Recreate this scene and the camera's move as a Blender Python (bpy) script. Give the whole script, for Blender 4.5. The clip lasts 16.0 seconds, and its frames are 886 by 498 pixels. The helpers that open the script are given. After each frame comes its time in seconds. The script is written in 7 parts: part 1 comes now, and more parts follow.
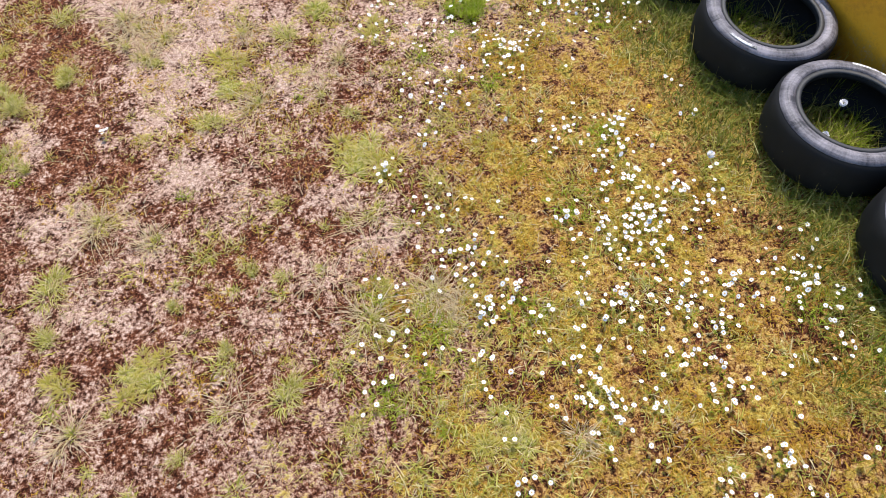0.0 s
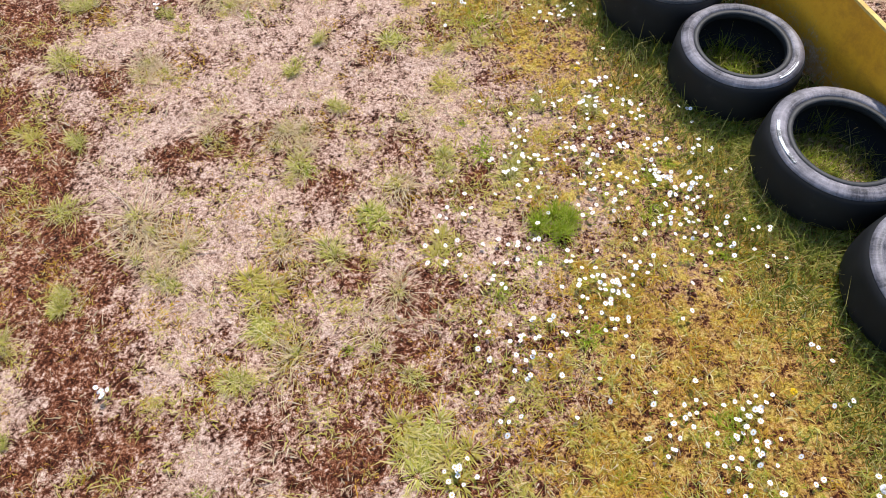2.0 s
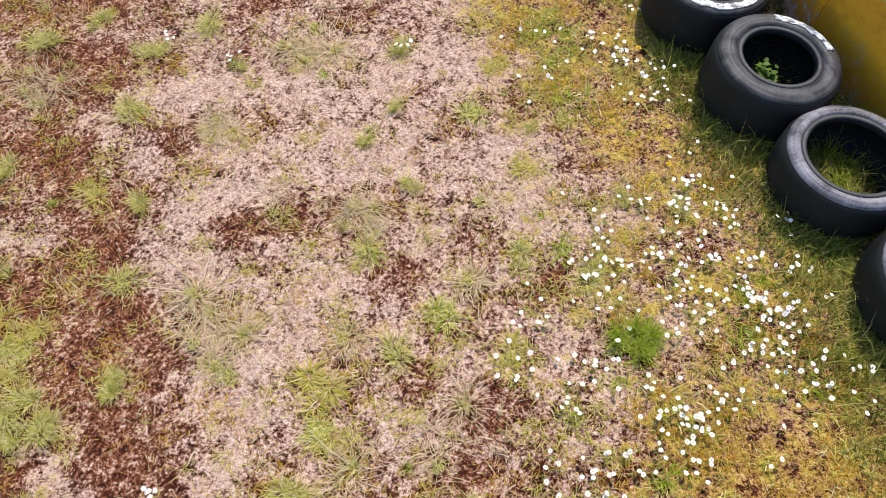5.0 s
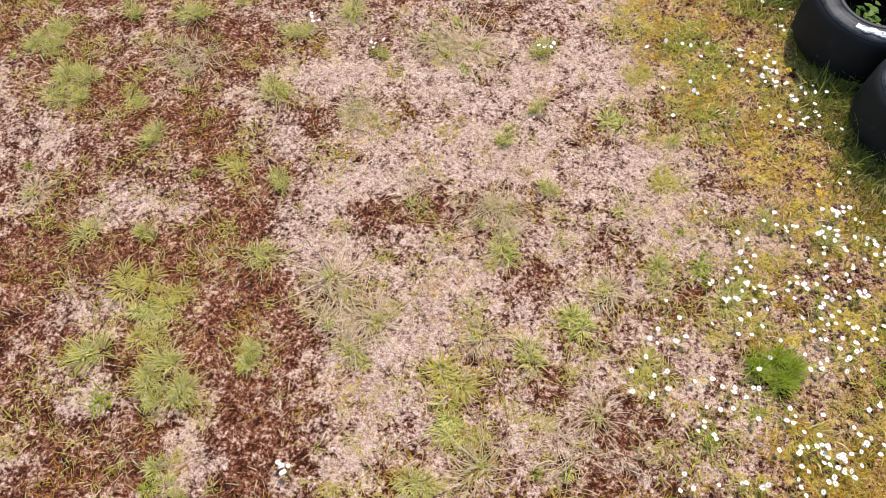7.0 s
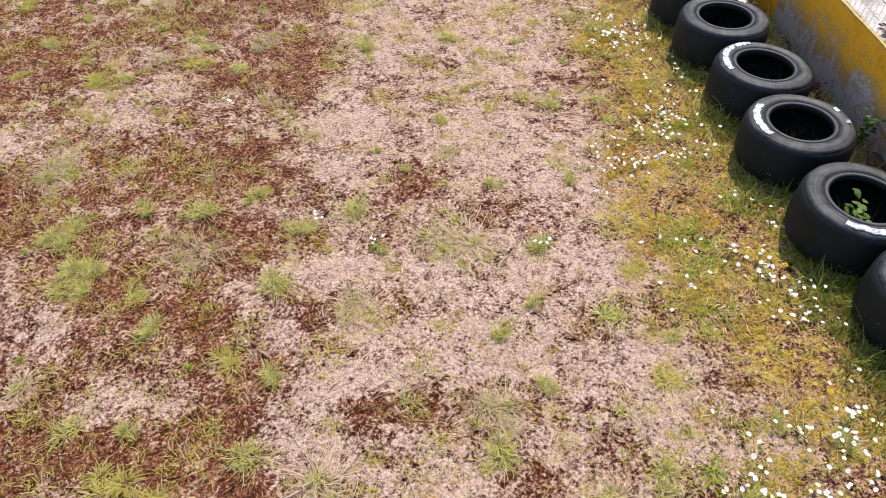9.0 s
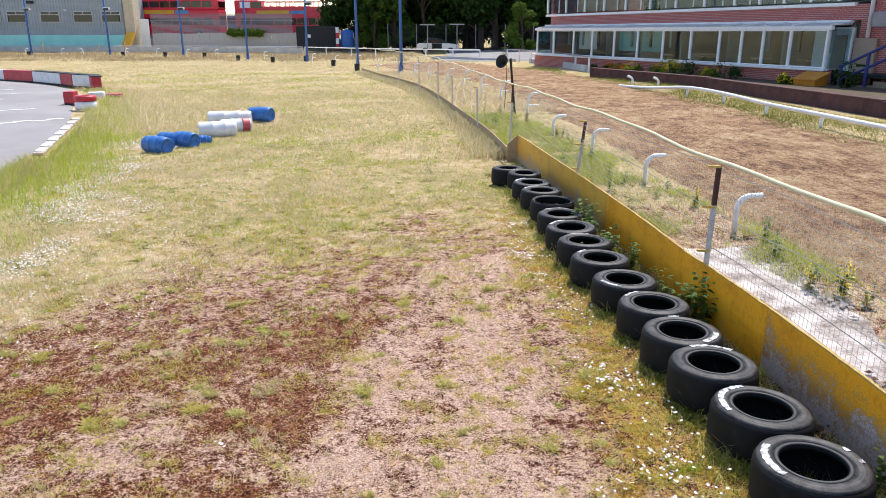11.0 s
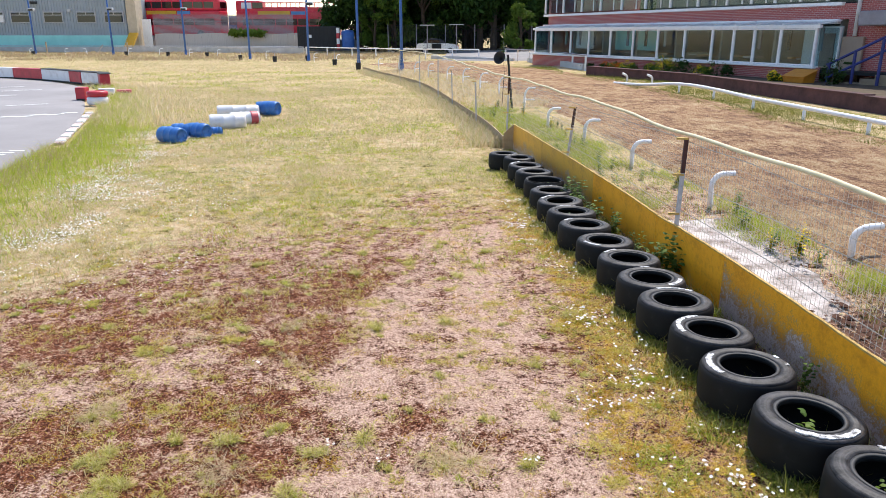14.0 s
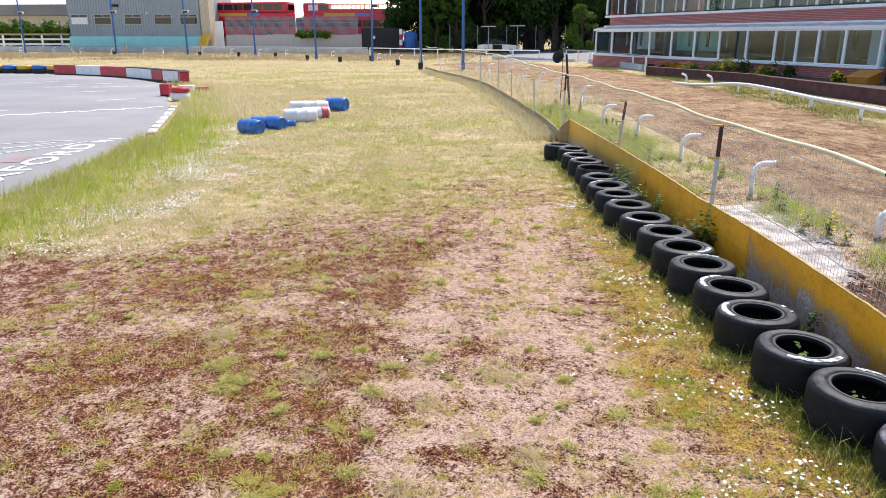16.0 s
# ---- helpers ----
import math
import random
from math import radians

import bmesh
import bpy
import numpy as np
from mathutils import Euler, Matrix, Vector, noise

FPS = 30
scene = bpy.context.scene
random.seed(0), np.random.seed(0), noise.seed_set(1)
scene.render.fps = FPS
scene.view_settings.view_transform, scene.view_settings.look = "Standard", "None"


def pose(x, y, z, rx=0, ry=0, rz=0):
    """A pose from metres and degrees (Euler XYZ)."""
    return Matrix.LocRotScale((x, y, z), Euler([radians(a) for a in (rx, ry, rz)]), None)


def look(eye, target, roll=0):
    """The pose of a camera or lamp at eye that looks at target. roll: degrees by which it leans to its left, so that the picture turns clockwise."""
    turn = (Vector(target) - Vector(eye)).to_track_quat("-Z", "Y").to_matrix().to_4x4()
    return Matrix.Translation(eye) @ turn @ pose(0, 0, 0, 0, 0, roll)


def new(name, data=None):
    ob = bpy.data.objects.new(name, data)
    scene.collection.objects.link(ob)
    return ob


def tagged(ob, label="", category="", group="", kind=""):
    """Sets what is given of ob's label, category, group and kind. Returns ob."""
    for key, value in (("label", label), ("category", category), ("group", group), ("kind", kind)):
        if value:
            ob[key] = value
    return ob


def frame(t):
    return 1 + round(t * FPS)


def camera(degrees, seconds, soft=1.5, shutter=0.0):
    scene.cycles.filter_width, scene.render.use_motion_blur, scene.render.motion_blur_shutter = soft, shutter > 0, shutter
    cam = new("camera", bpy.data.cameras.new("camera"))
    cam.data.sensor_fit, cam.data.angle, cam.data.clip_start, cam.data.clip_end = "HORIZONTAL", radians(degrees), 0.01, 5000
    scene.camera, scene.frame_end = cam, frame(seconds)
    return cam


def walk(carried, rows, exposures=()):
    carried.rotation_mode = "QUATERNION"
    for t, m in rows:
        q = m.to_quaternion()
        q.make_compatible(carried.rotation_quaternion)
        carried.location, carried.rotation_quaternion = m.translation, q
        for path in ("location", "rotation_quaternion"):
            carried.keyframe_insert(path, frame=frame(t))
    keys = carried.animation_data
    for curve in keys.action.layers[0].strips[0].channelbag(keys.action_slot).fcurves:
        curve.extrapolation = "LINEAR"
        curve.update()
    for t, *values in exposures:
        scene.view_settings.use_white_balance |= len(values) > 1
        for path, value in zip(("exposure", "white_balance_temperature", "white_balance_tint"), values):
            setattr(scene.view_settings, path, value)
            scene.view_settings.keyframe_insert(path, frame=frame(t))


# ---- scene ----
cam = camera(64.2, 16.0, soft=0.6)
PATH = [
    (0, (0.069, 0.104, 2.547), (0.328, 1.096, 0.829), 0.7),
    (0.5, (0.092, 0.377, 2.516), (0.352, 1.362, 0.795), 0.8),
    (1, (0.146, 0.852, 2.521), (0.402, 1.818, 0.789), 0.8),
    (1.5, (0.128, 1.342, 2.552), (0.391, 2.309, 0.821), 1.6),
    (2, (0.096, 1.475, 2.540), (0.324, 2.461, 0.815), 1.9),
    (2.5, (0.064, 1.474, 2.546), (0.264, 2.471, 0.824), 2.0),
    (3, (0.061, 1.482, 2.557), (0.235, 2.478, 0.832), 2.1),
    (3.2, (0.070, 1.506, 2.555), (0.233, 2.505, 0.830), 2.0),
    (5.5, (-0.068, 2.048, 2.622), (0.048, 3.015, 0.875), 2.4),
    (6, (-0.271, 2.052, 2.607), (-0.241, 3.030, 0.862), 1.7),
    (6.5, (-0.353, 2.042, 2.603), (-0.341, 3.020, 0.859), 1.7),
    (7, (-0.382, 2.021, 2.596), (-0.370, 2.993, 0.848), 1.8),
    (7.5, (-0.399, 1.960, 2.576), (-0.382, 2.704, 0.720), 2.4),
    (8, (-0.405, 2.084, 2.625), (-0.389, 2.633, 0.702), 2.7),
    (8.5, (-0.353, 2.125, 2.634), (-0.366, 3.093, 0.884), 0.7),
    (9, (-0.301, 2.106, 2.589), (-0.340, 3.486, 1.142), 0.0),
    (9.5, (-0.288, 2.114, 2.569), (-0.331, 3.804, 1.501), 0.1),
    (10, (-0.277, 2.100, 2.546), (-0.326, 3.985, 1.878), -0.1),
    (10.2, (-0.276, 2.078, 2.527), (-0.328, 3.987, 1.932), -0.1),
    (12.5, (-0.289, 2.046, 2.324), (-0.345, 3.957, 1.738), 0.0),
    (13, (-0.289, 1.890, 2.331), (-0.342, 3.801, 1.743), 0.0),
    (13.5, (-0.278, 1.591, 2.328), (-0.331, 3.502, 1.740), 0.0),
    (14, (-0.272, 1.166, 2.317), (-0.325, 3.078, 1.732), 0.0),
    (14.5, (-0.249, 0.645, 2.295), (-0.301, 2.557, 1.712), 0.0),
    (15, (-0.243, 0.311, 2.278), (-0.293, 2.224, 1.696), 0.2),
    (15.5, (-0.257, 0.175, 2.278), (-0.375, 2.084, 1.695), 0.0),
    (16, (-0.238, 0.160, 2.274), (-0.449, 2.062, 1.693), 0.0),
]
walk(cam, [(t, look(eye, target, roll)) for t, eye, target, roll in PATH], [(0, 0.2), (13, 0.16), (16, 0.22)])

# ---- light ----
SUN_AZ, SUN_EL = radians(23), radians(59)          # azimuth east of +y
to_sun = Vector((math.sin(SUN_AZ) * math.cos(SUN_EL), math.cos(SUN_AZ) * math.cos(SUN_EL), math.sin(SUN_EL)))
world = bpy.data.worlds.new("sky")
scene.world = world
world.use_nodes = True
wn = world.node_tree
sky = wn.nodes.new("ShaderNodeTexSky")
sky.sky_type, sky.sun_disc = "NISHITA", False
sky.sun_elevation, sky.sun_rotation = SUN_EL, SUN_AZ
sky.dust_density, sky.air_density = 0.5, 1.0
wn.nodes["Background"].inputs[1].default_value = 0.20
wn.links.new(sky.outputs[0], wn.nodes["Background"].inputs[0])
sun_data = bpy.data.lights.new("sun", "SUN")
sun_data.energy, sun_data.angle, sun_data.color = 5.2, radians(0.9), (1.0, 0.94, 0.85)
sun = new("sun", sun_data)
sun.matrix_world = look(to_sun * 60, (0, 0, 0))


# ---- helpers of the build ----
def part(name, bm, material, parent=None, label="", smooth=False):
    me = bpy.data.meshes.new(name)
    bm.to_mesh(me)
    bm.free()
    if smooth:
        me.shade_smooth()
    me.materials.append(material)
    ob = new(name, me)
    ob.parent = parent
    if label:
        ob["label"] = label
    return ob


def piece(name, me, m, parent):
    ob = new(name, me)
    ob.parent = parent
    ob.matrix_basis = m
    return ob


def thing(name, m, label, category, group="", kind=""):
    ob = new(name)
    ob.empty_display_size = 0.1
    ob.matrix_basis = m
    return tagged(ob, label, category, group, kind)


def box(bm, c, s, bevel=0.0, m=None):
    r = bmesh.ops.create_cube(bm, size=1.0, matrix=(m or Matrix()) @ Matrix.LocRotScale(c, None, s))
    if bevel:
        edges = list({e for v in r["verts"] for e in v.link_edges})
        bmesh.ops.bevel(bm, geom=edges, offset=bevel, segments=2, affect="EDGES", profile=0.6)
    return bm


def boxed(c, s, bevel=0.0):
    return box(bmesh.new(), c, s, bevel)


def tube(bm, pts, radii, seg=10, cap=True):
    """A round tube through pts, with a radius at each."""
    pts = [Vector(p) for p in pts]
    rings, side = [], None
    for i, p in enumerate(pts):
        d = (pts[min(i + 1, len(pts) - 1)] - pts[max(i - 1, 0)]).normalized()
        if side is None:
            side = d.cross(Vector((0.12, 0.31, 0.94)) if abs(d.z) < 0.9 else Vector((1, 0.1, 0))).normalized()
        side = (side - d * side.dot(d)).normalized()
        up = d.cross(side)
        r = radii[i] if isinstance(radii, (list, tuple)) else radii
        rings.append([bm.verts.new(p + (side * math.cos(a) + up * math.sin(a)) * r)
                      for a in (2 * math.pi * k / seg for k in range(seg))])
    for a, b in zip(rings, rings[1:]):
        for k in range(seg):
            bm.faces.new((a[k], a[(k + 1) % seg], b[(k + 1) % seg], b[k]))
    if cap:
        bm.faces.new(rings[0][::-1])
        bm.faces.new(rings[-1])
    return bm


def lathe(bm, profile, seg=48, closed=True):
    """Turns a profile of (radius, z) round the z axis."""
    rings = [[bm.verts.new((r * math.cos(a), r * math.sin(a), z)) for a in (2 * math.pi * k / seg for k in range(seg))] for r, z in profile]
    pairs = list(zip(rings, rings[1:])) + ([(rings[-1], rings[0])] if closed else [])
    for a, b in pairs:
        for k in range(seg):
            bm.faces.new((a[k], a[(k + 1) % seg], b[(k + 1) % seg], b[k]))
    bmesh.ops.recalc_face_normals(bm, faces=bm.faces)
    return bm


def grid_hash(seed):
    return np.random.RandomState(seed).rand(256, 256)


HASHES = [grid_hash(s) for s in range(8)]


def vnoise(x, y, size, seed=0):
    """Smooth value noise in 0..1, cells of that size."""
    h = HASHES[seed % 8]
    u, v = np.asarray(x) / size + 37.2 * seed, np.asarray(y) / size + 11.7 * seed
    i, j = np.floor(u).astype(int), np.floor(v).astype(int)
    fu, fv = u - i, v - j
    fu, fv = fu * fu * (3 - 2 * fu), fv * fv * (3 - 2 * fv)
    a, b = h[i & 255, j & 255], h[(i + 1) & 255, j & 255]
    c, d = h[i & 255, (j + 1) & 255], h[(i + 1) & 255, (j + 1) & 255]
    return (a * (1 - fu) + b * fu) * (1 - fv) + (c * (1 - fu) + d * fu) * fv


def fbm(x, y, size, seed=0, octaves=4):
    t, w = 0.0, 1.0
    tot = 0.0
    for k in range(octaves):
        t = t + w * vnoise(x, y, size / 2 ** k, seed + k)
        tot += w
        w *= 0.55
    return t / tot


def step(a, b, x):
    t = np.clip((np.asarray(x, float) - a) / (b - a), 0, 1)
    return t * t * (3 - 2 * t)


def level(x, y):
    """Height of the ground: a slight bank across, a slight rise ahead."""
    return 0.01746 * np.clip(x, -8, 8) + 0.004 * np.maximum(0, np.asarray(y) - 12)


def lv(x, y):
    return float(level(x, y))


def mesh_np(name, verts, faces, material, smooth=False):
    me = bpy.data.meshes.new(name)
    verts, faces = np.asarray(verts, np.float32), np.asarray(faces, np.int32)
    n, k = faces.shape
    me.vertices.add(len(verts))
    me.vertices.foreach_set("co", verts.ravel())
    me.loops.add(n * k)
    me.loops.foreach_set("vertex_index", faces.ravel())
    me.polygons.add(n)
    me.polygons.foreach_set("loop_start", np.arange(0, n * k, k, dtype=np.int32))
    me.polygons.foreach_set("use_smooth", np.full(n, smooth, dtype=bool))
    me.update(calc_edges=True)
    me.validate()
    me.materials.append(material)
    return me


# ---- materials ----
def material(name, colour, rough=0.8, metal=0.0):
    m = bpy.data.materials.new(name)
    m.use_nodes = True
    b = m.node_tree.nodes["Principled BSDF"]
    b.inputs["Base Color"].default_value = (*colour, 1)
    b.inputs["Roughness"].default_value = rough
    b.inputs["Metallic"].default_value = metal
    return m, m.node_tree, b


def add(nt, kind, **values):
    n = nt.nodes.new(kind)
    for k, v in values.items():
        n.inputs[k].default_value = v
    return n


def noise_tex(nt, scale, detail=6.0, rough=0.6, stretch=None):
    co = nt.nodes.new("ShaderNodeTexCoord")
    n = add(nt, "ShaderNodeTexNoise", Scale=scale, Detail=detail, Roughness=rough)
    if stretch:
        mp = nt.nodes.new("ShaderNodeMapping")
        mp.inputs["Scale"].default_value = stretch
        nt.links.new(co.outputs["Object"], mp.inputs[0])
        nt.links.new(mp.outputs[0], n.inputs["Vector"])
    else:
        nt.links.new(co.outputs["Object"], n.inputs["Vector"])
    return n.outputs["Fac"]


def cells(nt, scale, warp=0.25):
    """A random value for each crumb of a broken surface, and the distance to the crumb's middle."""
    co = nt.nodes.new("ShaderNodeTexCoord")
    nz = add(nt, "ShaderNodeTexNoise", Scale=scale * 0.7, Detail=2.0)
    nt.links.new(co.outputs["Object"], nz.inputs["Vector"])
    vm = nt.nodes.new("ShaderNodeVectorMath")
    vm.operation = "MULTIPLY_ADD"
    nt.links.new(nz.outputs["Color"], vm.inputs[0])
    vm.inputs[1].default_value = (warp / scale * 4,) * 3
    nt.links.new(co.outputs["Object"], vm.inputs[2])
    v = add(nt, "ShaderNodeTexVoronoi", Scale=scale)
    nt.links.new(vm.outputs[0], v.inputs["Vector"])
    sep = nt.nodes.new("ShaderNodeSeparateColor")
    nt.links.new(v.outputs["Color"], sep.inputs[0])
    return sep.outputs[0], v.outputs["Distance"]


def ramp(nt, fac, stops):
    r = nt.nodes.new("ShaderNodeValToRGB")
    while len(r.color_ramp.elements) < len(stops):
        r.color_ramp.elements.new(0.5)
    for e, (p, c) in zip(r.color_ramp.elements, stops):
        e.position, e.color = p, (*c, 1) if len(c) == 3 else c
    nt.links.new(fac, r.inputs[0])
    return r.outputs[0]


def mix(nt, fac, a, b, blend="MIX"):
    m = nt.nodes.new("ShaderNodeMix")
    m.data_type, m.blend_type = "RGBA", blend
    for sock, v in ((m.inputs[0], fac), (m.inputs[6], a), (m.inputs[7], b)):
        if isinstance(v, (int, float)):
            sock.default_value = v
        elif isinstance(v, tuple):
            sock.default_value = (*v, 1)
        else:
            nt.links.new(v, sock)
    return m.outputs[2]


def calc(nt, op, a, b=0.0, c=0.0, clamp=False):
    m = nt.nodes.new("ShaderNodeMath")
    m.operation, m.use_clamp = op, clamp
    for sock, v in zip(m.inputs, (a, b, c)):
        if isinstance(v, (int, float)):
            sock.default_value = v
        else:
            nt.links.new(v, sock)
    return m.outputs[0]


def bump(nt, b, height, strength, dist=0.01):
    n = add(nt, "ShaderNodeBump", Strength=strength, Distance=dist)
    nt.links.new(height, n.inputs["Height"])
    nt.links.new(n.outputs[0], b.inputs["Normal"])


def worn(name, light, dark, rough=0.75, scale=3.0, metal=0.0, relief=0.25, dist=0.004, fine=60.0, stretch=None, low=0.35, high=0.7):
    """A surface whose colour wanders between two tones at two scales, with fine relief."""
    m, nt, b = material(name, light, rough, metal)
    big, small = noise_tex(nt, scale, 5, 0.6, stretch), noise_tex(nt, fine, 4, 0.7)
    f = calc(nt, "ADD", calc(nt, "MULTIPLY", big, 0.7), calc(nt, "MULTIPLY", small, 0.3))
    nt.links.new(ramp(nt, f, [(low, dark), (high, light)]), b.inputs["Base Color"])
    nt.links.new(calc(nt, "MULTIPLY_ADD", small, 0.25, rough - 0.12, clamp=True), b.inputs["Roughness"])
    bump(nt, b, small, relief, dist)
    return m


def foliage(name, tones, rough=0.55, glow=0.25):
    """Leaves and blades: each one takes its own tone; thin, so that light passes."""
    m, nt, b = material(name, tones[0], rough)
    geo = nt.nodes.new("ShaderNodeNewGeometry")
    n = len(tones)
    col = ramp(nt, geo.outputs["Random Per Island"], [(i / max(1, n - 1), t) for i, t in enumerate(tones)])
    nt.links.new(col, b.inputs["Base Color"])
    b.inputs["Specular IOR Level"].default_value = 0.12
    if glow:
        tr = nt.nodes.new("ShaderNodeBsdfTranslucent")
        nt.links.new(col, tr.inputs[0])
        ms = nt.nodes.new("ShaderNodeMixShader")
        ms.inputs[0].default_value = glow
        nt.links.new(b.outputs[0], ms.inputs[1])
        nt.links.new(tr.outputs[0], ms.inputs[2])
        nt.links.new(ms.outputs[0], nt.nodes["Material Output"].inputs[0])
    return m


def ground_material():
    m, nt, b = material("field_soil", (0.3, 0.22, 0.18), 0.95)
    at = {}
    for k in ("pale", "moss", "grass"):
        a = nt.nodes.new("ShaderNodeAttribute")
        a.attribute_name = k
        at[k] = a.outputs["Fac"]
    wide, patch, clump, fine = noise_tex(nt, 0.4, 6, 0.6), noise_tex(nt, 4.0, 9, 0.68), noise_tex(nt, 17, 7, 0.72), noise_tex(nt, 62, 6, 0.75)
    (c1, d1), (c2, d2) = cells(nt, 95), cells(nt, 240)

    def blend(*terms):
        """Sum of weighted noises, each about its middle, round one half."""
        total = 0.5
        for n, w in terms:
            total = calc(nt, "ADD", calc(nt, "MULTIPLY_ADD", n, w, -0.5 * w), total)
        return total
    grain = blend((fine, 1.5), (clump, 0.7), (c1, 0.16), (c2, 0.20))
    # crumbly moss, dark red-brown, with a little light grit showing
    # the darkest stop paints in the small shadows between the moss crumbs
    brown = ramp(nt, blend((fine, 1.5), (clump, 1.0), (c1, 0.22), (c2, 0.18), (patch, 0.3)),
                 [(0.20, (0.016, 0.004, 0.002)), (0.40, (0.085, 0.022, 0.009)), (0.52, (0.20, 0.064, 0.027)), (0.64, (0.34, 0.150, 0.080)), (0.78, (0.52, 0.34, 0.25)), (0.92, (0.66, 0.50, 0.41))])
    # bare pinkish grit
    grit = ramp(nt, grain, [(0.16, (0.09, 0.036, 0.022)), (0.30, (0.29, 0.168, 0.118)), (0.47, (0.505, 0.320, 0.240)), (0.64, (0.66, 0.462, 0.368)), (0.86, (0.83, 0.665, 0.57))])
    f = calc(nt, "ADD", calc(nt, "SUBTRACT", at["pale"], 0.5), blend((patch, 1.6), (clump, 1.5), (fine, 1.5), (c1, 0.16), (c2, 0.12)))
    col = mix(nt, ramp(nt, f, [(0.30, (0, 0, 0)), (0.66, (1, 1, 1))]), brown, grit)
    # cushions of golden and green moss
    green = ramp(nt, grain, [(0.16, (0.030, 0.019, 0.004)), (0.36, (0.20, 0.132, 0.015)), (0.54, (0.42, 0.285, 0.032)), (0.72, (0.60, 0.45, 0.08)), (0.9, (0.46, 0.41, 0.08))])
    ochre = ramp(nt, grain, [(0.14, (0.052, 0.020, 0.006)), (0.36, (0.245, 0.106, 0.028)), (0.56, (0.475, 0.265, 0.064)), (0.80, (0.65, 0.46, 0.18))])
    green = mix(nt, ramp(nt, blend((patch, 1.8), (clump, 1.6)), [(0.50, (0, 0, 0)), (0.70, (1, 1, 1))]), ochre, green)
    k = calc(nt, "ADD", calc(nt, "SUBTRACT", at["moss"], 0.5), blend((patch, 1.7), (clump, 2.0), (fine, 1.2), (c1, 0.14)))
    col = mix(nt, ramp(nt, k, [(0.42, (0, 0, 0)), (0.66, (0.92, 0.92, 0.92))]), col, green)
    turf = ramp(nt, blend((wide, 0.7), (patch, 1.3), (clump, 0.9), (fine, 0.5)),
                [(0.22, (0.13, 0.13, 0.035)), (0.36, (0.28, 0.255, 0.085)), (0.47, (0.49, 0.41, 0.19)), (0.56, (0.46, 0.30, 0.185)), (0.66, (0.64, 0.51, 0.34)), (0.82, (0.40, 0.38, 0.14))])
    q = calc(nt, "ADD", calc(nt, "SUBTRACT", at["grass"], 0.5), blend((patch, 1.5), (clump, 0.9)))
    col = mix(nt, ramp(nt, q, [(0.26, (0, 0, 0)), (0.80, (1, 1, 1))]), col, turf)
    nt.links.new(col, b.inputs["Base Color"])
    b.inputs["Specular IOR Level"].default_value = 0.15
    bump(nt, b, calc(nt, "SUBTRACT", grain, calc(nt, "MULTIPLY", d1, 0.3)), 0.9, 0.013)
    return m


def dirt_material():
    m, nt, b = material("track_dirt", (0.3, 0.17, 0.09), 0.95)
    n1, n2, n3, n4 = noise_tex(nt, 0.8, 6, 0.65), noise_tex(nt, 4, 8, 0.75, (1, 0.45, 1)), noise_tex(nt, 15, 7, 0.75), noise_tex(nt, 55, 4, 0.8)
    f = calc(nt, "ADD", calc(nt, "MULTIPLY_ADD", n1, 0.6, -0.3), calc(nt, "MULTIPLY_ADD", n2, 0.9, calc(nt, "MULTIPLY_ADD", n3, 1.0, calc(nt, "MULTIPLY_ADD", n4, 0.7, -0.80))))
    col = ramp(nt, f, [(0.25, (0.055, 0.022, 0.012)), (0.40, (0.18, 0.082, 0.038)), (0.50, (0.34, 0.185, 0.088)), (0.60, (0.43, 0.275, 0.145)), (0.72, (0.50, 0.38, 0.22)), (0.85, (0.58, 0.50, 0.34))])
    nt.links.new(col, b.inputs["Base Color"])
    bump(nt, b, calc(nt, "MULTIPLY_ADD", n2, 0.5, calc(nt, "MULTIPLY_ADD", n3, 0.4, calc(nt, "MULTIPLY", n4, 0.1))), 1.0, 0.15)
    return m


def asphalt_material(name, lo, hi):
    m, nt, b = material(name, hi, 0.85)
    n1, n2 = noise_tex(nt, 0.25, 6, 0.6), noise_tex(nt, 90, 3, 0.8)
    f = calc(nt, "MULTIPLY_ADD", n1, 0.7, calc(nt, "MULTIPLY", n2, 0.3))
    nt.links.new(ramp(nt, f, [(0.35, lo), (0.62, hi)]), b.inputs["Base Color"])
    bump(nt, b, n2, 0.5, 0.004)
    return m


def rubber_material():
    m, nt, b = material("tyre_rubber", (0.02, 0.02, 0.022), 0.55)
    n1, n2 = noise_tex(nt, 9, 6, 0.65), noise_tex(nt, 140, 3, 0.7)
    oi = nt.nodes.new("ShaderNodeObjectInfo")
    col = ramp(nt, n1, [(0.35, (0.006, 0.006, 0.007)), (0.6, (0.011, 0.011, 0.012)), (0.78, (0.028, 0.027, 0.026))])
    col = mix(nt, calc(nt, "MULTIPLY", oi.outputs["Random"], 0.15), col, (0.026, 0.025, 0.026))
    nt.links.new(col, b.inputs["Base Color"])
    nt.links.new(calc(nt, "MULTIPLY_ADD", n1, 0.3, 0.52), b.inputs["Roughness"])
    b.inputs["Specular IOR Level"].default_value = 0.22
    bump(nt, b, n2, 0.15, 0.002)
    return m


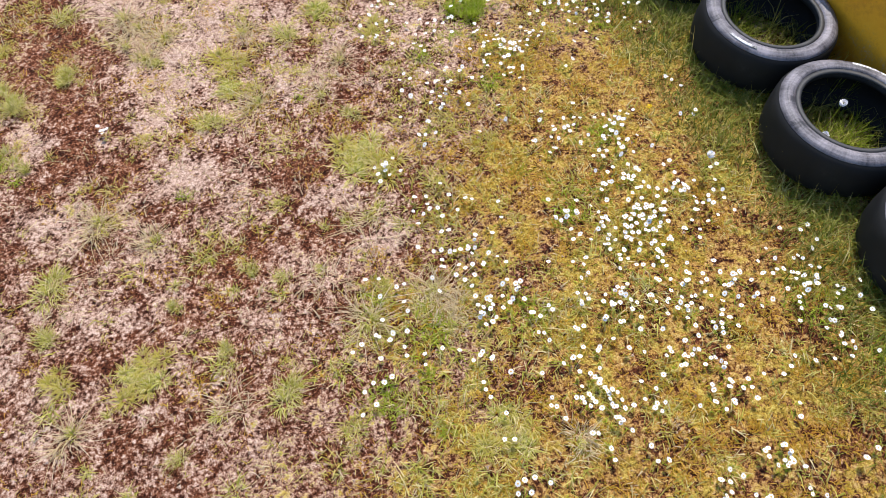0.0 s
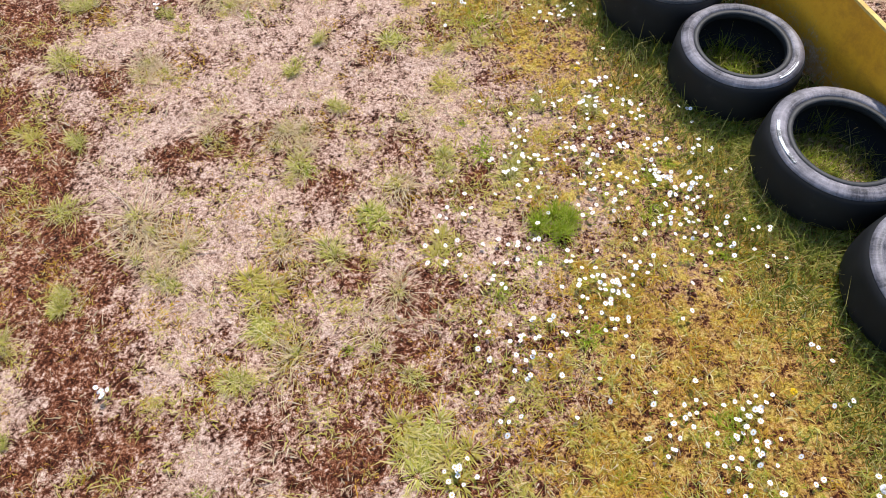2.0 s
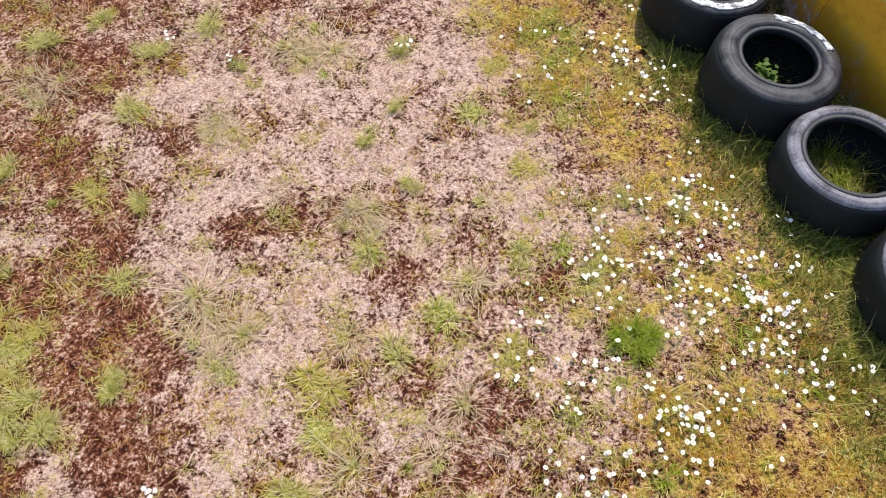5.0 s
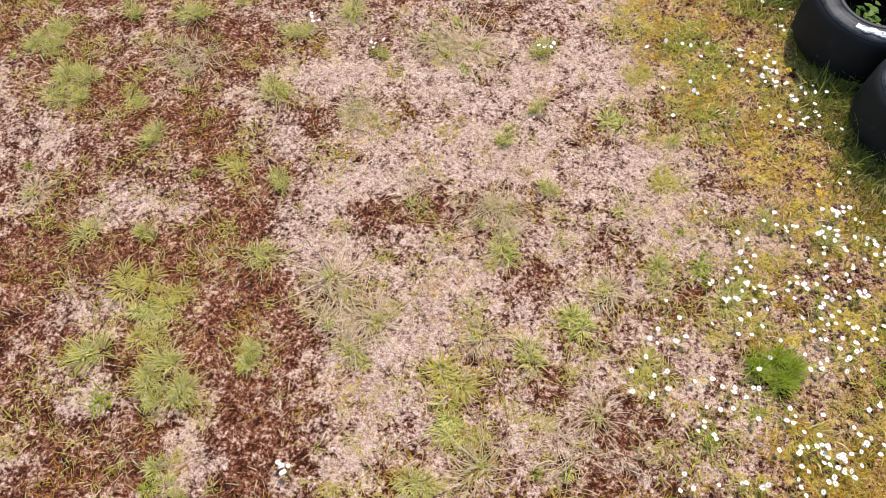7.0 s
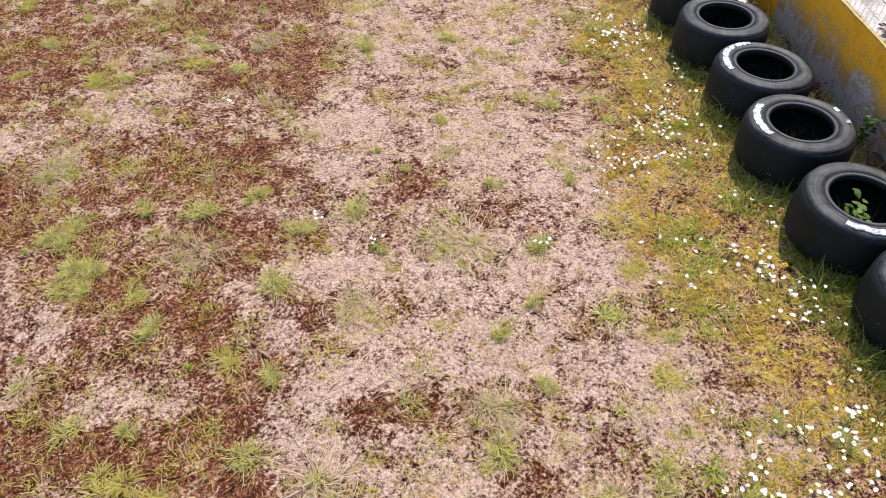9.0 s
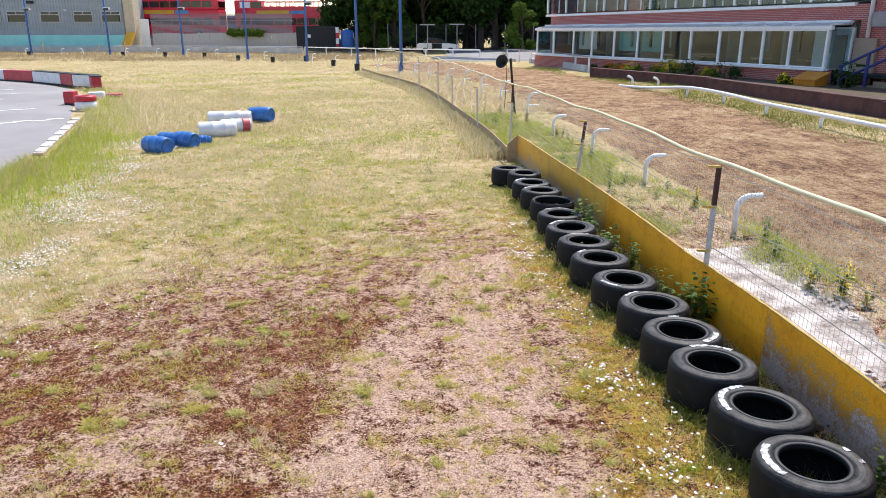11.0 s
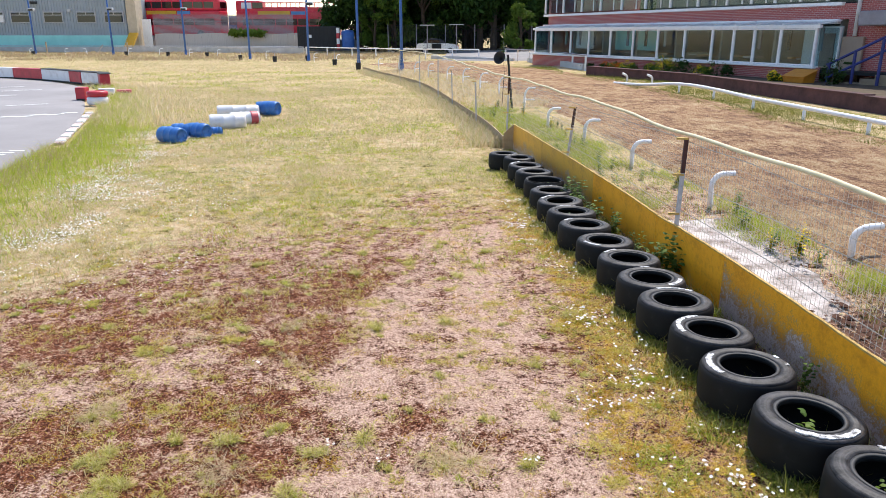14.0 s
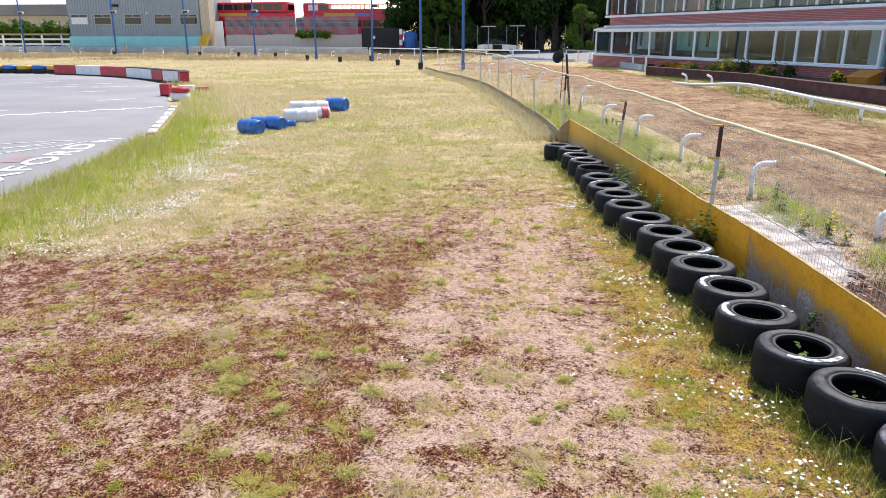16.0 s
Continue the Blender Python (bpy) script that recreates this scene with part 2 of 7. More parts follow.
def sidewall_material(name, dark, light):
    """Rubber seen from above: scuffs and dust that run round the tyre, fine moulded rings, radial cracks whose dark
    tone paints in the netting's shadow.
    """
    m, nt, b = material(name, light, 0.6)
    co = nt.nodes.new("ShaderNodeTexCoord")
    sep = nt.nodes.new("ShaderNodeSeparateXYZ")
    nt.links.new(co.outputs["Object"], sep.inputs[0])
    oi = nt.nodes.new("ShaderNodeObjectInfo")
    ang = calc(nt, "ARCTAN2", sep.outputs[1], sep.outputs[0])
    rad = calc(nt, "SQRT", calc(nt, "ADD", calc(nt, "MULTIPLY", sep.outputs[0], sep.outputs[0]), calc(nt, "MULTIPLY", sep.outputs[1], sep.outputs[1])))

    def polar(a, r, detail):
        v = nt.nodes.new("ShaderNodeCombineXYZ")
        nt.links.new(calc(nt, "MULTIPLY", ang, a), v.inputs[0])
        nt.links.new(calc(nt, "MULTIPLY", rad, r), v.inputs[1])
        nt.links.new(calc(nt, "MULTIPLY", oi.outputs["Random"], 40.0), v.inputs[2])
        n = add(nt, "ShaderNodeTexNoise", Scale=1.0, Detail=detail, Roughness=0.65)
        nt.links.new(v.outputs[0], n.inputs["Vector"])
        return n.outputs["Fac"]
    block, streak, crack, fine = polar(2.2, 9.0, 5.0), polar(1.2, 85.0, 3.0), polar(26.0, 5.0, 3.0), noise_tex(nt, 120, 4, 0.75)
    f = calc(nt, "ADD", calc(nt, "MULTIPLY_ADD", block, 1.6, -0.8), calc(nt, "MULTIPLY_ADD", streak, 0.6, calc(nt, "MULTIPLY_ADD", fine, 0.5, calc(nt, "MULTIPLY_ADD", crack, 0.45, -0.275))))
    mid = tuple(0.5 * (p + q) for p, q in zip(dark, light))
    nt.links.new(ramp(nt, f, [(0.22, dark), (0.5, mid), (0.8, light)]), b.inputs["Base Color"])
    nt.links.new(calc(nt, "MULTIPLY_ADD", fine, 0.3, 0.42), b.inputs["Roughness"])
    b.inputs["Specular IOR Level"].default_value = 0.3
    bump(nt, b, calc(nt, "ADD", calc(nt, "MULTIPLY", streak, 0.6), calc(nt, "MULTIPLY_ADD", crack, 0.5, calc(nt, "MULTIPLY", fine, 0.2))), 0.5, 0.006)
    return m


def board_material(name, wear, base=(1.0, 0.42, 0.006)):
    """Yellow painted board; wear 0..1 sets how much of the bleached purple-grey wood shows, most where splashes reach."""
    m, nt, b = material(name, base, 0.55)
    co = nt.nodes.new("ShaderNodeTexCoord")
    sep = nt.nodes.new("ShaderNodeSeparateXYZ")
    nt.links.new(co.outputs["Object"], sep.inputs[0])
    n1, n2, n3 = noise_tex(nt, 2.6, 6, 0.6), noise_tex(nt, 20, 8, 0.75), noise_tex(nt, 75, 5, 0.8)
    paint = ramp(nt, calc(nt, "MULTIPLY_ADD", n2, 0.5, calc(nt, "MULTIPLY", n1, 0.5)), [(0.34, (base[0] * 0.66, base[1] * 0.56, base[2])), (0.52, base), (0.70, (base[0] * 1.1, base[1] * 1.18, 0.02))])
    bare = ramp(nt, calc(nt, "MULTIPLY_ADD", n3, 0.6, calc(nt, "MULTIPLY", n2, 0.4)), [(0.30, (0.24, 0.165, 0.14)), (0.48, (0.52, 0.385, 0.335)), (0.68, (0.74, 0.60, 0.55))])
    rust = ramp(nt, n2, [(0.35, (0.22, 0.095, 0.02)), (0.65, (0.48, 0.26, 0.06))])
    h = calc(nt, "MULTIPLY_ADD", sep.outputs[2], -1.25, 0.20 + wear * 0.48)
    h = calc(nt, "ADD", h, calc(nt, "MULTIPLY_ADD", sep.outputs[0], 0.07 * wear, -0.07 * wear))
    f = calc(nt, "ADD", h, calc(nt, "MULTIPLY_ADD", n1, 1.0, -0.5))
    f = calc(nt, "ADD", f, calc(nt, "MULTIPLY_ADD", n2, 0.9, calc(nt, "MULTIPLY_ADD", n3, 0.8, -0.85)))
    col = mix(nt, ramp(nt, calc(nt, "ADD", f, 0.14), [(0.40, (0, 0, 0)), (0.66, (wear, wear, wear))]), paint, rust)
    col = mix(nt, ramp(nt, f, [(0.40, (0, 0, 0)), (0.62, (wear, wear, wear))]), col, bare)
    nt.links.new(col, b.inputs["Base Color"])
    bump(nt, b, calc(nt, "MULTIPLY_ADD", n3, 0.5, calc(nt, "MULTIPLY", n2, 0.5)), 0.35, 0.004)
    return m


def glass_material(name, tint, see=0.55):
    m = bpy.data.materials.new(name)
    m.use_nodes = True
    nt = m.node_tree
    nt.nodes.remove(nt.nodes["Principled BSDF"])
    tr = nt.nodes.new("ShaderNodeBsdfTransparent")
    tr.inputs[0].default_value = (*tint, 1)
    gl = nt.nodes.new("ShaderNodeBsdfGlossy")
    gl.inputs["Roughness"].default_value = 0.03
    ms = nt.nodes.new("ShaderNodeMixShader")
    ms.inputs[0].default_value = 0.06
    nt.links.new(tr.outputs[0], ms.inputs[1])
    nt.links.new(gl.outputs[0], ms.inputs[2])
    nt.links.new(ms.outputs[0], nt.nodes["Material Output"].inputs[0])
    return m


SOIL = ground_material()
DIRT = dirt_material()
ASPHALT = asphalt_material("kart_asphalt", (0.205, 0.192, 0.198), (0.30, 0.283, 0.29))
TARMAC = asphalt_material("yard_tarmac", (0.2, 0.19, 0.19), (0.3, 0.28, 0.28))
CONCRETE = worn("weathered_concrete", (0.48, 0.43, 0.415), (0.25, 0.22, 0.21), 0.9, 2.2, relief=0.6, dist=0.006, fine=45)
BROKEN = worn("broken_dirty_concrete", (0.60, 0.54, 0.52), (0.17, 0.125, 0.10), 0.9, 3.2, relief=1.0, dist=0.012, fine=38, low=0.38, high=0.56)
PALE_CONCRETE = worn("pale_concrete", (0.66, 0.63, 0.62), (0.40, 0.38, 0.37), 0.9, 0.8, relief=0.4, fine=30)
RUBBER = rubber_material()
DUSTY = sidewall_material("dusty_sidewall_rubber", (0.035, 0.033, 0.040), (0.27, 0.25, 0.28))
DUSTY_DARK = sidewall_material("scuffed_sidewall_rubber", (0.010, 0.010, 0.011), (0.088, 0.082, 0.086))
WHITE_RUB = worn("chalky_white_marking", (0.72, 0.72, 0.75), (0.05, 0.05, 0.055), 0.65, 26, relief=0.3, dist=0.001, fine=150, low=0.40, high=0.56)
BEAD = worn("grey_rubber_rim", (0.055, 0.053, 0.056), (0.014, 0.014, 0.015), 0.65, 14, relief=0.1)
YELLOW = board_material("yellow_board", 0.3)
YELLOW_STAINED = board_material("stained_yellow_board", 0.55, (0.72, 0.33, 0.012))
YELLOW_WORN = board_material("worn_yellow_board", 1.0)
YELLOW_FADED = board_material("faded_yellow_board", 0.8, (0.80, 0.42, 0.04))
EDGE = worn("pale_board_edge", (0.74, 0.52, 0.16), (0.42, 0.24, 0.06), 0.8, 12)
BROWN_BOARD = worn("brown_weathered_board", (0.55, 0.42, 0.26), (0.36, 0.25, 0.14), 0.9, 3, relief=0.5, stretch=(1, 1, 3))
GALV = worn("dull_white_post", (0.62, 0.61, 0.63), (0.36, 0.35, 0.36), 0.6, 9, relief=0.2)
RUST = worn("rusty_post_top", (0.11, 0.05, 0.042), (0.05, 0.024, 0.022), 0.9, 14, relief=0.4)
WIRE = worn("zinc_wire", (0.80, 0.77, 0.72), (0.5, 0.46, 0.42), 0.55, 20, 0.2)
WHITE = worn("white_paint", (0.86, 0.85, 0.86), (0.66, 0.64, 0.63), 0.5, 5, relief=0.1, low=0.25, high=0.5)
CREAM = worn("cream_plastic", (0.80, 0.71, 0.46), (0.58, 0.49, 0.30), 0.5, 3.5, relief=0.2, low=0.3, high=0.6)
BLUE = worn("blue_plastic", (0.05, 0.21, 0.58), (0.025, 0.11, 0.36), 0.4, 4, relief=0.1)
BLUE_PAINT = worn("blue_pole_paint", (0.05, 0.16, 0.50), (0.03, 0.10, 0.32), 0.5, 3)
NAVY = worn("navy_rail_paint", (0.025, 0.04, 0.24), (0.015, 0.02, 0.12), 0.45, 3)
RED = worn("red_plastic", (0.62, 0.035, 0.06), (0.36, 0.02, 0.03), 0.45, 3)
PINK = worn("faded_red_plastic", (0.62, 0.14, 0.16), (0.48, 0.06, 0.08), 0.5, 5)
PLASTIC_WHITE = worn("white_plastic", (0.78, 0.76, 0.78), (0.58, 0.54, 0.54), 0.45, 3, relief=0.1, low=0.28, high=0.5)
BLACK = worn("black_rubber_sheet", (0.035, 0.033, 0.036), (0.012, 0.012, 0.013), 0.7, 5)
# near-black colour that stands in for shade inside rooms, pipe and car
DARK = worn("interior_shade", (0.022, 0.025, 0.03), (0.010, 0.011, 0.013), 0.9, 1)
ROOM = worn("grey_room_wall", (0.46, 0.52, 0.54), (0.22, 0.26, 0.27), 0.8, 0.7)
ROAD_WHITE = worn("road_marking_white", (0.72, 0.72, 0.72), (0.40, 0.40, 0.41), 0.8, 6, fine=40, low=0.3, high=0.52)
DARK_BRICK = worn("dark_purple_brick", (0.13, 0.055, 0.055), (0.055, 0.024, 0.025), 0.9, 3, relief=0.5, dist=0.01, fine=22)
CLADDING = worn("grey_cladding", (0.43, 0.47, 0.515), (0.35, 0.385, 0.42), 0.55, 0.6, relief=0.1)
TEAL = worn("turquoise_paint", (0.38, 0.80, 0.75), (0.31, 0.69, 0.65), 0.6, 0.8)
STONE = worn("sandy_render", (0.66, 0.56, 0.43), (0.50, 0.41, 0.30), 0.9, 1.5)
BUS_RED = worn("bus_red_paint", (0.78, 0.022, 0.055), (0.62, 0.015, 0.04), 0.28, 1)
BUS_YELLOW = worn("bus_yellow_panel", (0.72, 0.43, 0.03), (0.62, 0.34, 0.02), 0.35, 1)
BUS_BLUE = worn("bus_blue_panel", (0.10, 0.30, 0.60), (0.06, 0.20, 0.45), 0.35, 1)
STEEL = worn("palisade_steel", (0.36, 0.34, 0.38), (0.24, 0.22, 0.25), 0.6, 2, 0.5)
TIMBER = worn("silvered_timber", (0.58, 0.55, 0.54), (0.40, 0.37, 0.36), 0.9, 1.5, relief=0.4, stretch=(3, 3, 0.4))
SILVER = worn("silver_car_paint", (0.60, 0.62, 0.66), (0.52, 0.54, 0.58), 0.28, 1, 0.5)
GLASS = glass_material("window_glass", (0.74, 0.83, 0.85))
DARK_GLASS = glass_material("tinted_glass", (0.10, 0.11, 0.12))
ORANGE = worn("orange_bin_plastic", (0.62, 0.26, 0.02), (0.5, 0.18, 0.015), 0.5, 3)
BUFF = worn("buff_door_paint", (0.42, 0.32, 0.25), (0.34, 0.25, 0.19), 0.6, 2)
LAMP = worn("lamp_housing_white", (0.7, 0.7, 0.72), (0.5, 0.5, 0.52), 0.4, 6)
BARK = worn("bark", (0.11, 0.075, 0.05), (0.045, 0.03, 0.02), 0.95, 4, relief=0.8, dist=0.02, fine=18)
STEPS = worn("sandy_step_stone", (0.40, 0.30, 0.20), (0.26, 0.19, 0.13), 0.9, 3)
GRASS_GREEN = foliage("fresh_grass", [(0.46, 0.42, 0.05), (0.62, 0.55, 0.14), (0.74, 0.64, 0.26), (0.54, 0.50, 0.09), (0.80, 0.69, 0.40)], glow=0.65)
GRASS_TUFT = foliage("tufted_grass", [(0.34, 0.35, 0.045), (0.54, 0.51, 0.11), (0.66, 0.60, 0.20), (0.28, 0.31, 0.032), (0.77, 0.67, 0.37), (0.68, 0.57, 0.32)], glow=0.5)
GRASS_LUSH = foliage("lush_grass", [(0.22, 0.31, 0.018), (0.36, 0.46, 0.035), (0.50, 0.55, 0.08), (0.29, 0.38, 0.025), (0.62, 0.58, 0.20)], glow=0.6)
GRASS_DEEP = foliage("deep_green_grass", [(0.085, 0.115, 0.012), (0.17, 0.20, 0.025), (0.34, 0.33, 0.07), (0.11, 0.15, 0.016), (0.46, 0.38, 0.14)])
GRASS_STRAW = foliage("bleached_grass", [(0.64, 0.50, 0.31), (0.76, 0.63, 0.44), (0.50, 0.42, 0.19), (0.80, 0.69, 0.53), (0.54, 0.41, 0.23)], glow=0.6)
GRASS_MOSS = foliage("golden_moss", [(0.54, 0.26, 0.05), (0.46, 0.27, 0.035), (0.66, 0.43, 0.06), (0.36, 0.31, 0.035), (0.72, 0.43, 0.08), (0.58, 0.45, 0.06)], glow=0.6)
GRASS_FIELD = foliage("field_grass", [(0.44, 0.41, 0.17), (0.68, 0.55, 0.36), (0.33, 0.34, 0.11), (0.76, 0.65, 0.48), (0.60, 0.43, 0.27)], glow=0.6)
CRUMBS = foliage("dry_moss_crumbs", [(0.05, 0.017, 0.008), (0.15, 0.06, 0.03), (0.30, 0.17, 0.11), (0.08, 0.03, 0.014), (0.50, 0.37, 0.29)], 0.9, 0)
LEAF_DARK = foliage("dark_leaves", [(0.012, 0.032, 0.008), (0.03, 0.065, 0.012), (0.05, 0.10, 0.018), (0.02, 0.045, 0.01)], 0.5, 0.3)
LEAF_LIGHT = foliage("light_leaves", [(0.08, 0.14, 0.02), (0.13, 0.20, 0.03), (0.06, 0.11, 0.018)], 0.5, 0.35)
WEED = foliage("weed_leaves", [(0.05, 0.10, 0.015), (0.10, 0.17, 0.03), (0.16, 0.22, 0.045)], 0.5, 0.3)
PETAL = worn("daisy_petals", (0.88, 0.87, 0.88), (0.74, 0.72, 0.74), 0.6, 30)
POLLEN = worn("daisy_eye", (0.75, 0.48, 0.03), (0.55, 0.32, 0.02), 0.8, 60)
YELLOW_FLOWER = foliage("yellow_petals", [(0.75, 0.52, 0.02), (0.85, 0.65, 0.04)], 0.6, 0.2)
RED_FLOWER = foliage("orange_petals", [(0.6, 0.10, 0.02), (0.7, 0.22, 0.03)], 0.6, 0.2)


# ---- plan ----
TYRES = [(2.385, 1.02), (2.28, 1.67), (2.23, 2.315), (2.145, 2.97), (1.955, 3.58), (1.79, 4.12), (1.65, 4.68), (1.56, 5.30), (1.52, 5.88),
         (1.43, 6.46), (1.37, 6.98), (1.31, 7.57), (1.20, 8.18), (1.09, 8.79), (1.03, 9.37), (0.98, 9.98), (0.94, 10.61), (0.91, 11.26),
         (0.83, 11.90), (0.75, 12.50), (0.70, 13.26), (0.46, 13.62)]
BOARD = [(2.76, -1.2), (2.68, 1.2), (2.475, 2.95), (2.15, 4.45), (1.95, 6.9), (1.76, 8.35), (1.52, 10.7), (1.12, 13.6), (0.78, 15.8)]
FAR_BOARD = [(0.57, 15.9), (0.26, 18.8), (-0.59, 24.1), (-1.5, 29.6), (-2.3, 33.3), (-3.58, 37.4), (-5.0, 41.6), (-6.6, 47.0)]
HOOKS = [(3.76, 8.25), (3.06, 10.52), (2.68, 13.48), (2.36, 16.6), (1.85, 18.96), (1.55, 22.55), (1.02, 27.4), (0.41, 30.2), (-0.28, 33.79), (-1.05, 36.05),
         (-2.08, 39.11), (-2.97, 41.66), (-4.2, 45.5), (-5.7, 48.0), (-8.2, 56.0), (-9.9, 56.5), (-12.4, 60.3), (-17.8, 65.8), (-23.9, 71.0),
         (-27.2, 72.5), (-31.4, 75.4), (-34.6, 75.4), (-38.9, 75.4), (-41.0, 75.0), (-45.0, 75.6), (-49.5, 77.0), (-54.1, 79.0), (-59.0, 80.0)]
TRACK_IN = [(3.9, -6.0), (3.7, 6.0), (3.3, 11.0), (2.85, 17.0), (2.05, 25.0), (0.7, 34.0), (-2.0, 43.5), (-7.5, 55.5), (-19.0, 70.5), (-36.0, 79.0), (-70.0, 82.0)]
TRACK_OUT = [(10.0, -6.0), (9.3, 6.0), (8.9, 14.0), (8.2, 20.0), (7.6, 28.0), (6.6, 36.0), (4.2, 46.0), (-1.5, 60.0), (-14.0, 77.0), (-34.0, 87.0), (-70.0, 90.0)]
KART_EDGE = [(-7.8, -10.0), (-7.9, 6.0), (-8.15, 10.6), (-8.7, 13.9), (-9.55, 17.0), (-10.65, 19.8), (-12.0, 23.2), (-14.2, 27.5), (-16.4, 32.0), (-18.8, 34.9),
             (-22.0, 37.6), (-28.0, 40.4), (-40.0, 41.5), (-70.0, 41.5)]


def curve_at(points, t):
    """Catmull-Rom through points, t from 0 to 1."""
    n = len(points) - 1
    i = min(int(t * n), n - 1)
    f = t * n - i
    p = [Vector(points[max(0, min(n, i + k))]) for k in (-1, 0, 1, 2)]
    return 0.5 * ((2 * p[1]) + (p[2] - p[0]) * f + (2 * p[0] - 5 * p[1] + 4 * p[2] - p[3]) * f * f + (3 * p[1] - p[0] - 3 * p[2] + p[3]) * f ** 3)


def smooth_line(points, n):
    return [curve_at(points, i / n) for i in range(n + 1)]


def tyre_edge(y):
    """How far right the open ground reaches at y: the near side of the tyres."""
    return np.interp(y, [t[1] for t in TYRES[:20]] + [20, 30, 50], [t[0] - 0.3 for t in TYRES[:20]] + [-0.3, -2.3, -7])


def kart_side(x, y):
    """Distance left of which the kart track's asphalt begins."""
    return np.interp(y, [p[1] for p in KART_EDGE[:11]] + [42.5], [p[0] for p in KART_EDGE[:11]] + [-200.0])


# patches of bare grit and of dark moss: centre, half widths
BARE_AHEAD = [(-2.24, 4.06, 0.16, 0.13), (-1.67, 3.72, 0.23, 0.15), (-1.17, 4.1, 0.19, 0.14), (-1.79, 3.23, 0.14, 0.07), (-1.72, 2.81, 0.13, 0.11),
    (-0.86, 4.45, 0.25, 0.15), (-0.25, 4.46, 0.33, 0.19), (0.3, 4.47, 0.36, 0.17), (-0.67, 4.08, 0.34, 0.13), (-0.17, 3.98, 0.36, 0.18),
    (0.46, 3.87, 0.25, 0.17), (-0.75, 3.82, 0.2, 0.12), (-0.9, 3.53, 0.17, 0.13), (-0.43, 3.24, 0.27, 0.14), (-0.54, 3.05, 0.2, 0.12),
    (-0.61, 2.87, 0.17, 0.13), (-0.7, 2.65, 0.12, 0.13), (-0.1, 2.76, 0.12, 0.06), (0.65, 3.63, 0.22, 0.16), (0.94, 3.47, 0.21, 0.11),
    (1.12, 3.67, 0.15, 0.08)]
BARE_NEAR = [(-0.57, 2.25, 0.12, 0.19), (-0.69, 2.99, 0.13, 0.22), (-0.09, 2.75, 0.14, 0.06), (1.12, 2.99, 0.11, 0.1), (-1.28, 2.54, 0.1, 0.14),
    (0.24, 1.66, 0.12, 0.06), (-0.54, 2.29, 0.1, 0.17), (-1.22, 2.12, 0.14, 0.09), (-1.24, 2.54, 0.12, 0.1)]
MOSSY_AHEAD = [(-1.43, 3.55, 0.21, 0.26), (-2.04, 3.38, 0.19, 0.16), (-1.2, 3.18, 0.25, 0.18), (-1.37, 2.97, 0.2, 0.14), (-0.94, 4.14, 0.12, 0.13),
    (-1.01, 3.24, 0.19, 0.1), (-0.92, 2.73, 0.19, 0.17), (-0.45, 3.66, 0.28, 0.09), (0.01, 3.34, 0.18, 0.12), (0.24, 3.92, 0.09, 0.1),
    (0.59, 3.19, 0.16, 0.1), (0.05, 2.87, 0.12, 0.12), (0.25, 2.73, 0.13, 0.08), (-1.32, 3.91, 0.23, 0.19), (-1.78, 4.23, 0.3, 0.21),
    (-2.27, 4.51, 0.31, 0.24), (-1.5, 4.64, 0.31, 0.24), (-1.6, 3.41, 0.17, 0.14), (-1.52, 2.6, 0.25, 0.12), (-0.69, 3.64, 0.12, 0.09)]
MOSSY_NEAR = [(-0.9, 2.72, 0.17, 0.15), (-0.51, 2.39, 0.21, 0.11), (-0.07, 2.35, 0.18, 0.09), (-0.87, 2.29, 0.12, 0.15), (-0.73, 2.79, 0.09, 0.16),
    (0.25, 2.56, 0.13, 0.14), (-0.25, 2.51, 0.08, 0.14), (-1.13, 2.98, 0.19, 0.2), (-0.2, 2.37, 0.18, 0.12), (-0.49, 1.7, 0.19, 0.11),
    (-1.04, 2.45, 0.15, 0.14), (0.31, 2.64, 0.1, 0.12), (-0.05, 1.76, 0.14, 0.11), (-0.61, 1.52, 0.15, 0.1),
    (0.12, 2.42, 0.28, 0.16), (-0.05, 2.15, 0.28, 0.12), (0.32, 2.78, 0.2, 0.12)]
BARE_FAR = [(-0.2, 5.6, 0.30, 0.6), (0.0, 6.6, 0.28, 0.7), (-0.1, 7.7, 0.26, 0.8), (0.45, 5.2, 0.35, 0.25), (-2.4, 5.9, 0.3, 0.3), (0.2, 9.3, 0.3, 0.5), (-0.35, 9.0, 0.25, 0.6),
            (-1.0, 5.5, 0.3, 0.4), (-0.9, 6.8, 0.25, 0.6), (-3.2, 5.4, 0.4, 0.3)]
MOSSY_FAR = [(-1.7, 5.2, 0.5, 0.35), (-2.9, 4.8, 0.7, 0.4), (-1.6, 6.3, 0.4, 0.4), (-2.5, 6.9, 0.5, 0.4), (-1.5, 7.6, 0.35, 0.5), (-0.5, 5.1, 0.25, 0.2), (-3.3, 6.3, 0.6, 0.4)]


def nearness(x, y, spots, wob):
    """1 in the middle of the given spots, falling to 0 outside, with frayed edges."""
    d = np.full(np.shape(x), 9.0)
    for cx, cy, rx, ry in spots:
        d = np.minimum(d, np.hypot((x - cx) / rx, (y - cy) / ry))
    return step(1.55, 0.55, d + 1.6 * wob)


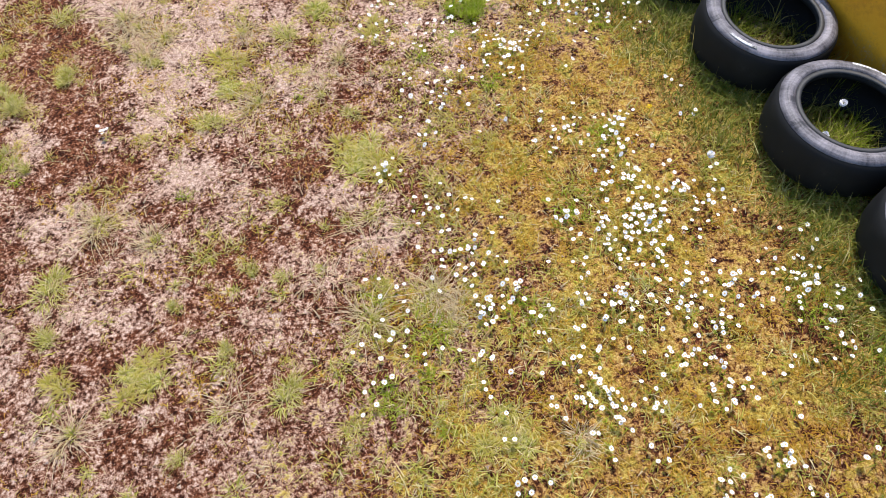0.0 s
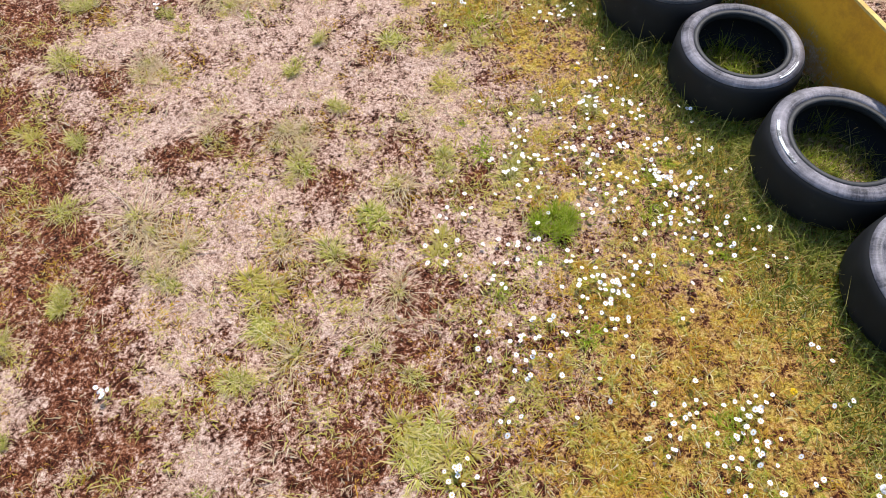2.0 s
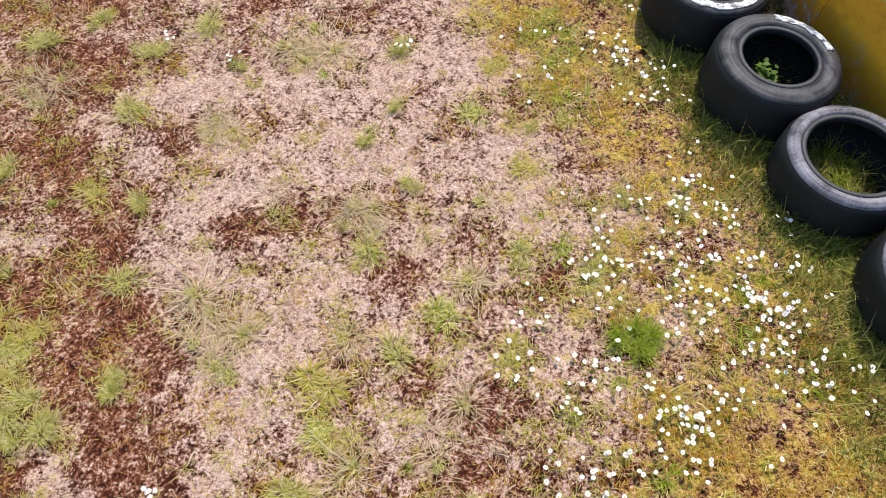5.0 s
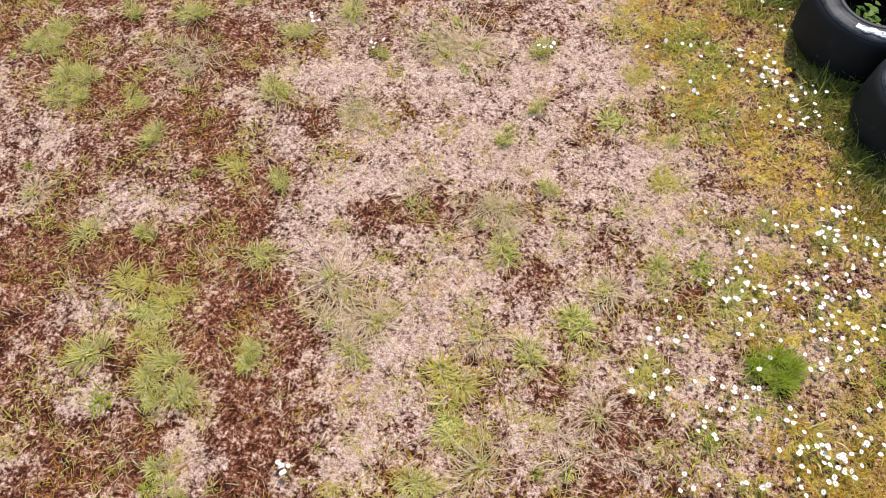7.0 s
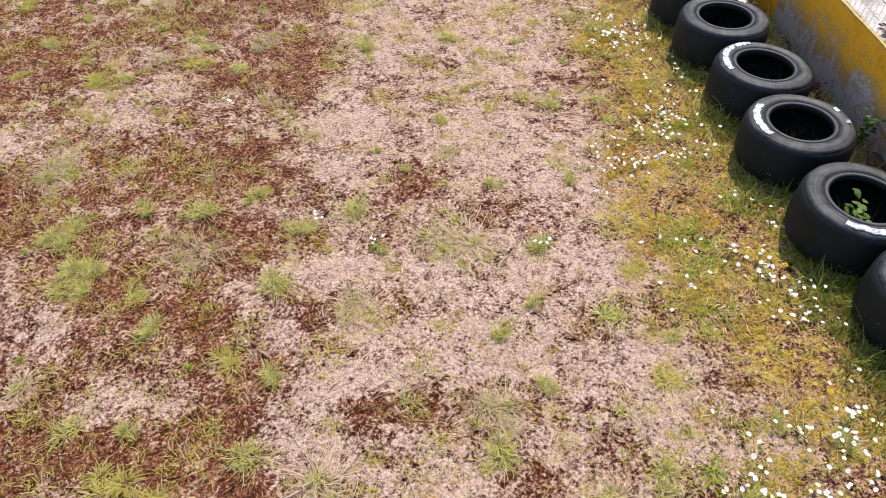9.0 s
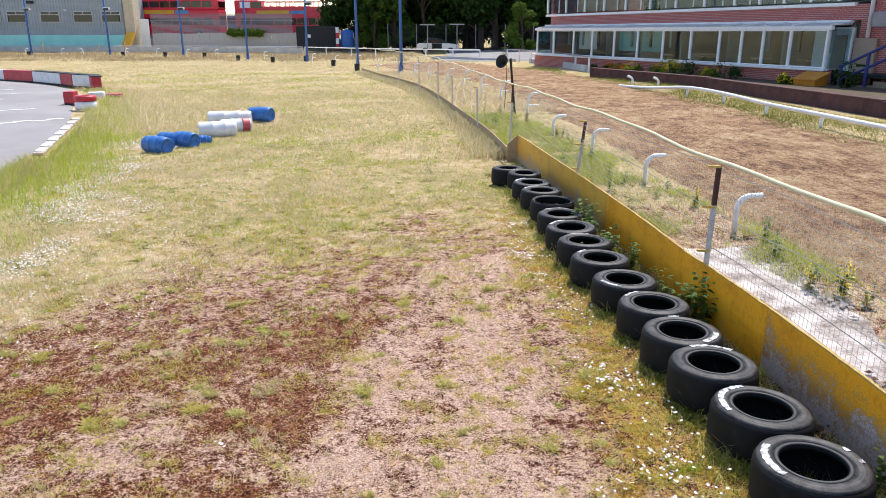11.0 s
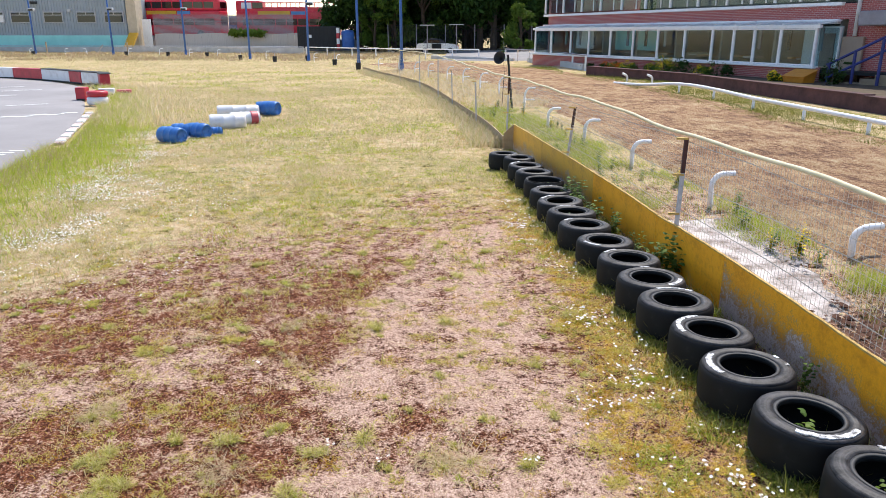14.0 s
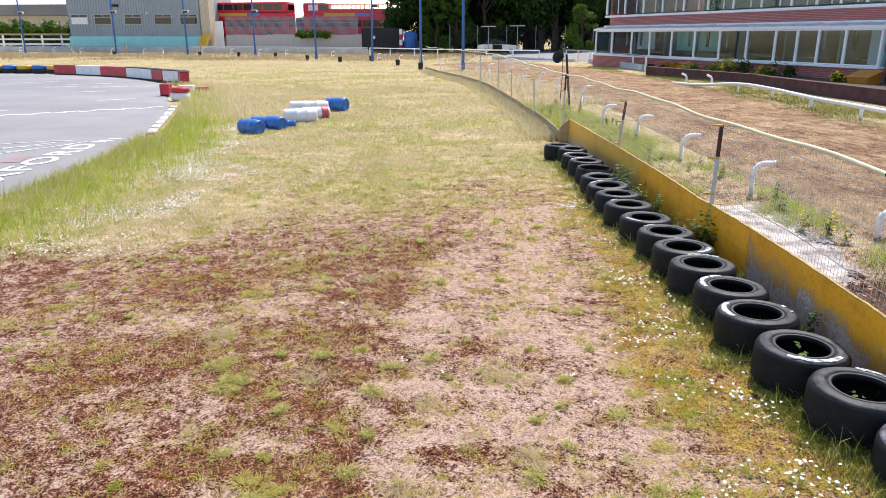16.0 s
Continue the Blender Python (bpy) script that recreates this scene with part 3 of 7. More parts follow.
def zones(x, y):
    """Shares of bare grit, golden moss and turf at each place."""
    x, y = np.asarray(x, float), np.asarray(y, float)
    wob = fbm(x, y, 0.8, 1) - 0.5
    big = fbm(x, y, 2.6, 4) - 0.5
    small = fbm(x, y, 0.3, 3) - 0.5
    u = tyre_edge(y) - x
    width = np.interp(y, [0, 1.5, 2.6, 3.8, 6, 9, 14], [2.0, 1.75, 1.25, 0.85, 0.5, 0.4, 0.5])
    moss = step(1.45, 0.5, u / width + 1.5 * wob) * step(-0.6, 0.0, u) * step(22, 14, y) * step(-1.6, 0.5, y + 1.5 * wob)
    bare = nearness(x, y, BARE_AHEAD + BARE_NEAR + BARE_FAR, wob + 0.6 * small)
    dark = nearness(x, y, MOSSY_AHEAD + MOSSY_NEAR + MOSSY_FAR, wob + 0.6 * small)
    pale = 0.47 + 0.24 * bare - 0.19 * dark + 0.15 * wob + 0.08 * big
    pale = pale + 0.02 - 0.13 * step(-0.75, -1.35, x + 0.25 * wob) * step(9.5, 7.0, y) * step(1.6, 2.6, y)
    pale = pale - 0.075 * step(2.75, 2.25, y)
    moss = 0.05 + (0.62 - 0.13 * step(2.3, 3.3, y)) * moss
    turf = step(-3.6, 3.8, y - (9.8 + 0.32 * x) + 8.0 * big + 5.0 * wob)
    turf = np.maximum(turf, step(-3.6, -5.2, x + 3 * big) * step(6.0, 8.5, y))
    turf = np.maximum(turf, step(0.35, 0.75, x - np.interp(y, [b[1] for b in BOARD], [b[0] for b in BOARD])) * 0.42)
    return np.clip(pale, 0, 1), np.clip(moss, 0, 1), np.clip(turf, 0, 0.85)


# ---- ground ----
def axis(fine_a, fine_b, h, near_a, near_b, h2, far):
    a = np.arange(fine_a, fine_b + h / 2, h)
    left = np.arange(near_a, fine_a - h2 / 2, h2)
    right = np.arange(fine_b + h2, near_b, h2)
    out = np.geomspace(1, 1 + far, 26) - 1
    return np.concatenate([(near_a - out[1:])[::-1], left, a, right, near_b + out[1:]])


def relief(x, y, pale, moss):
    """Small lumps of the ground over its plain level."""
    fine = step(-4.2, -3.2, x) * step(3.2, 2.4, x) * step(-0.5, 0.2, y) * step(9.0, 7.6, y)
    lumps = (fbm(x, y, 0.11, 2, 3) - 0.5) * 0.030 + (fbm(x, y, 0.5, 5, 3) - 0.5) * 0.04
    crumb = (vnoise(x, y, 0.045, 6) - 0.5) * 0.016 * (1 - pale)
    return fine * (lumps * (0.35 + 0.65 * (1 - pale) + 0.4 * moss) + crumb) + (1 - fine) * (fbm(x, y, 1.8, 3, 3) - 0.5) * 0.05 * step(55, 20, np.abs(x) + 0.2 * y)


def build_ground():
    xs = axis(-3.4, 2.6, 0.022, -14, 12, 0.25, 1500)
    ys = axis(0.0, 8.0, 0.024, -6, 60, 0.3, 1500)
    X, Y = np.meshgrid(xs, ys)
    Z = level(X, Y)
    pale, moss, turf = zones(X, Y)
    Z = Z + relief(X, Y, pale, moss)
    n, k = len(ys), len(xs)
    idx = np.arange(n * k).reshape(n, k)
    faces = np.stack([idx[:-1, :-1], idx[:-1, 1:], idx[1:, 1:], idx[1:, :-1]], -1).reshape(-1, 4)
    me = mesh_np("ground", np.stack([X, Y, Z], -1).reshape(-1, 3), faces, SOIL, True)
    for key, v in (("pale", pale), ("moss", moss), ("grass", turf)):
        me.attributes.new(key, "FLOAT", "POINT").data.foreach_set("value", v.ravel().astype(np.float32))
    return tagged(new("ground", me), "patchy dry field of moss, bare pinkish grit and thin grass", "ground", kind="structure")


build_ground()


def ribbon(name, left, right, n, lift, mat, across=8, rough=0.0):
    L, R = smooth_line(left, n), smooth_line(right, n)
    verts, faces = [], []
    span = (L[0] - R[0]).length
    rim = 0.25 / span
    cuts = [0.0] + [rim + (1 - 2 * rim) * k / (across - 2) for k in range(across - 1)] + [1.0]
    for a, b in zip(L, R):
        for k in range(across + 1):
            p = a.lerp(b, cuts[k])
            edge = 0.0 if k in (0, across) else 1.0
            z = lv(p.x, p.y) + lift * edge - 0.05 * (1 - edge) + rough * (float(vnoise(p.x, p.y, 0.7, 2)) - 0.5) * edge
            verts.append((p.x, p.y, z))
    w = across + 1
    for i in range(n):
        for k in range(across):
            faces.append((i * w + k, i * w + k + 1, (i + 1) * w + k + 1, (i + 1) * w + k))
    return new(name, mesh_np(name, verts, faces, mat, True))


tagged(ribbon("dirt_track", TRACK_IN[:8], TRACK_OUT[:8], 120, 0.05, DIRT, 26, 0.06), "raked reddish-brown sandy dog racing track", "dirt track", kind="structure")
tagged(ribbon("kart_track", [(-80.0, p[1] if p[1] < 36 else 36.0 + 0.01 * i) for i, p in enumerate(KART_EDGE)], KART_EDGE, 90, 0.06, ASPHALT, 10),
       "smooth grey asphalt kart track with worn white markings", "asphalt track", kind="structure")
tagged(ribbon("yard_road", [(-2.0, 60.0), (4.0, 58.0), (12.0, 56.0)], [(-2.0, 96.0), (6.0, 96.0), (18.0, 96.0)], 10, 0.07, TARMAC, 4),
       "pale grey tarmac car park beyond the track", "road", kind="structure")


def slab(name, outline, z0, z1, mat, label, category, kind="structure"):
    bm = bmesh.new()
    top = bm.faces.new([bm.verts.new((x, y, lv(x, y) + z1)) for x, y in outline])
    r = bmesh.ops.extrude_face_region(bm, geom=[top])
    for v in r["geom"]:
        if isinstance(v, bmesh.types.BMVert):
            v.co.z += z0 - z1
    bmesh.ops.recalc_face_normals(bm, faces=bm.faces)
    bmesh.ops.subdivide_edges(bm, edges=bm.edges, cuts=2, use_grid_fill=True)
    return tagged(part(name, bm, mat), label, category, kind=kind)


# broken concrete footing behind the boards
slab("concrete_footing", [(2.04, 6.45), (2.5, 6.35), (2.85, 6.72), (3.12, 7.0), (3.06, 7.35), (3.2, 7.75), (3.13, 8.3), (3.16, 8.9), (3.02, 9.4), (2.9, 9.95), (2.5, 9.85), (2.1, 9.95), (1.74, 9.95), (1.9, 8.4), (2.05, 7.0)],
     -0.05, 0.012, BROKEN, "cracked weathered concrete footing strip behind the barrier", "concrete slab")


# white markings on the kart track
def marking(points, width):
    bm = bmesh.new()
    pts = [Vector(p) for p in points]
    for a, b in zip(pts, pts[1:]):
        d = (b - a).normalized()
        s = Vector((-d.y, d.x)) * width / 2
        bm.faces.new([bm.verts.new((q.x, q.y, lv(q.x, q.y) + 0.067)) for q in (a - s, b - s, b + s, a + s)])
    return tagged(part("road_marking", bm, ROAD_WHITE), "worn white painted marking on grey asphalt", "road marking", "track markings", "structure")


for k in range(22):                                    # chequered line across the track
    for row in range(2):
        if (k + row) % 2 == 0:
            p = Vector((-12.2, 23.0)) + Vector((-0.77, -0.64)) * 0.42 * k + Vector((0.64, -0.77)) * (0.2 * row)
            marking([p, p + Vector((-0.77, -0.64)) * 0.46], 0.21)
for x, y, l in ((-14.6, 25.6, 1.3), (-17.75, 28.9, 1.3), (-18.3, 31.6, 1.5), (-20.6, 31.3, 1.3), (-20.1, 33.3, 2.0), (-23.4, 34.2, 2.0), (-26.6, 35.2, 2.0), (-29.8, 36.0, 2.0), (-16.6, 21.4, 1.6)):
    marking([(x, y), (x - 0.8 * l, y - 0.6 * l)], 0.15)
for line in ([(-12.6, 14.2), (-11.8, 14.74), (-11.1, 15.2), (-10.5, 15.42)], [(-12.0, 13.3), (-11.4, 13.9), (-11.0, 14.6), (-10.69, 15.15)], [(-11.9, 14.0), (-11.2, 14.3), (-10.6, 14.75)],
             [(-11.6, 13.2), (-10.9, 13.75), (-10.5, 14.3), (-10.2, 14.9)], [(-11.0, 13.3), (-10.6, 14.1)], [(-10.3, 14.8), (-10.1, 15.3)]):
    marking(line, 0.05)                                # thin outline drawing
for x, y in ((-9.78, 15.25), (-9.75, 15.5), (-9.68, 15.75)):
    marking([(x - 0.16, y), (x + 0.16, y + 0.03)], 0.13)
lettering = bpy.data.curves.new("painted_word", "FONT")
lettering.body, lettering.size, lettering.space_character, lettering.offset = "OXFORD", 0.80, 1.14, 0.018
lettering.materials.append(ROAD_WHITE)
word = new("painted_word", lettering)
word.matrix_basis = pose(-8.72, 9.85, lv(-8.95, 11.0) + 0.072, 0.1, 0, 100) @ Matrix.Diagonal((1.47, 0.95, 1, 1))
tagged(word, "large white painted word on grey asphalt", "road marking", "track markings", "structure")
FADED_PINK = worn("faded_pink_paint", (0.42, 0.24, 0.23), (0.24, 0.2, 0.2), 0.85, 5)
marking([(-10.0, 12.6), (-10.2, 13.3)], 0.35).data.materials[0] = FADED_PINK


# red and white kerb stones along the asphalt's edge
def kerb_stone():
    bm = boxed((0, 0, 0.03), (0.26, 0.62, 0.07), 0.02)
    me = bpy.data.meshes.new("kerb_stone")
    bm.to_mesh(me)
    bm.free()
    return me


kerb_white, kerb_pink = kerb_stone(), kerb_stone()
kerb_white.materials.append(ROAD_WHITE)
kerb_pink.materials.append(worn("faded_kerb_red", (0.66, 0.52, 0.50), (0.50, 0.36, 0.35), 0.8, 5))
kerb = thing("kerb", Matrix(), "low kerb of faded white and red blocks edging the asphalt", "kerb", kind="structure")
line = smooth_line(KART_EDGE[4:7], 14)
for i, (a, b) in enumerate(zip(line, line[1:])):
    d = b - a
    piece("kerb_block", kerb_white if i % 2 else kerb_pink,
          pose(a.x + 0.1, a.y, lv(a.x, a.y) + 0.02, 0, 0, math.degrees(math.atan2(-d.x, d.y))) @ Matrix.Diagonal((0.8, d.length / 0.64 * (0.86 if i % 2 else 0.8), 1.0 if i % 2 else 0.75, 1)), kerb)


# ---- grass, moss and daisies ----
RNG = np.random.RandomState(7)
GRASS_DRY = foliage("seeding_grass", [(0.42, 0.30, 0.20), (0.34, 0.24, 0.14), (0.50, 0.40, 0.28), (0.36, 0.33, 0.13)], glow=0.4)


def ground_z(x, y):
    pale, moss, turf = zones(x, y)
    return level(x, y) + relief(x, y, pale, moss)


def blades(name, x, y, height, width, lean, mat, label, category, bend=0.5):
    """One mesh of thin tapering blades that stand at x, y."""
    n = len(x)
    a = RNG.rand(n) * 2 * np.pi
    b = RNG.rand(n) * 2 * np.pi
    l = lean * (0.3 + RNG.rand(n))
    base = np.stack([x, y, ground_z(x, y) - 0.006], -1)
    dirn = np.stack([np.cos(a) * l, np.sin(a) * l, np.ones(n)], -1)
    dirn /= np.linalg.norm(dirn, axis=1)[:, None]
    side = np.stack([np.cos(b), np.sin(b), np.zeros(n)], -1) * (width / 2)[:, None]
    mid = base + dirn * (height * 0.55)[:, None]
    droop = np.stack([np.cos(a) * bend, np.sin(a) * bend, -0.25 * np.ones(n) * bend], -1) * (height * 0.45)[:, None]
    tip = mid + dirn * (height * 0.45)[:, None] + droop
    v = np.stack([base - side, base + side, mid + side * 0.7, mid - side * 0.7, tip], 1).reshape(-1, 3)
    o = np.arange(n)[:, None] * 5
    faces = np.concatenate([o + np.array([[0, 1, 2]]), o + np.array([[0, 2, 3]]), o + np.array([[3, 2, 4]])])
    return tagged(new(name, mesh_np(name, v, faces, mat)), label, category, kind="stuff")


def scatter(n, x0, x1, y0, y1, chance):
    x, y = x0 + RNG.rand(n) * (x1 - x0), y0 + RNG.rand(n) * (y1 - y0)
    keep = RNG.rand(n) < chance(x, y)
    keep &= x < np.interp(y, [b[1] for b in BOARD], [b[0] for b in BOARD]) - 0.02
    keep &= x > kart_side(x, y) + np.where(y > 16.5, 0.35, -0.08)
    return x[keep], y[keep]


def moss_chance(x, y):
    p, m, t = zones(x, y)
    return step(0.15, 0.6, m) * step(0.40, 0.62, fbm(x, y, 0.16, 3, 3)) * 0.9 + 0.03


x, y = scatter(100000, -0.6, 2.3, 0.2, 9.0, moss_chance)
blades("moss", x, y, 0.008 + 0.02 * RNG.rand(len(x)), 0.004 + 0.005 * RNG.rand(len(x)), 1.6, GRASS_MOSS, "golden-green cushion moss with short shoots", "moss")


def thin_chance(x, y):
    p, m, t = zones(x, y)
    c = step(0.50, 0.68, fbm(x, y, 0.22, 6, 3))
    return np.clip(c * (1.0 - 1.45 * p) + 0.03 + 0.25 * t + 0.10 * step(0.2, 0.6, m), 0, 1)


x, y = scatter(200000, -3.8, 2.2, 0.1, 10.0, thin_chance)
half = RNG.rand(len(x)) < 0.55 + 0.35 * step(0.2, 0.5, zones(x, y)[1])
blades("short_grass", x[half], y[half], 0.014 + 0.026 * RNG.rand(half.sum()), 0.0022 + 0.0028 * RNG.rand(half.sum()), 2.0, GRASS_MOSS, "thin olive and yellow moss shoots", "grass")
blades("short_grass", x[~half], y[~half], 0.016 + 0.04 * RNG.rand((~half).sum()), 0.003 + 0.003 * RNG.rand((~half).sum()), 1.8, GRASS_GREEN, "thin yellow-green grass shoots", "grass")
x, y = scatter(90000, -3.6, 2.0, 0.1, 9.0, lambda x, y: 0.75 * step(0.42, 0.66, fbm(x, y, 0.6, 2, 3)) * (1 - 0.7 * zones(x, y)[1]))
blades("dry_stalks", x, y, 0.02 + 0.05 * RNG.rand(len(x)) ** 2, 0.0018 + 0.0014 * RNG.rand(len(x)), 5.0, GRASS_STRAW, "fine bleached dead grass stalks lying flat", "grass")


def verge_chance(x, y):
    u = tyre_edge(y) + 0.1 - x
    return step(0.28 + 0.27 * step(4.5, 3.0, y), 0.05, u + 0.45 * (fbm(x, y, 0.3, 1) - 0.5)) * 0.9


x, y = scatter(30000, -0.3, 2.6, 0.2, 14.5, verge_chance)
blades("verge_stalks", x, y, 0.05 + 0.16 * RNG.rand(len(x)) ** 2.5, 0.003 + 0.002 * RNG.rand(len(x)), 0.6, GRASS_GREEN, "light yellow-green grass stalks round the tyres", "grass")
# dense dark blades, doubled near the camera, also stand in for the tyres' shade
x, y = scatter(85000, -0.3, 2.6, 0.2, 14.5, verge_chance)
blades("verge_grass", x, y, 0.03 + 0.085 * RNG.rand(len(x)) ** 1.5, 0.004 + 0.004 * RNG.rand(len(x)), 0.7, GRASS_DEEP, "dark green grass round the tyres that also paints in their shade", "grass")
x, y = scatter(60000, 1.0, 2.6, 0.2, 4.6, verge_chance)
blades("verge_grass", x, y, 0.03 + 0.09 * RNG.rand(len(x)) ** 1.5, 0.003 + 0.003 * RNG.rand(len(x)), 0.9, GRASS_DEEP, "dark green grass round the tyres that also paints in their shade", "grass")


# crumbs of dry moss and grit on the bare soil
def crumbs(n):
    x, y = scatter(n, -3.6, 1.6, 0.1, 8.0, lambda x, y: np.clip(1.25 - 2.1 * zones(x, y)[0], 0.02, 1) * (1 - 0.8 * zones(x, y)[1]))
    n = len(x)
    r = 0.003 + 0.007 * RNG.rand(n) ** 2
    c = np.stack([x, y, ground_z(x, y) + r * 0.4], -1)
    shape = np.array([(1, 0, -0.3), (-0.5, 0.87, -0.3), (-0.5, -0.87, -0.3), (0.2, 0.1, 0.25)])
    a = RNG.rand(n) * 6.28
    rot = np.stack([np.stack([np.cos(a), -np.sin(a)], -1), np.stack([np.sin(a), np.cos(a)], -1)], 1)
    xy = np.einsum("nij,kj->nki", rot, shape[:, :2])
    v = np.concatenate([xy, np.broadcast_to(shape[None, :, 2:], (n, 4, 1))], -1) * (r[:, None, None] * (0.7 + 0.6 * RNG.rand(n, 4, 1))) + c[:, None]
    o = np.arange(n)[:, None] * 4
    f = np.concatenate([o + np.array([q]) for q in ((0, 1, 3), (1, 2, 3), (2, 0, 3))])
    tagged(new("moss_crumbs", mesh_np("moss_crumbs", v.reshape(-1, 3), f, CRUMBS)), "dry red-brown moss crumbs and grit on bare soil", "moss", kind="stuff")


crumbs(60000)


# small sprigs dotted over the soil
def sprigs(n, x0, x1, y0, y1, chance, r0, r1, h, mat, label, each=11):
    cx, cy = scatter(n, x0, x1, y0, y1, chance)
    r = r0 + (r1 - r0) * RNG.rand(len(cx)) ** 2
    x = (cx[:, None] + RNG.randn(len(cx), each) * r[:, None] * 0.6).ravel()
    y = (cy[:, None] + RNG.randn(len(cx), each) * r[:, None] * 0.6).ravel()
    rr = np.repeat(r, each)
    blades("sprigs", x, y, h * (0.5 + 0.8 * RNG.rand(len(x))) * (0.5 + rr / r1), 0.0035 + 0.04 * np.minimum(rr, 0.06) + 0.06 * np.minimum(rr, 0.05) * RNG.rand(len(x)), 1.5, mat, label, "sprigs", 0.9)


SP = lambda x, y: np.clip(0.35 + 0.9 * step(0.40, 0.62, fbm(x, y, 0.7, 3)) - 0.4 * zones(x, y)[0], 0.08, 1)
sprigs(4200, -4.8, 1.2, 0.2, 12.5, SP, 0.016, 0.065, 0.035, GRASS_GREEN, "small yellow-green sprigs dotted over bare soil", 22)
sprigs(2600, -4.8, 1.2, 0.2, 12.5, SP, 0.016, 0.06, 0.024, GRASS_MOSS, "small golden moss sprigs dotted over bare soil", 18)
sprigs(2400, -4.8, 1.2, 0.2, 11.0, lambda x, y: 0.6 + 0 * x, 0.03, 0.085, 0.035, GRASS_STRAW, "thin bleached wisps of dead grass", 14)
sprigs(1900, -0.2, 2.2, 0.2, 11.0, lambda x, y: step(0.2, 0.5, zones(x, y)[1]), 0.015, 0.05, 0.025, GRASS_MOSS, "golden moss sprigs", 22)
sprigs(1500, -0.2, 2.2, 0.2, 11.0, lambda x, y: step(0.15, 0.5, zones(x, y)[1]), 0.02, 0.065, 0.04, GRASS_TUFT, "green clover and grass sprigs in the moss", 22)
sprigs(260, -2.2, 0.5, -0.4, 2.3, lambda x, y: step(0.34, 0.66, fbm(x, y, 0.5, 8)) * step(-0.4, 0.5, y) * step(2.3, 1.5, y), 0.015, 0.05, 0.035, GRASS_TUFT, "thin green and straw-coloured grass in dry moss", 57)


# leafy clumps: many short leaves packed together
CL = lambda x, y: np.clip(0.25 + 0.8 * step(0.42, 0.6, fbm(x, y, 1.1, 2)), 0, 1)
sprigs(700, -4.8, 1.3, 0.2, 13.0, CL, 0.03, 0.11, 0.028, GRASS_GREEN, "yellow-green leafy clumps on brown soil", 110)
sprigs(420, -4.8, 1.3, 0.2, 13.0, CL, 0.03, 0.12, 0.02, GRASS_MOSS, "olive and golden moss clumps on brown soil", 120)
sprigs(160, -4.8, 1.3, 0.2, 13.0, CL, 0.02, 0.05, 0.03, GRASS_LUSH, "small fresh green leafy plants on brown soil", 60)
sprigs(90, 0.0, 2.2, 0.2, 12.0, lambda x, y: step(0.1, 0.4, zones(x, y)[1]), 0.03, 0.10, 0.035, GRASS_LUSH, "green leafy clumps in the moss", 110)
sprigs(380, 0.0, 2.2, 0.2, 12.0, lambda x, y: step(0.1, 0.4, zones(x, y)[1]), 0.03, 0.12, 0.028, GRASS_MOSS, "golden leafy clumps in the moss", 110)
sprigs(260, 0.0, 2.2, 0.2, 12.0, lambda x, y: step(0.1, 0.4, zones(x, y)[1]), 0.03, 0.12, 0.035, GRASS_GREEN, "yellow-green leafy clumps in the moss", 110)


TF = lambda x, y: zones(x, y)[2] * (0.2 + 0.8 * step(0.42, 0.6, fbm(x, y, 1.3, 2)))
sprigs(2600, -9.0, 1.0, 8.0, 22.0, TF, 0.05, 0.16, 0.05, GRASS_LUSH, "green grass clumps in the dry turf", 26)
sprigs(2200, -9.0, 1.0, 8.0, 22.0, TF, 0.05, 0.16, 0.05, GRASS_STRAW, "bleached grass clumps in the dry turf", 26)
sprigs(1600, -9.0, 1.0, 7.0, 18.0, TF, 0.04, 0.13, 0.03, GRASS_MOSS, "golden moss clumps in the dry turf", 24)


# field beyond: longer turf in patches, thinning with distance
def field(n, y0, y1, x0, x1, h, w, mat, label, chance):
    x, y = scatter(n, x0, x1, y0, y1, chance)
    blades("field_grass", x, y, h * (0.45 + 0.8 * RNG.rand(len(x))), w * (0.6 + 0.8 * RNG.rand(len(x))), 0.7, mat, label, "grass")


TURF = "dry yellow-green meadow turf"
field(110000, 7.0, 16.0, -9.5, 1.6, 0.06, 0.009, GRASS_FIELD, TURF, lambda x, y: zones(x, y)[2] * (0.25 + 0.75 * step(0.4, 0.62, fbm(x, y, 0.7, 2))))
field(60000, 7.0, 15.0, -7.0, 0.8, 0.075, 0.007, GRASS_STRAW, "bleached straw-coloured grass", lambda x, y: zones(x, y)[2] * step(0.46, 0.66, fbm(x, y, 1.6, 5)) * step(0.4, -1.5, x))
field(90000, 7.0, 20.0, -12.0, 1.2, 0.06, 0.010, GRASS_LUSH, "fresh green grass patches", lambda x, y: (0.15 + zones(x, y)[2]) * step(0.47, 0.62, fbm(x, y, 0.8, 6)))
field(60000, 18.0, 46.0, -24.0, 0.5, 0.09, 0.016, GRASS_LUSH, "fresh green grass patches", lambda x, y: step(0.48, 0.62, fbm(x, y, 1.5, 6)))
field(30000, 8.0, 30.0, -12.0, 0.8, 0.10, 0.005, GRASS_DRY, "pinkish brown dead stalks", lambda x, y: zones(x, y)[2] * step(0.5, 0.64, fbm(x, y, 1.0, 1)))
field(110000, 16.0, 34.0, -16.0, 0.6, 0.085, 0.018, GRASS_FIELD, TURF, lambda x, y: 0.3 + 0.7 * step(0.4, 0.6, fbm(x, y, 1.2, 2)))
field(170000, 34.0, 86.0, -85.0, 3.0, 0.10, 0.030, GRASS_FIELD, TURF, lambda x, y: 0.3 + 0.7 * step(0.4, 0.6, fbm(x, y, 3, 2)))
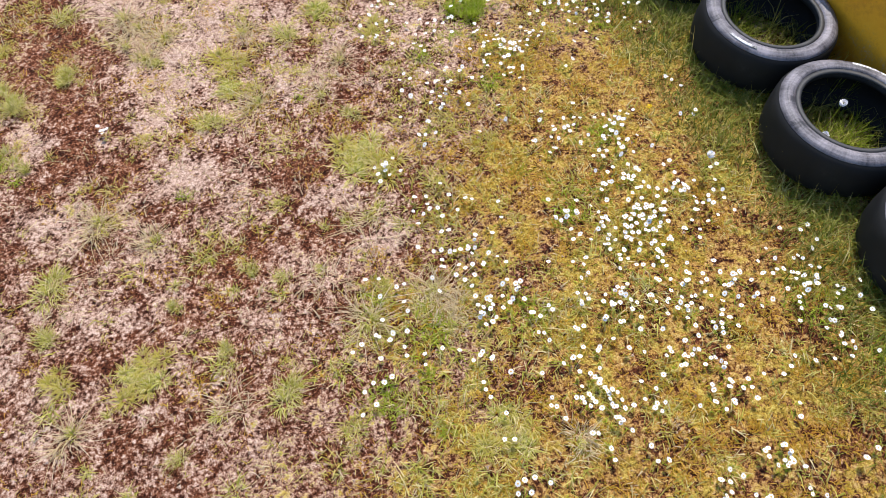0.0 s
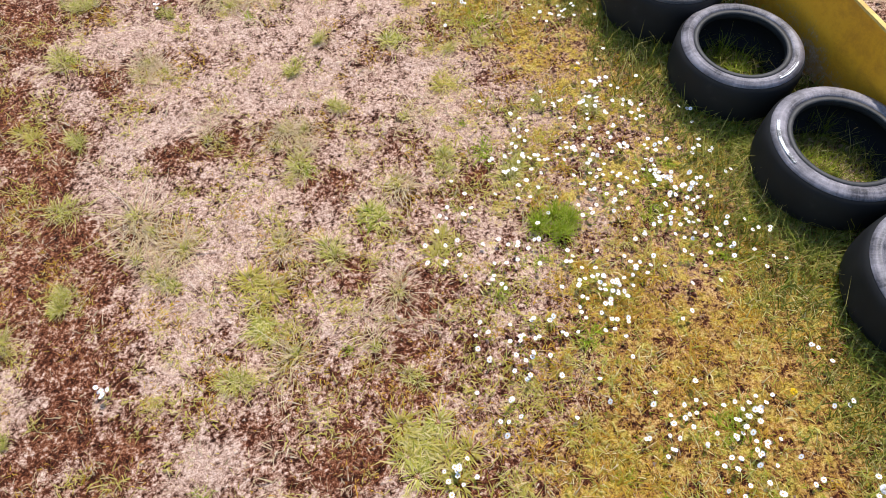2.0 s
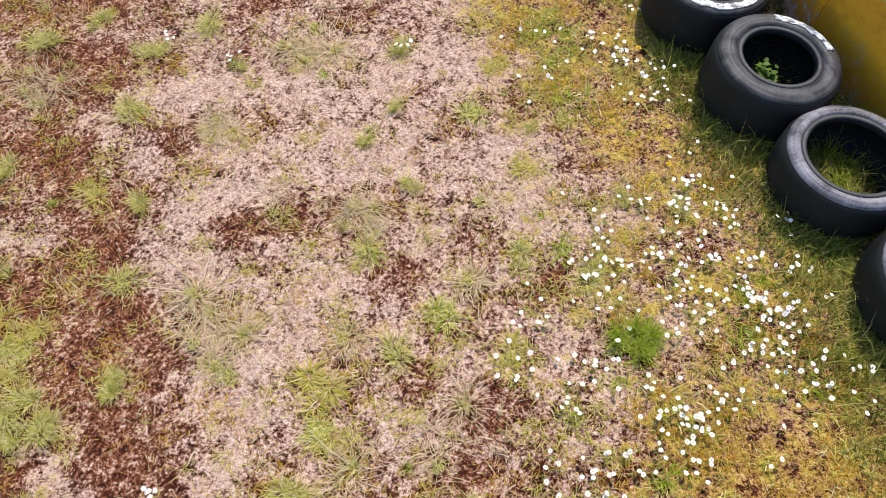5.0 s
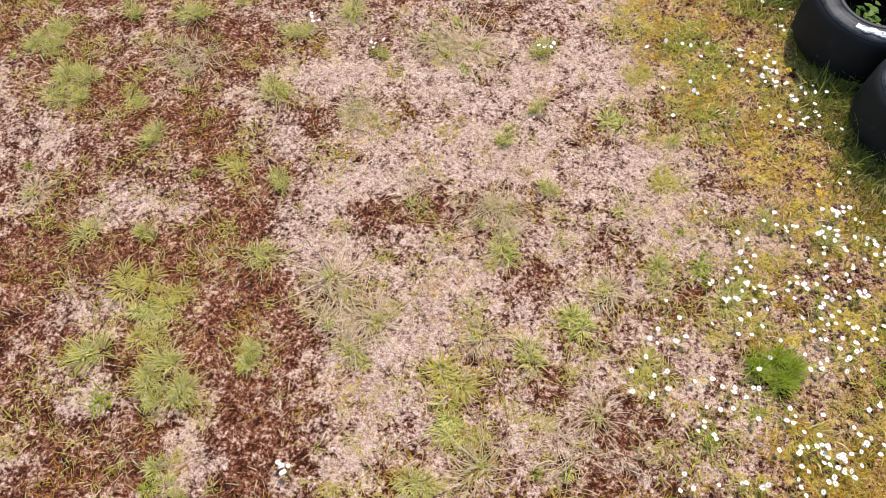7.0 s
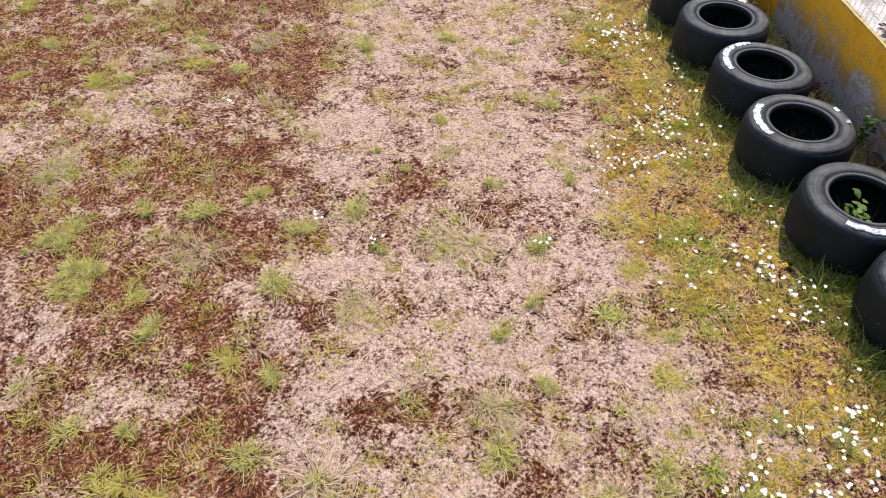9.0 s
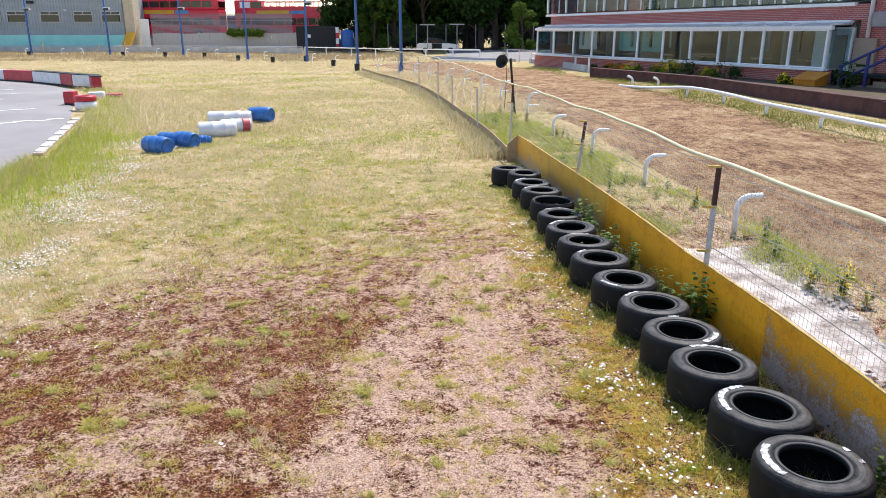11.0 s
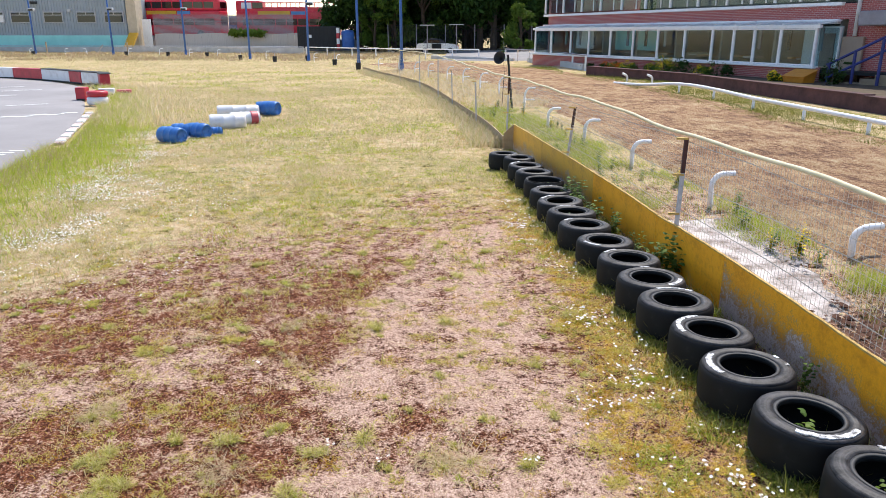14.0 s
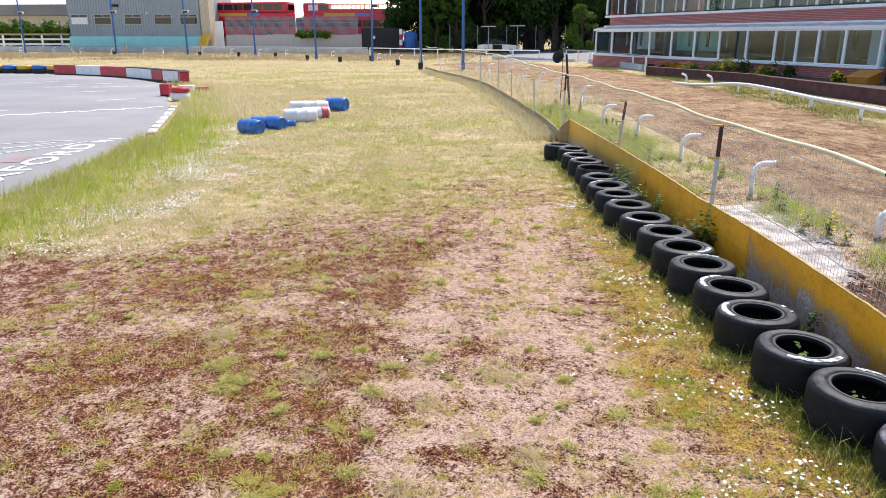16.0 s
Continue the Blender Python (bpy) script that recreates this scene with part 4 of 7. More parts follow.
field(30000, 16.0, 60.0, -20.0, -1.0, 0.10, 0.022, GRASS_STRAW, "bleached straw-coloured grass", lambda x, y: step(0.5, 0.68, fbm(x, y, 2.5, 5)))


field(40000, 62.0, 86.0, -85.0, -5.0, 0.3, 0.05, GRASS_DRY, "tall brownish seeding grass round the far bend", lambda x, y: step(0.35, 0.6, fbm(x, y, 4, 3)))


def kart_verge(x, y):
    return step(2.6, 0.8, x - kart_side(x, y) + 1.6 * (fbm(x, y, 1.5, 3) - 0.5))


field(170000, 4.0, 34.0, -17.0, -3.5, 0.24, 0.008, GRASS_LUSH, "long fresh green grass beside the asphalt", kart_verge)
field(30000, 20.0, 40.0, -18.0, -7.0, 0.34, 0.013, GRASS_STRAW, "tall seeding grass", lambda x, y: step(4.5, 1.5, x - kart_side(x, y)) * 0.8)


def rim_chance(x, y):
    return step(1.3, 0.1, x - kart_side(x, y) + 0.6 * (fbm(x, y, 1.2, 4) - 0.5))


field(26000, 6.0, 24.0, -13.0, -6.5, 0.34, 0.005, GRASS_DRY, "pinkish seeding grass at the asphalt edge", rim_chance)


y = 15.9 + RNG.rand(26000) * 30
x = np.interp(y, [p[1] for p in FAR_BOARD], [p[0] for p in FAR_BOARD]) - 0.05 - 0.6 * RNG.rand(len(y)) ** 2
keep = RNG.rand(len(y)) < 0.3 + 0.7 * step(0.38, 0.6, fbm(x, y, 1.0, 6))
x, y = x[keep], y[keep]
blades("verge_grass", x, y, 0.10 + 0.20 * RNG.rand(len(x)) ** 1.5, 0.010 + 0.008 * RNG.rand(len(x)), 0.5, GRASS_FIELD, "rough grass hiding the low kickboards", "grass")


# weeds between the boards and the dirt track
def wild(n, y0, y1, off0, off1, h, w, mat, name, label):
    y = y0 + RNG.rand(n) * (y1 - y0)
    bx = np.interp(y, [b[1] for b in BOARD] + [p[1] for p in FAR_BOARD[1:]], [b[0] for b in BOARD] + [p[0] for p in FAR_BOARD[1:]])
    o = off0 + (off1 - off0) * RNG.rand(n)
    x = bx + o
    keep = RNG.rand(n) < step(0.42, 0.62, fbm(x, y, 0.9, 4)) + 0.05
    keep &= ~((y < 9.6) & (y > 4.6) & (x < np.interp(y, [5, 6.2, 7.6, 8.4, 9.6], [2.5, 2.9, 3.25, 3.0, 2.75])))
    x, y = x[keep], y[keep]
    blades(name, x, y, h * (0.3 + 0.9 * RNG.rand(len(x))), w * (0.6 + 0.8 * RNG.rand(len(x))), 0.6, mat, label, "grass")


wild(80000, 7.2, 24.0, 0.1, 1.9, 0.15, 0.005, GRASS_LUSH, "weeds", "straggling green weeds behind the wire fence")
wild(50000, 6.6, 26.0, 0.1, 2.4, 0.16, 0.004, GRASS_STRAW, "dry_weeds", "dry bleached weeds behind the wire fence")
wild(40000, 6.0, 24.0, 0.05, 1.6, 0.10, 0.006, GRASS_DEEP, "weeds", "low dark green weeds behind the wire fence")
wild(25000, 24.0, 46.0, 0.1, 3.2, 0.25, 0.02, GRASS_STRAW, "dry_weeds", "dry bleached weeds behind the wire fence")

# grass along the outer rail and under the wall
y = 4 + RNG.rand(110000) * 44
x = np.interp(y, [p[1] for p in TRACK_OUT[:8]], [p[0] for p in TRACK_OUT[:8]]) - 0.9 + 3.0 * RNG.rand(len(y))
keep = (RNG.rand(len(y)) < step(0.3, 0.6, fbm(x, y, 1.0, 3)) + 0.15) & (x < np.interp(y, [13, 21.9, 31.6, 35.2, 39.2, 41], [12.6, 11.25, 9.6, 8.05, 6.25, 5.6]) - 0.2)
x, y = x[keep], y[keep]
blades("verge_grass", x, y, 0.04 + 0.16 * RNG.rand(len(x)) ** 2, 0.005 + 0.004 * RNG.rand(len(x)), 0.8, GRASS_DEEP, "rough grass under the white rail", "grass")


y = 3 + RNG.rand(26000) * 32
f = RNG.rand(len(y))
x = np.interp(y, [p[1] for p in TRACK_IN[:7]], [p[0] for p in TRACK_IN[:7]]) * (1 - f) + np.interp(y, [p[1] for p in TRACK_OUT[:7]], [p[0] for p in TRACK_OUT[:7]]) * f
keep = RNG.rand(len(y)) < 0.15 + 0.85 * step(0.5, 0.65, fbm(x, y, 1.3, 5))
x, y = x[keep], y[keep]
blades("track_litter", x, y, 0.07 + 0.05 * RNG.rand(len(x)), 0.008 + 0.006 * RNG.rand(len(x)), 2.0, GRASS_STRAW, "dry grass clippings on the dirt track", "grass")


# single tufts
def tuft_mesh(name, mat, n, r, h, flat, w=0.004):
    """A sheaf of bent blades from a few crowns, leaning to one side, some of them long and lying."""
    v, f = [], []
    rnd = random.Random(hash_of(name))
    crowns = [(rnd.gauss(0, 0.30) * r, rnd.gauss(0, 0.30) * r, rnd.uniform(0.5, 1.15)) for k in range(rnd.randint(3, 5))]
    wind = rnd.random() * 6.283
    for i in range(n):
        cx, cy, size = rnd.choice(crowns)
        a = rnd.random() * 6.283
        a += 0.5 * math.sin(wind - a)
        q = rnd.random() ** 0.7 * 0.28 * r * size
        x0, y0 = cx + math.cos(a) * q, cy + math.sin(a) * q
        long_one = rnd.random() < 0.10 + 0.15 * flat
        ln = h * size * rnd.uniform(0.45, 1.15) * (0.7 if long_one else 1.0)
        out = r * size * rnd.uniform(0.12, 0.62 + 0.25 * flat) * (1.9 if long_one else 1.0)
        ww = w * rnd.uniform(0.6, 1.3)
        turn = rnd.uniform(-0.8, 0.8)
        pts = []
        for t, k in ((0, 0.9), (0.4, 1.0), (0.75, 0.7), (1.0, 0.08)):
            a2 = a + turn * t
            px, py = x0 + math.cos(a2) * out * t ** 1.25, y0 + math.sin(a2) * out * t ** 1.25
            pz = ln * (t * (1 - flat) + flat * math.sin(min(t, 0.95) * 2.7) * 0.6) - 0.008
            sx, sy = -math.sin(a2) * ww * k / 2, math.cos(a2) * ww * k / 2
            pts += [(px - sx, py - sy, pz), (px + sx, py + sy, pz)]
        o = len(v)
        v += pts
        f += [(o, o + 1, o + 3, o + 2), (o + 2, o + 3, o + 5, o + 4), (o + 4, o + 5, o + 7, o + 6)]
    return mesh_np(name, v, f, mat)


def hash_of(s):
    return sum((i + 1) * ord(c) for i, c in enumerate(s))


GREEN_TUFTS = [(-2.18, 4.36, 0.14), (-1.19, 4.4, 0.09), (-1.1, 2.99, 0.09), (-0.43, 2.53, 0.085), (-1.83, 3.55, 0.08), (-1.62, 3.53, 0.07),
               (-1.72, 2.95, 0.1), (-1.41, 2.86, 0.12), (-1.34, 2.53, 0.1), (-1.07, 3.81, 0.07), (-1.17, 3.46, 0.09), (-0.08, 4.09, 0.09), (0.08, 3.76, 0.06),
               (-0.1, 3.52, 0.08), (0.54, 3.35, 0.1), (0.79, 3.28, 0.09), (-0.03, 2.94, 0.08), (-0.7, 4.58, 0.06), (0.13, 4.59, 0.08), (-1.04, 4.71, 0.07),
               (-1.2, 4.73, 0.08), (0.07, 4.21, 0.05), (0.72, 4.05, 0.05), (1.03, 3.6, 0.06), (1.23, 3.53, 0.07), (-2.37, 4.65, 0.12), (-2.01, 4.86, 0.1),
               (-1.67, 4.86, 0.1), (-0.81, 4.92, 0.09), (-1.4, 4.93, 0.1), (-1.69, 4.04, 0.08)]
NEAR_TUFTS = [(-1.09, 3.0, 0.05), (-1.37, 2.82, 0.06), (-1.3, 2.46, 0.06), (-1.17, 1.81, 0.11), (0.2, 2.43, 0.06), (0.15, 1.47, 0.06), (-0.28, 1.12, 0.09), (-1.14, 1.53, 0.05),
              (-0.64, 1.57, 0.05), (-0.48, 1.33, 0.04), (-0.65, 0.95, 0.04), (-0.34, 1.68, 0.05), (0.93, 2.95, 0.12)]
STRAW_TUFTS = [(-0.79, 4.18, 0.12), (-1.65, 4.53, 0.14), (-2.18, 3.75, 0.1), (-0.13, 3.63, 0.12), (0.42, 3.64, 0.1), (0.32, 3.3, 0.11), (-0.79, 3.33, 0.11),
               (-0.73, 3.12, 0.15), (-0.21, 3.1, 0.1), (-0.2, 2.55, 0.09), (-0.49, 3.72, 0.09), (-0.34, 4.66, 0.2), (0.2, 2.77, 0.08), (0.11, 2.57, 0.09),
               (-0.73, 1.88, 0.1), (-0.93, 2.04, 0.09), (0.2, 1.83, 0.11), (0.38, 1.31, 0.14), (0.08, 1.31, 0.09), (-0.5, 1.08, 0.09), (0.73, 0.69, 0.09),
               (-1.04, 1.12, 0.08), (-0.06, 1.57, 0.08), (-1.7, 6.6, 0.12), (-2.6, 5.2, 0.15)]
MOSS_TUFTS = [(-1.64, 3.29, 0.11), (-1.5, 3.14, 0.13), (-1.32, 3.91, 0.09), (-0.67, 2.97, 0.06), (-0.32, 2.88, 0.11), (-0.34, 2.73, 0.11), (0.44, 2.94, 0.1),
              (0.19, 3.14, 0.1), (0.56, 4.45, 0.08), (0.44, 4.16, 0.11), (0.63, 3.83, 0.09), (-1.84, 4.25, 0.09), (0.21, 2.11, 0.18), (0.51, 0.75, 0.12),
              (-0.78, 1.3, 0.12), (-0.32, 2.71, 0.1), (-1.11, 1.36, 0.07), (0.29, 0.52, 0.1)]
tufts = {"green": [tuft_mesh("green_tuft_a", GRASS_TUFT, 270, 0.11, 0.07, 0.5, 0.0032), tuft_mesh("green_tuft_b", GRASS_TUFT, 230, 0.12, 0.065, 0.6, 0.0032), tuft_mesh("green_tuft_c", GRASS_TUFT, 280, 0.11, 0.075, 0.45, 0.0031)],
         "deep": [tuft_mesh("deep_tuft_a", GRASS_LUSH, 260, 0.1, 0.10, 0.4, 0.0036)],
         "straw": [tuft_mesh("straw_tuft_a", GRASS_STRAW, 110, 0.15, 0.055, 0.8, 0.0036), tuft_mesh("straw_tuft_b", GRASS_STRAW, 90, 0.16, 0.06, 0.75, 0.0036),
                   tuft_mesh("straw_tuft_c", GRASS_STRAW, 120, 0.14, 0.065, 0.75, 0.0036)],
         "core": [tuft_mesh("core_tuft_a", GRASS_TUFT, 60, 0.07, 0.06, 0.5, 0.004)],
         "moss": [tuft_mesh("moss_tuft_a", GRASS_GREEN, 340, 0.12, 0.045, 0.5, 0.0046), tuft_mesh("moss_tuft_b", GRASS_TUFT, 280, 0.12, 0.05, 0.55, 0.0044)]}
TUFT_WORDS = {"green": "bright green grass tuft on bare soil", "deep": "dense dark green grass tuft among daisies", "straw": "straggly bleached grass tuft with long stalks",
              "moss": "low golden-green cushion of moss and grass"}


def plant_tuft(kind, x, y, r, i):
    rnd = random.Random(i * 31 + int(x * 100))
    e = thing("grass_tuft", pose(x, y, float(ground_z(x, y)), 0, 0, rnd.random() * 360), TUFT_WORDS[kind], "grass tuft", "grass tufts")
    n, s = (1, r / 0.1) if r < 0.115 else (4, r / 0.16)
    for k in range(n):
        q = 0.0 if n == 1 else r * rnd.uniform(0.3, 0.7)
        m = pose(math.cos(k * 1.7) * q, math.sin(k * 1.7) * q, 0, 0, 0, k * 77) @ Matrix.Diagonal((s, s, 0.55 + 0.45 * s, 1))
        piece("leaf_sheaf", tufts[kind][(i + k) % len(tufts[kind])], m, e)
        if kind == "straw":
            piece("green_core", tufts["core"][0], m, e)


for i, (x, y, r) in enumerate(GREEN_TUFTS):
    plant_tuft("green", x, y, r, i)
for i, (x, y, r) in enumerate(NEAR_TUFTS):
    plant_tuft("deep" if r > 0.115 else "green", x, y, r, i)
for i, (x, y, r) in enumerate(STRAW_TUFTS):
    plant_tuft("straw", x, y, r, i)
for i, (x, y, r) in enumerate(MOSS_TUFTS):
    plant_tuft("moss", x, y, r, i)
rnd = random.Random(5)
for i in range(230):                                     # scattered tufts further along
    x, y = rnd.uniform(-4.8, 0.9), rnd.uniform(5.0, 12.5)
    if x < tyre_edge(y) - 0.3:
        plant_tuft(rnd.choice(("green", "green", "moss", "straw", "green")), x, y, rnd.uniform(0.04, 0.10), i)

# daisies
CLUSTERS = [(1.11, 2.0, 0.13), (1.39, 0.98, 0.14), (0.89, 0.83, 0.11), (1.04, 2.57, 0.21), (1.27, 1.45, 0.12), (1.27, 1.14, 0.1), (1.01, 1.55, 0.07), (1.32, 0.72, 0.12),
            (1.39, 0.46, 0.07), (0.41, 2.9, 0.09), (0.59, 2.38, 0.11), (1.86, 0.99, 0.13), (0.77, 2.87, 0.08), (0.8, 3.25, 0.09), (0.97, 3.08, 0.09), (0.13, 4.61, 0.05),
            (1.33, 4.16, 0.11), (0.55, 3.1, 0.07), (-0.7, 4.6, 0.03), (-1.05, 4.79, 0.04), (1.01, 2.6, 0.12), (0.6, 2.72, 0.09), (-1.75, 5.82, 0.05), (0.72, 6.8, 0.17), (0.99, 5.87, 0.22),
            (-0.93, 2.55, 0.02), (0.28, 2.0, 0.05)]


def daisies():
    px, py = [], []
    for cx, cy, r in CLUSTERS:
        n = int((3 + 170 * r) * (1.0 if cy < 2.65 else 0.5))
        px.append(cx + RNG.randn(n) * r * 0.7)
        py.append(cy + RNG.randn(n) * r * 0.7)

    def chance(x, y):
        p, m, t = zones(x, y)
        return step(0.15, 0.6, m) * step(0.36, 0.62, fbm(x, y, 0.45, 5, 3)) * step(0.05, 0.5, tyre_edge(y) - x + 0.15) * (0.75 + 0.25 * step(3.4, 2.2, y)) * (0.18 + 0.82 * step(0.5, 1.7, y))
    x, y = scatter(7500, -0.1, 2.0, 0.1, 11.0, chance)
    k = RNG.randint(1, 4, len(x))
    x, y = np.repeat(x, k), np.repeat(y, k)
    px.append(x + RNG.randn(len(x)) * 0.032)
    py.append(y + RNG.randn(len(x)) * 0.032)
    x, y = scatter(900, -8.0, -3.0, 6.0, 20.0, lambda x, y: step(0.7, 0.2, np.abs(x + 5.4 + 0.21 * (y - 9.3) + 1.0 * (fbm(x, y, 1.5, 1) - 0.5))))
    far_x, far_y = scatter(60000, -9.5, -3.0, 7.0, 19.0, lambda x, y: (step(1.0, 0.1, np.abs(x + 5.4 + 0.21 * (y - 9.3) + 2.6 * (fbm(x, y, 1.2, 1) - 0.5))) + 0.12) * step(0.40, 0.62, fbm(x, y, 0.5, 3)))
    px += [x, far_x]
    py += [y, far_y]
    x, y = np.concatenate(px), np.concatenate(py)
    n = len(x)
    r = np.where(x > -3, 0.0082 + 0.0035 * RNG.rand(n), 0.0065 + 0.004 * RNG.rand(n))
    z = ground_z(x, y) + 0.03 + 0.03 * RNG.rand(n)
    tx, ty = RNG.randn(n) * 0.28, RNG.randn(n) * 0.28
    k = 10
    ang = np.arange(2 * k) * np.pi / k
    rad = np.where(np.arange(2 * k) % 2, 0.72, 1.0)
    ring = np.stack([np.cos(ang) * rad, np.sin(ang) * rad], -1)
    xy = ring[None] * r[:, None, None] + np.stack([x, y], -1)[:, None]
    zz = z[:, None] + ring[None, :, 0] * r[:, None] * tx[:, None] + ring[None, :, 1] * r[:, None] * ty[:, None] + 0.0012
    v = np.concatenate([np.concatenate([xy, zz[..., None]], -1), np.stack([x, y, z], -1)[:, None]], 1).reshape(-1, 3)
    o = np.arange(n)[:, None] * (2 * k + 1)
    f = np.concatenate([o + np.array([[i, (i + 1) % (2 * k), 2 * k]]) for i in range(2 * k)])
    near = (x > -0.9) & (y < 9)
    lx, ly = np.repeat(x[near], 7), np.repeat(y[near], 7)
    blades("daisy_leaves", lx + RNG.randn(len(lx)) * 0.014, ly + RNG.randn(len(lx)) * 0.014, 0.015 + 0.02 * RNG.rand(len(lx)), 0.004 + 0.004 * RNG.rand(len(lx)), 1.6, GRASS_LUSH,
           "small green daisy leaves", "leaves", 0.8)
    e = thing("daisies", Matrix(), "scattered white daisies in flower among moss", "daisies", kind="stuff")
    flowers = new("petals", mesh_np("petals", v, f, PETAL))
    flowers.parent = e
    near = y < 9
    xn, yn, zn, rn = x[near], y[near], z[near], r[near] * 0.30
    m = len(xn)
    a6 = np.arange(6) * np.pi / 3
    hexa = np.stack([np.cos(a6), np.sin(a6)], -1)
    vv = np.concatenate([np.concatenate([hexa[None] * rn[:, None, None] + np.stack([xn, yn], -1)[:, None], np.broadcast_to((zn + 0.002)[:, None, None], (m, 6, 1))], -1),
                         np.stack([xn, yn, zn + 0.004], -1)[:, None]], 1).reshape(-1, 3)
    o = np.arange(m)[:, None] * 7
    ff = np.concatenate([o + np.array([[i, (i + 1) % 6, 6]]) for i in range(6)])
    eyes = new("eyes", mesh_np("eyes", vv, ff, POLLEN))
    eyes.parent = e
    s = 0.0012
    vs = np.stack([np.stack([xn - s, yn, zn * 0 + ground_z(xn, yn) - 0.01], -1), np.stack([xn + s, yn, ground_z(xn, yn) - 0.01], -1), np.stack([xn, yn + s, zn], -1)], 1).reshape(-1, 3)
    stems = new("stems", mesh_np("stems", vs, np.arange(3 * m).reshape(-1, 3), GRASS_GREEN))
    stems.parent = e


daisies()


# ---- tyres ----
def tyre_casing(R, hole, w):
    """An upright-sided racing slick lying flat: rounded shoulders, sidewall ridge, open middle."""
    r = hole
    prof = [(r, w - 0.030), (r + 0.006, w - 0.012), (r + 0.016, w - 0.008), (r + 0.024, w - 0.012), (r + (R - r) * 0.42, w - 0.001), (r + (R - r) * 0.50, w + 0.002),
            (r + (R - r) * 0.56, w - 0.001), (R - 0.035, w - 0.006), (R - 0.014, w - 0.018), (R - 0.003, w - 0.040), (R, w - 0.075), (R + 0.002, w * 0.5), (R, 0.075),
            (R - 0.004, 0.04), (R - 0.02, 0.014), (R - 0.05, 0.0), (r + 0.03, 0.004), (r, 0.03), (r + 0.012, 0.045), (R - 0.045, 0.06), (R - 0.03, w * 0.5), (R - 0.045, w - 0.055), (r + 0.012, w - 0.044)]
    return lathe(bmesh.new(), prof, 56)


def band(r0, r1, a0, a1, z, thick=0.0025, chips=0.0, seed=0):
    """A curved strip lying on a sidewall, from angle a0 to a1 in degrees."""
    rnd = random.Random(seed)
    bm = bmesh.new()
    n = max(2, int(abs(a1 - a0) / 5))
    rows = []
    for i in range(n + 1):
        a = radians(a0 + (a1 - a0) * i / n)
        j = rnd.uniform(-chips, chips)
        rows.append([bm.verts.new(((r) * math.cos(a), (r) * math.sin(a), zz)) for r, zz in ((r0 + j, z), (r0 + j, z + thick), (r1 - abs(j), z + thick * 0.6), (r1 - abs(j), z - 0.004))])
    for p, q in zip(rows, rows[1:]):
        for k in range(3):
            bm.faces.new((p[k], q[k], q[k + 1], p[k + 1]))
    bmesh.ops.recalc_face_normals(bm, faces=bm.faces)
    return bm


# white sidewall bands, by tyre: start and end angle, wide or narrow
MARKS = {1: [(20, 60, 0)], 2: [(200, 228, 0)], 3: [(148, 196, 0)], 4: [(285, 318, 0)], 5: [(2, 78, 1)], 6: [(228, 318, 1)], 7: [(138, 212, 1), (20, 30, 0), (-6, 2, 0)], 8: [(98, 200, 1)],
         9: [(42, 112, 1)], 10: [(292, 345, 1), (80, 100, 0)], 11: [(110, 150, 0)], 12: [(200, 250, 0)], 13: [(118, 150, 1)], 14: [(70, 130, 0)], 15: [(100, 160, 1)], 16: [(60, 140, 0)],
         18: [(95, 165, 1)], 19: [(110, 175, 1)], 20: [(100, 140, 0)]}
for i, (x, y) in enumerate(TYRES):
    wide_hole = i in (0, 1, 2, 3, 4) or i == 17
    R = 0.324 if i < 4 else 0.292 if i < 20 else 0.27
    r = R * (0.665 if i < 5 else 0.8 if i == 17 else 0.56)
    w = 0.245 if i < 5 else (0.275, 0.285, 0.29, 0.28)[i % 4]
    rnd = random.Random(i)
    e = thing("racing_tyre", pose(x, y, lv(x, y) - 0.006, rnd.uniform(-1.5, 1.5), rnd.uniform(-1.5, 1.5), 0),
              "worn black racing slick lying flat in grass, white sidewall band" if i in MARKS else "worn plain black racing slick lying flat in grass", "tyre", "row of tyres along the barrier")
    part("casing", tyre_casing(R, r, w), RUBBER, e, smooth=True)
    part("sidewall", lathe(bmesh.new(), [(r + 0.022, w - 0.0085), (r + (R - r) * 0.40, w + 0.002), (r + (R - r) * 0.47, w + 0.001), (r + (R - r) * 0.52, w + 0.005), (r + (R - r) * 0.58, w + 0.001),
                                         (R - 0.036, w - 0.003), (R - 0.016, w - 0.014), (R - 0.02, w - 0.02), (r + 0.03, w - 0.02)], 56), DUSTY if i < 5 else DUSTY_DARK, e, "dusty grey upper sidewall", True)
    part("bead_ring", lathe(bmesh.new(), [(r + 0.002, w - 0.008), (r + 0.012, w - 0.003), (r + 0.026, w - 0.006), (r + 0.024, w - 0.014), (r + 0.006, w - 0.014)], 48), BEAD, e, "scuffed grey bead ring", True)
    for k, (a0, a1, big) in enumerate(MARKS.get(i, [])):
        r0 = R - (0.068 if big else 0.058)
        if i >= 5 or big:
            part("marking", band(r0 - 0.004, R - 0.036, a0, a1, w + 0.001, 0.005, 0.007, i), WHITE_RUB, e, "flaking white painted band")
        else:
            part("marking", band(r0 + 0.008, R - 0.036, a0, a1, w + 0.0005, 0.003, 0.002, i), WHITE_RUB, e, "white worn lettering band")


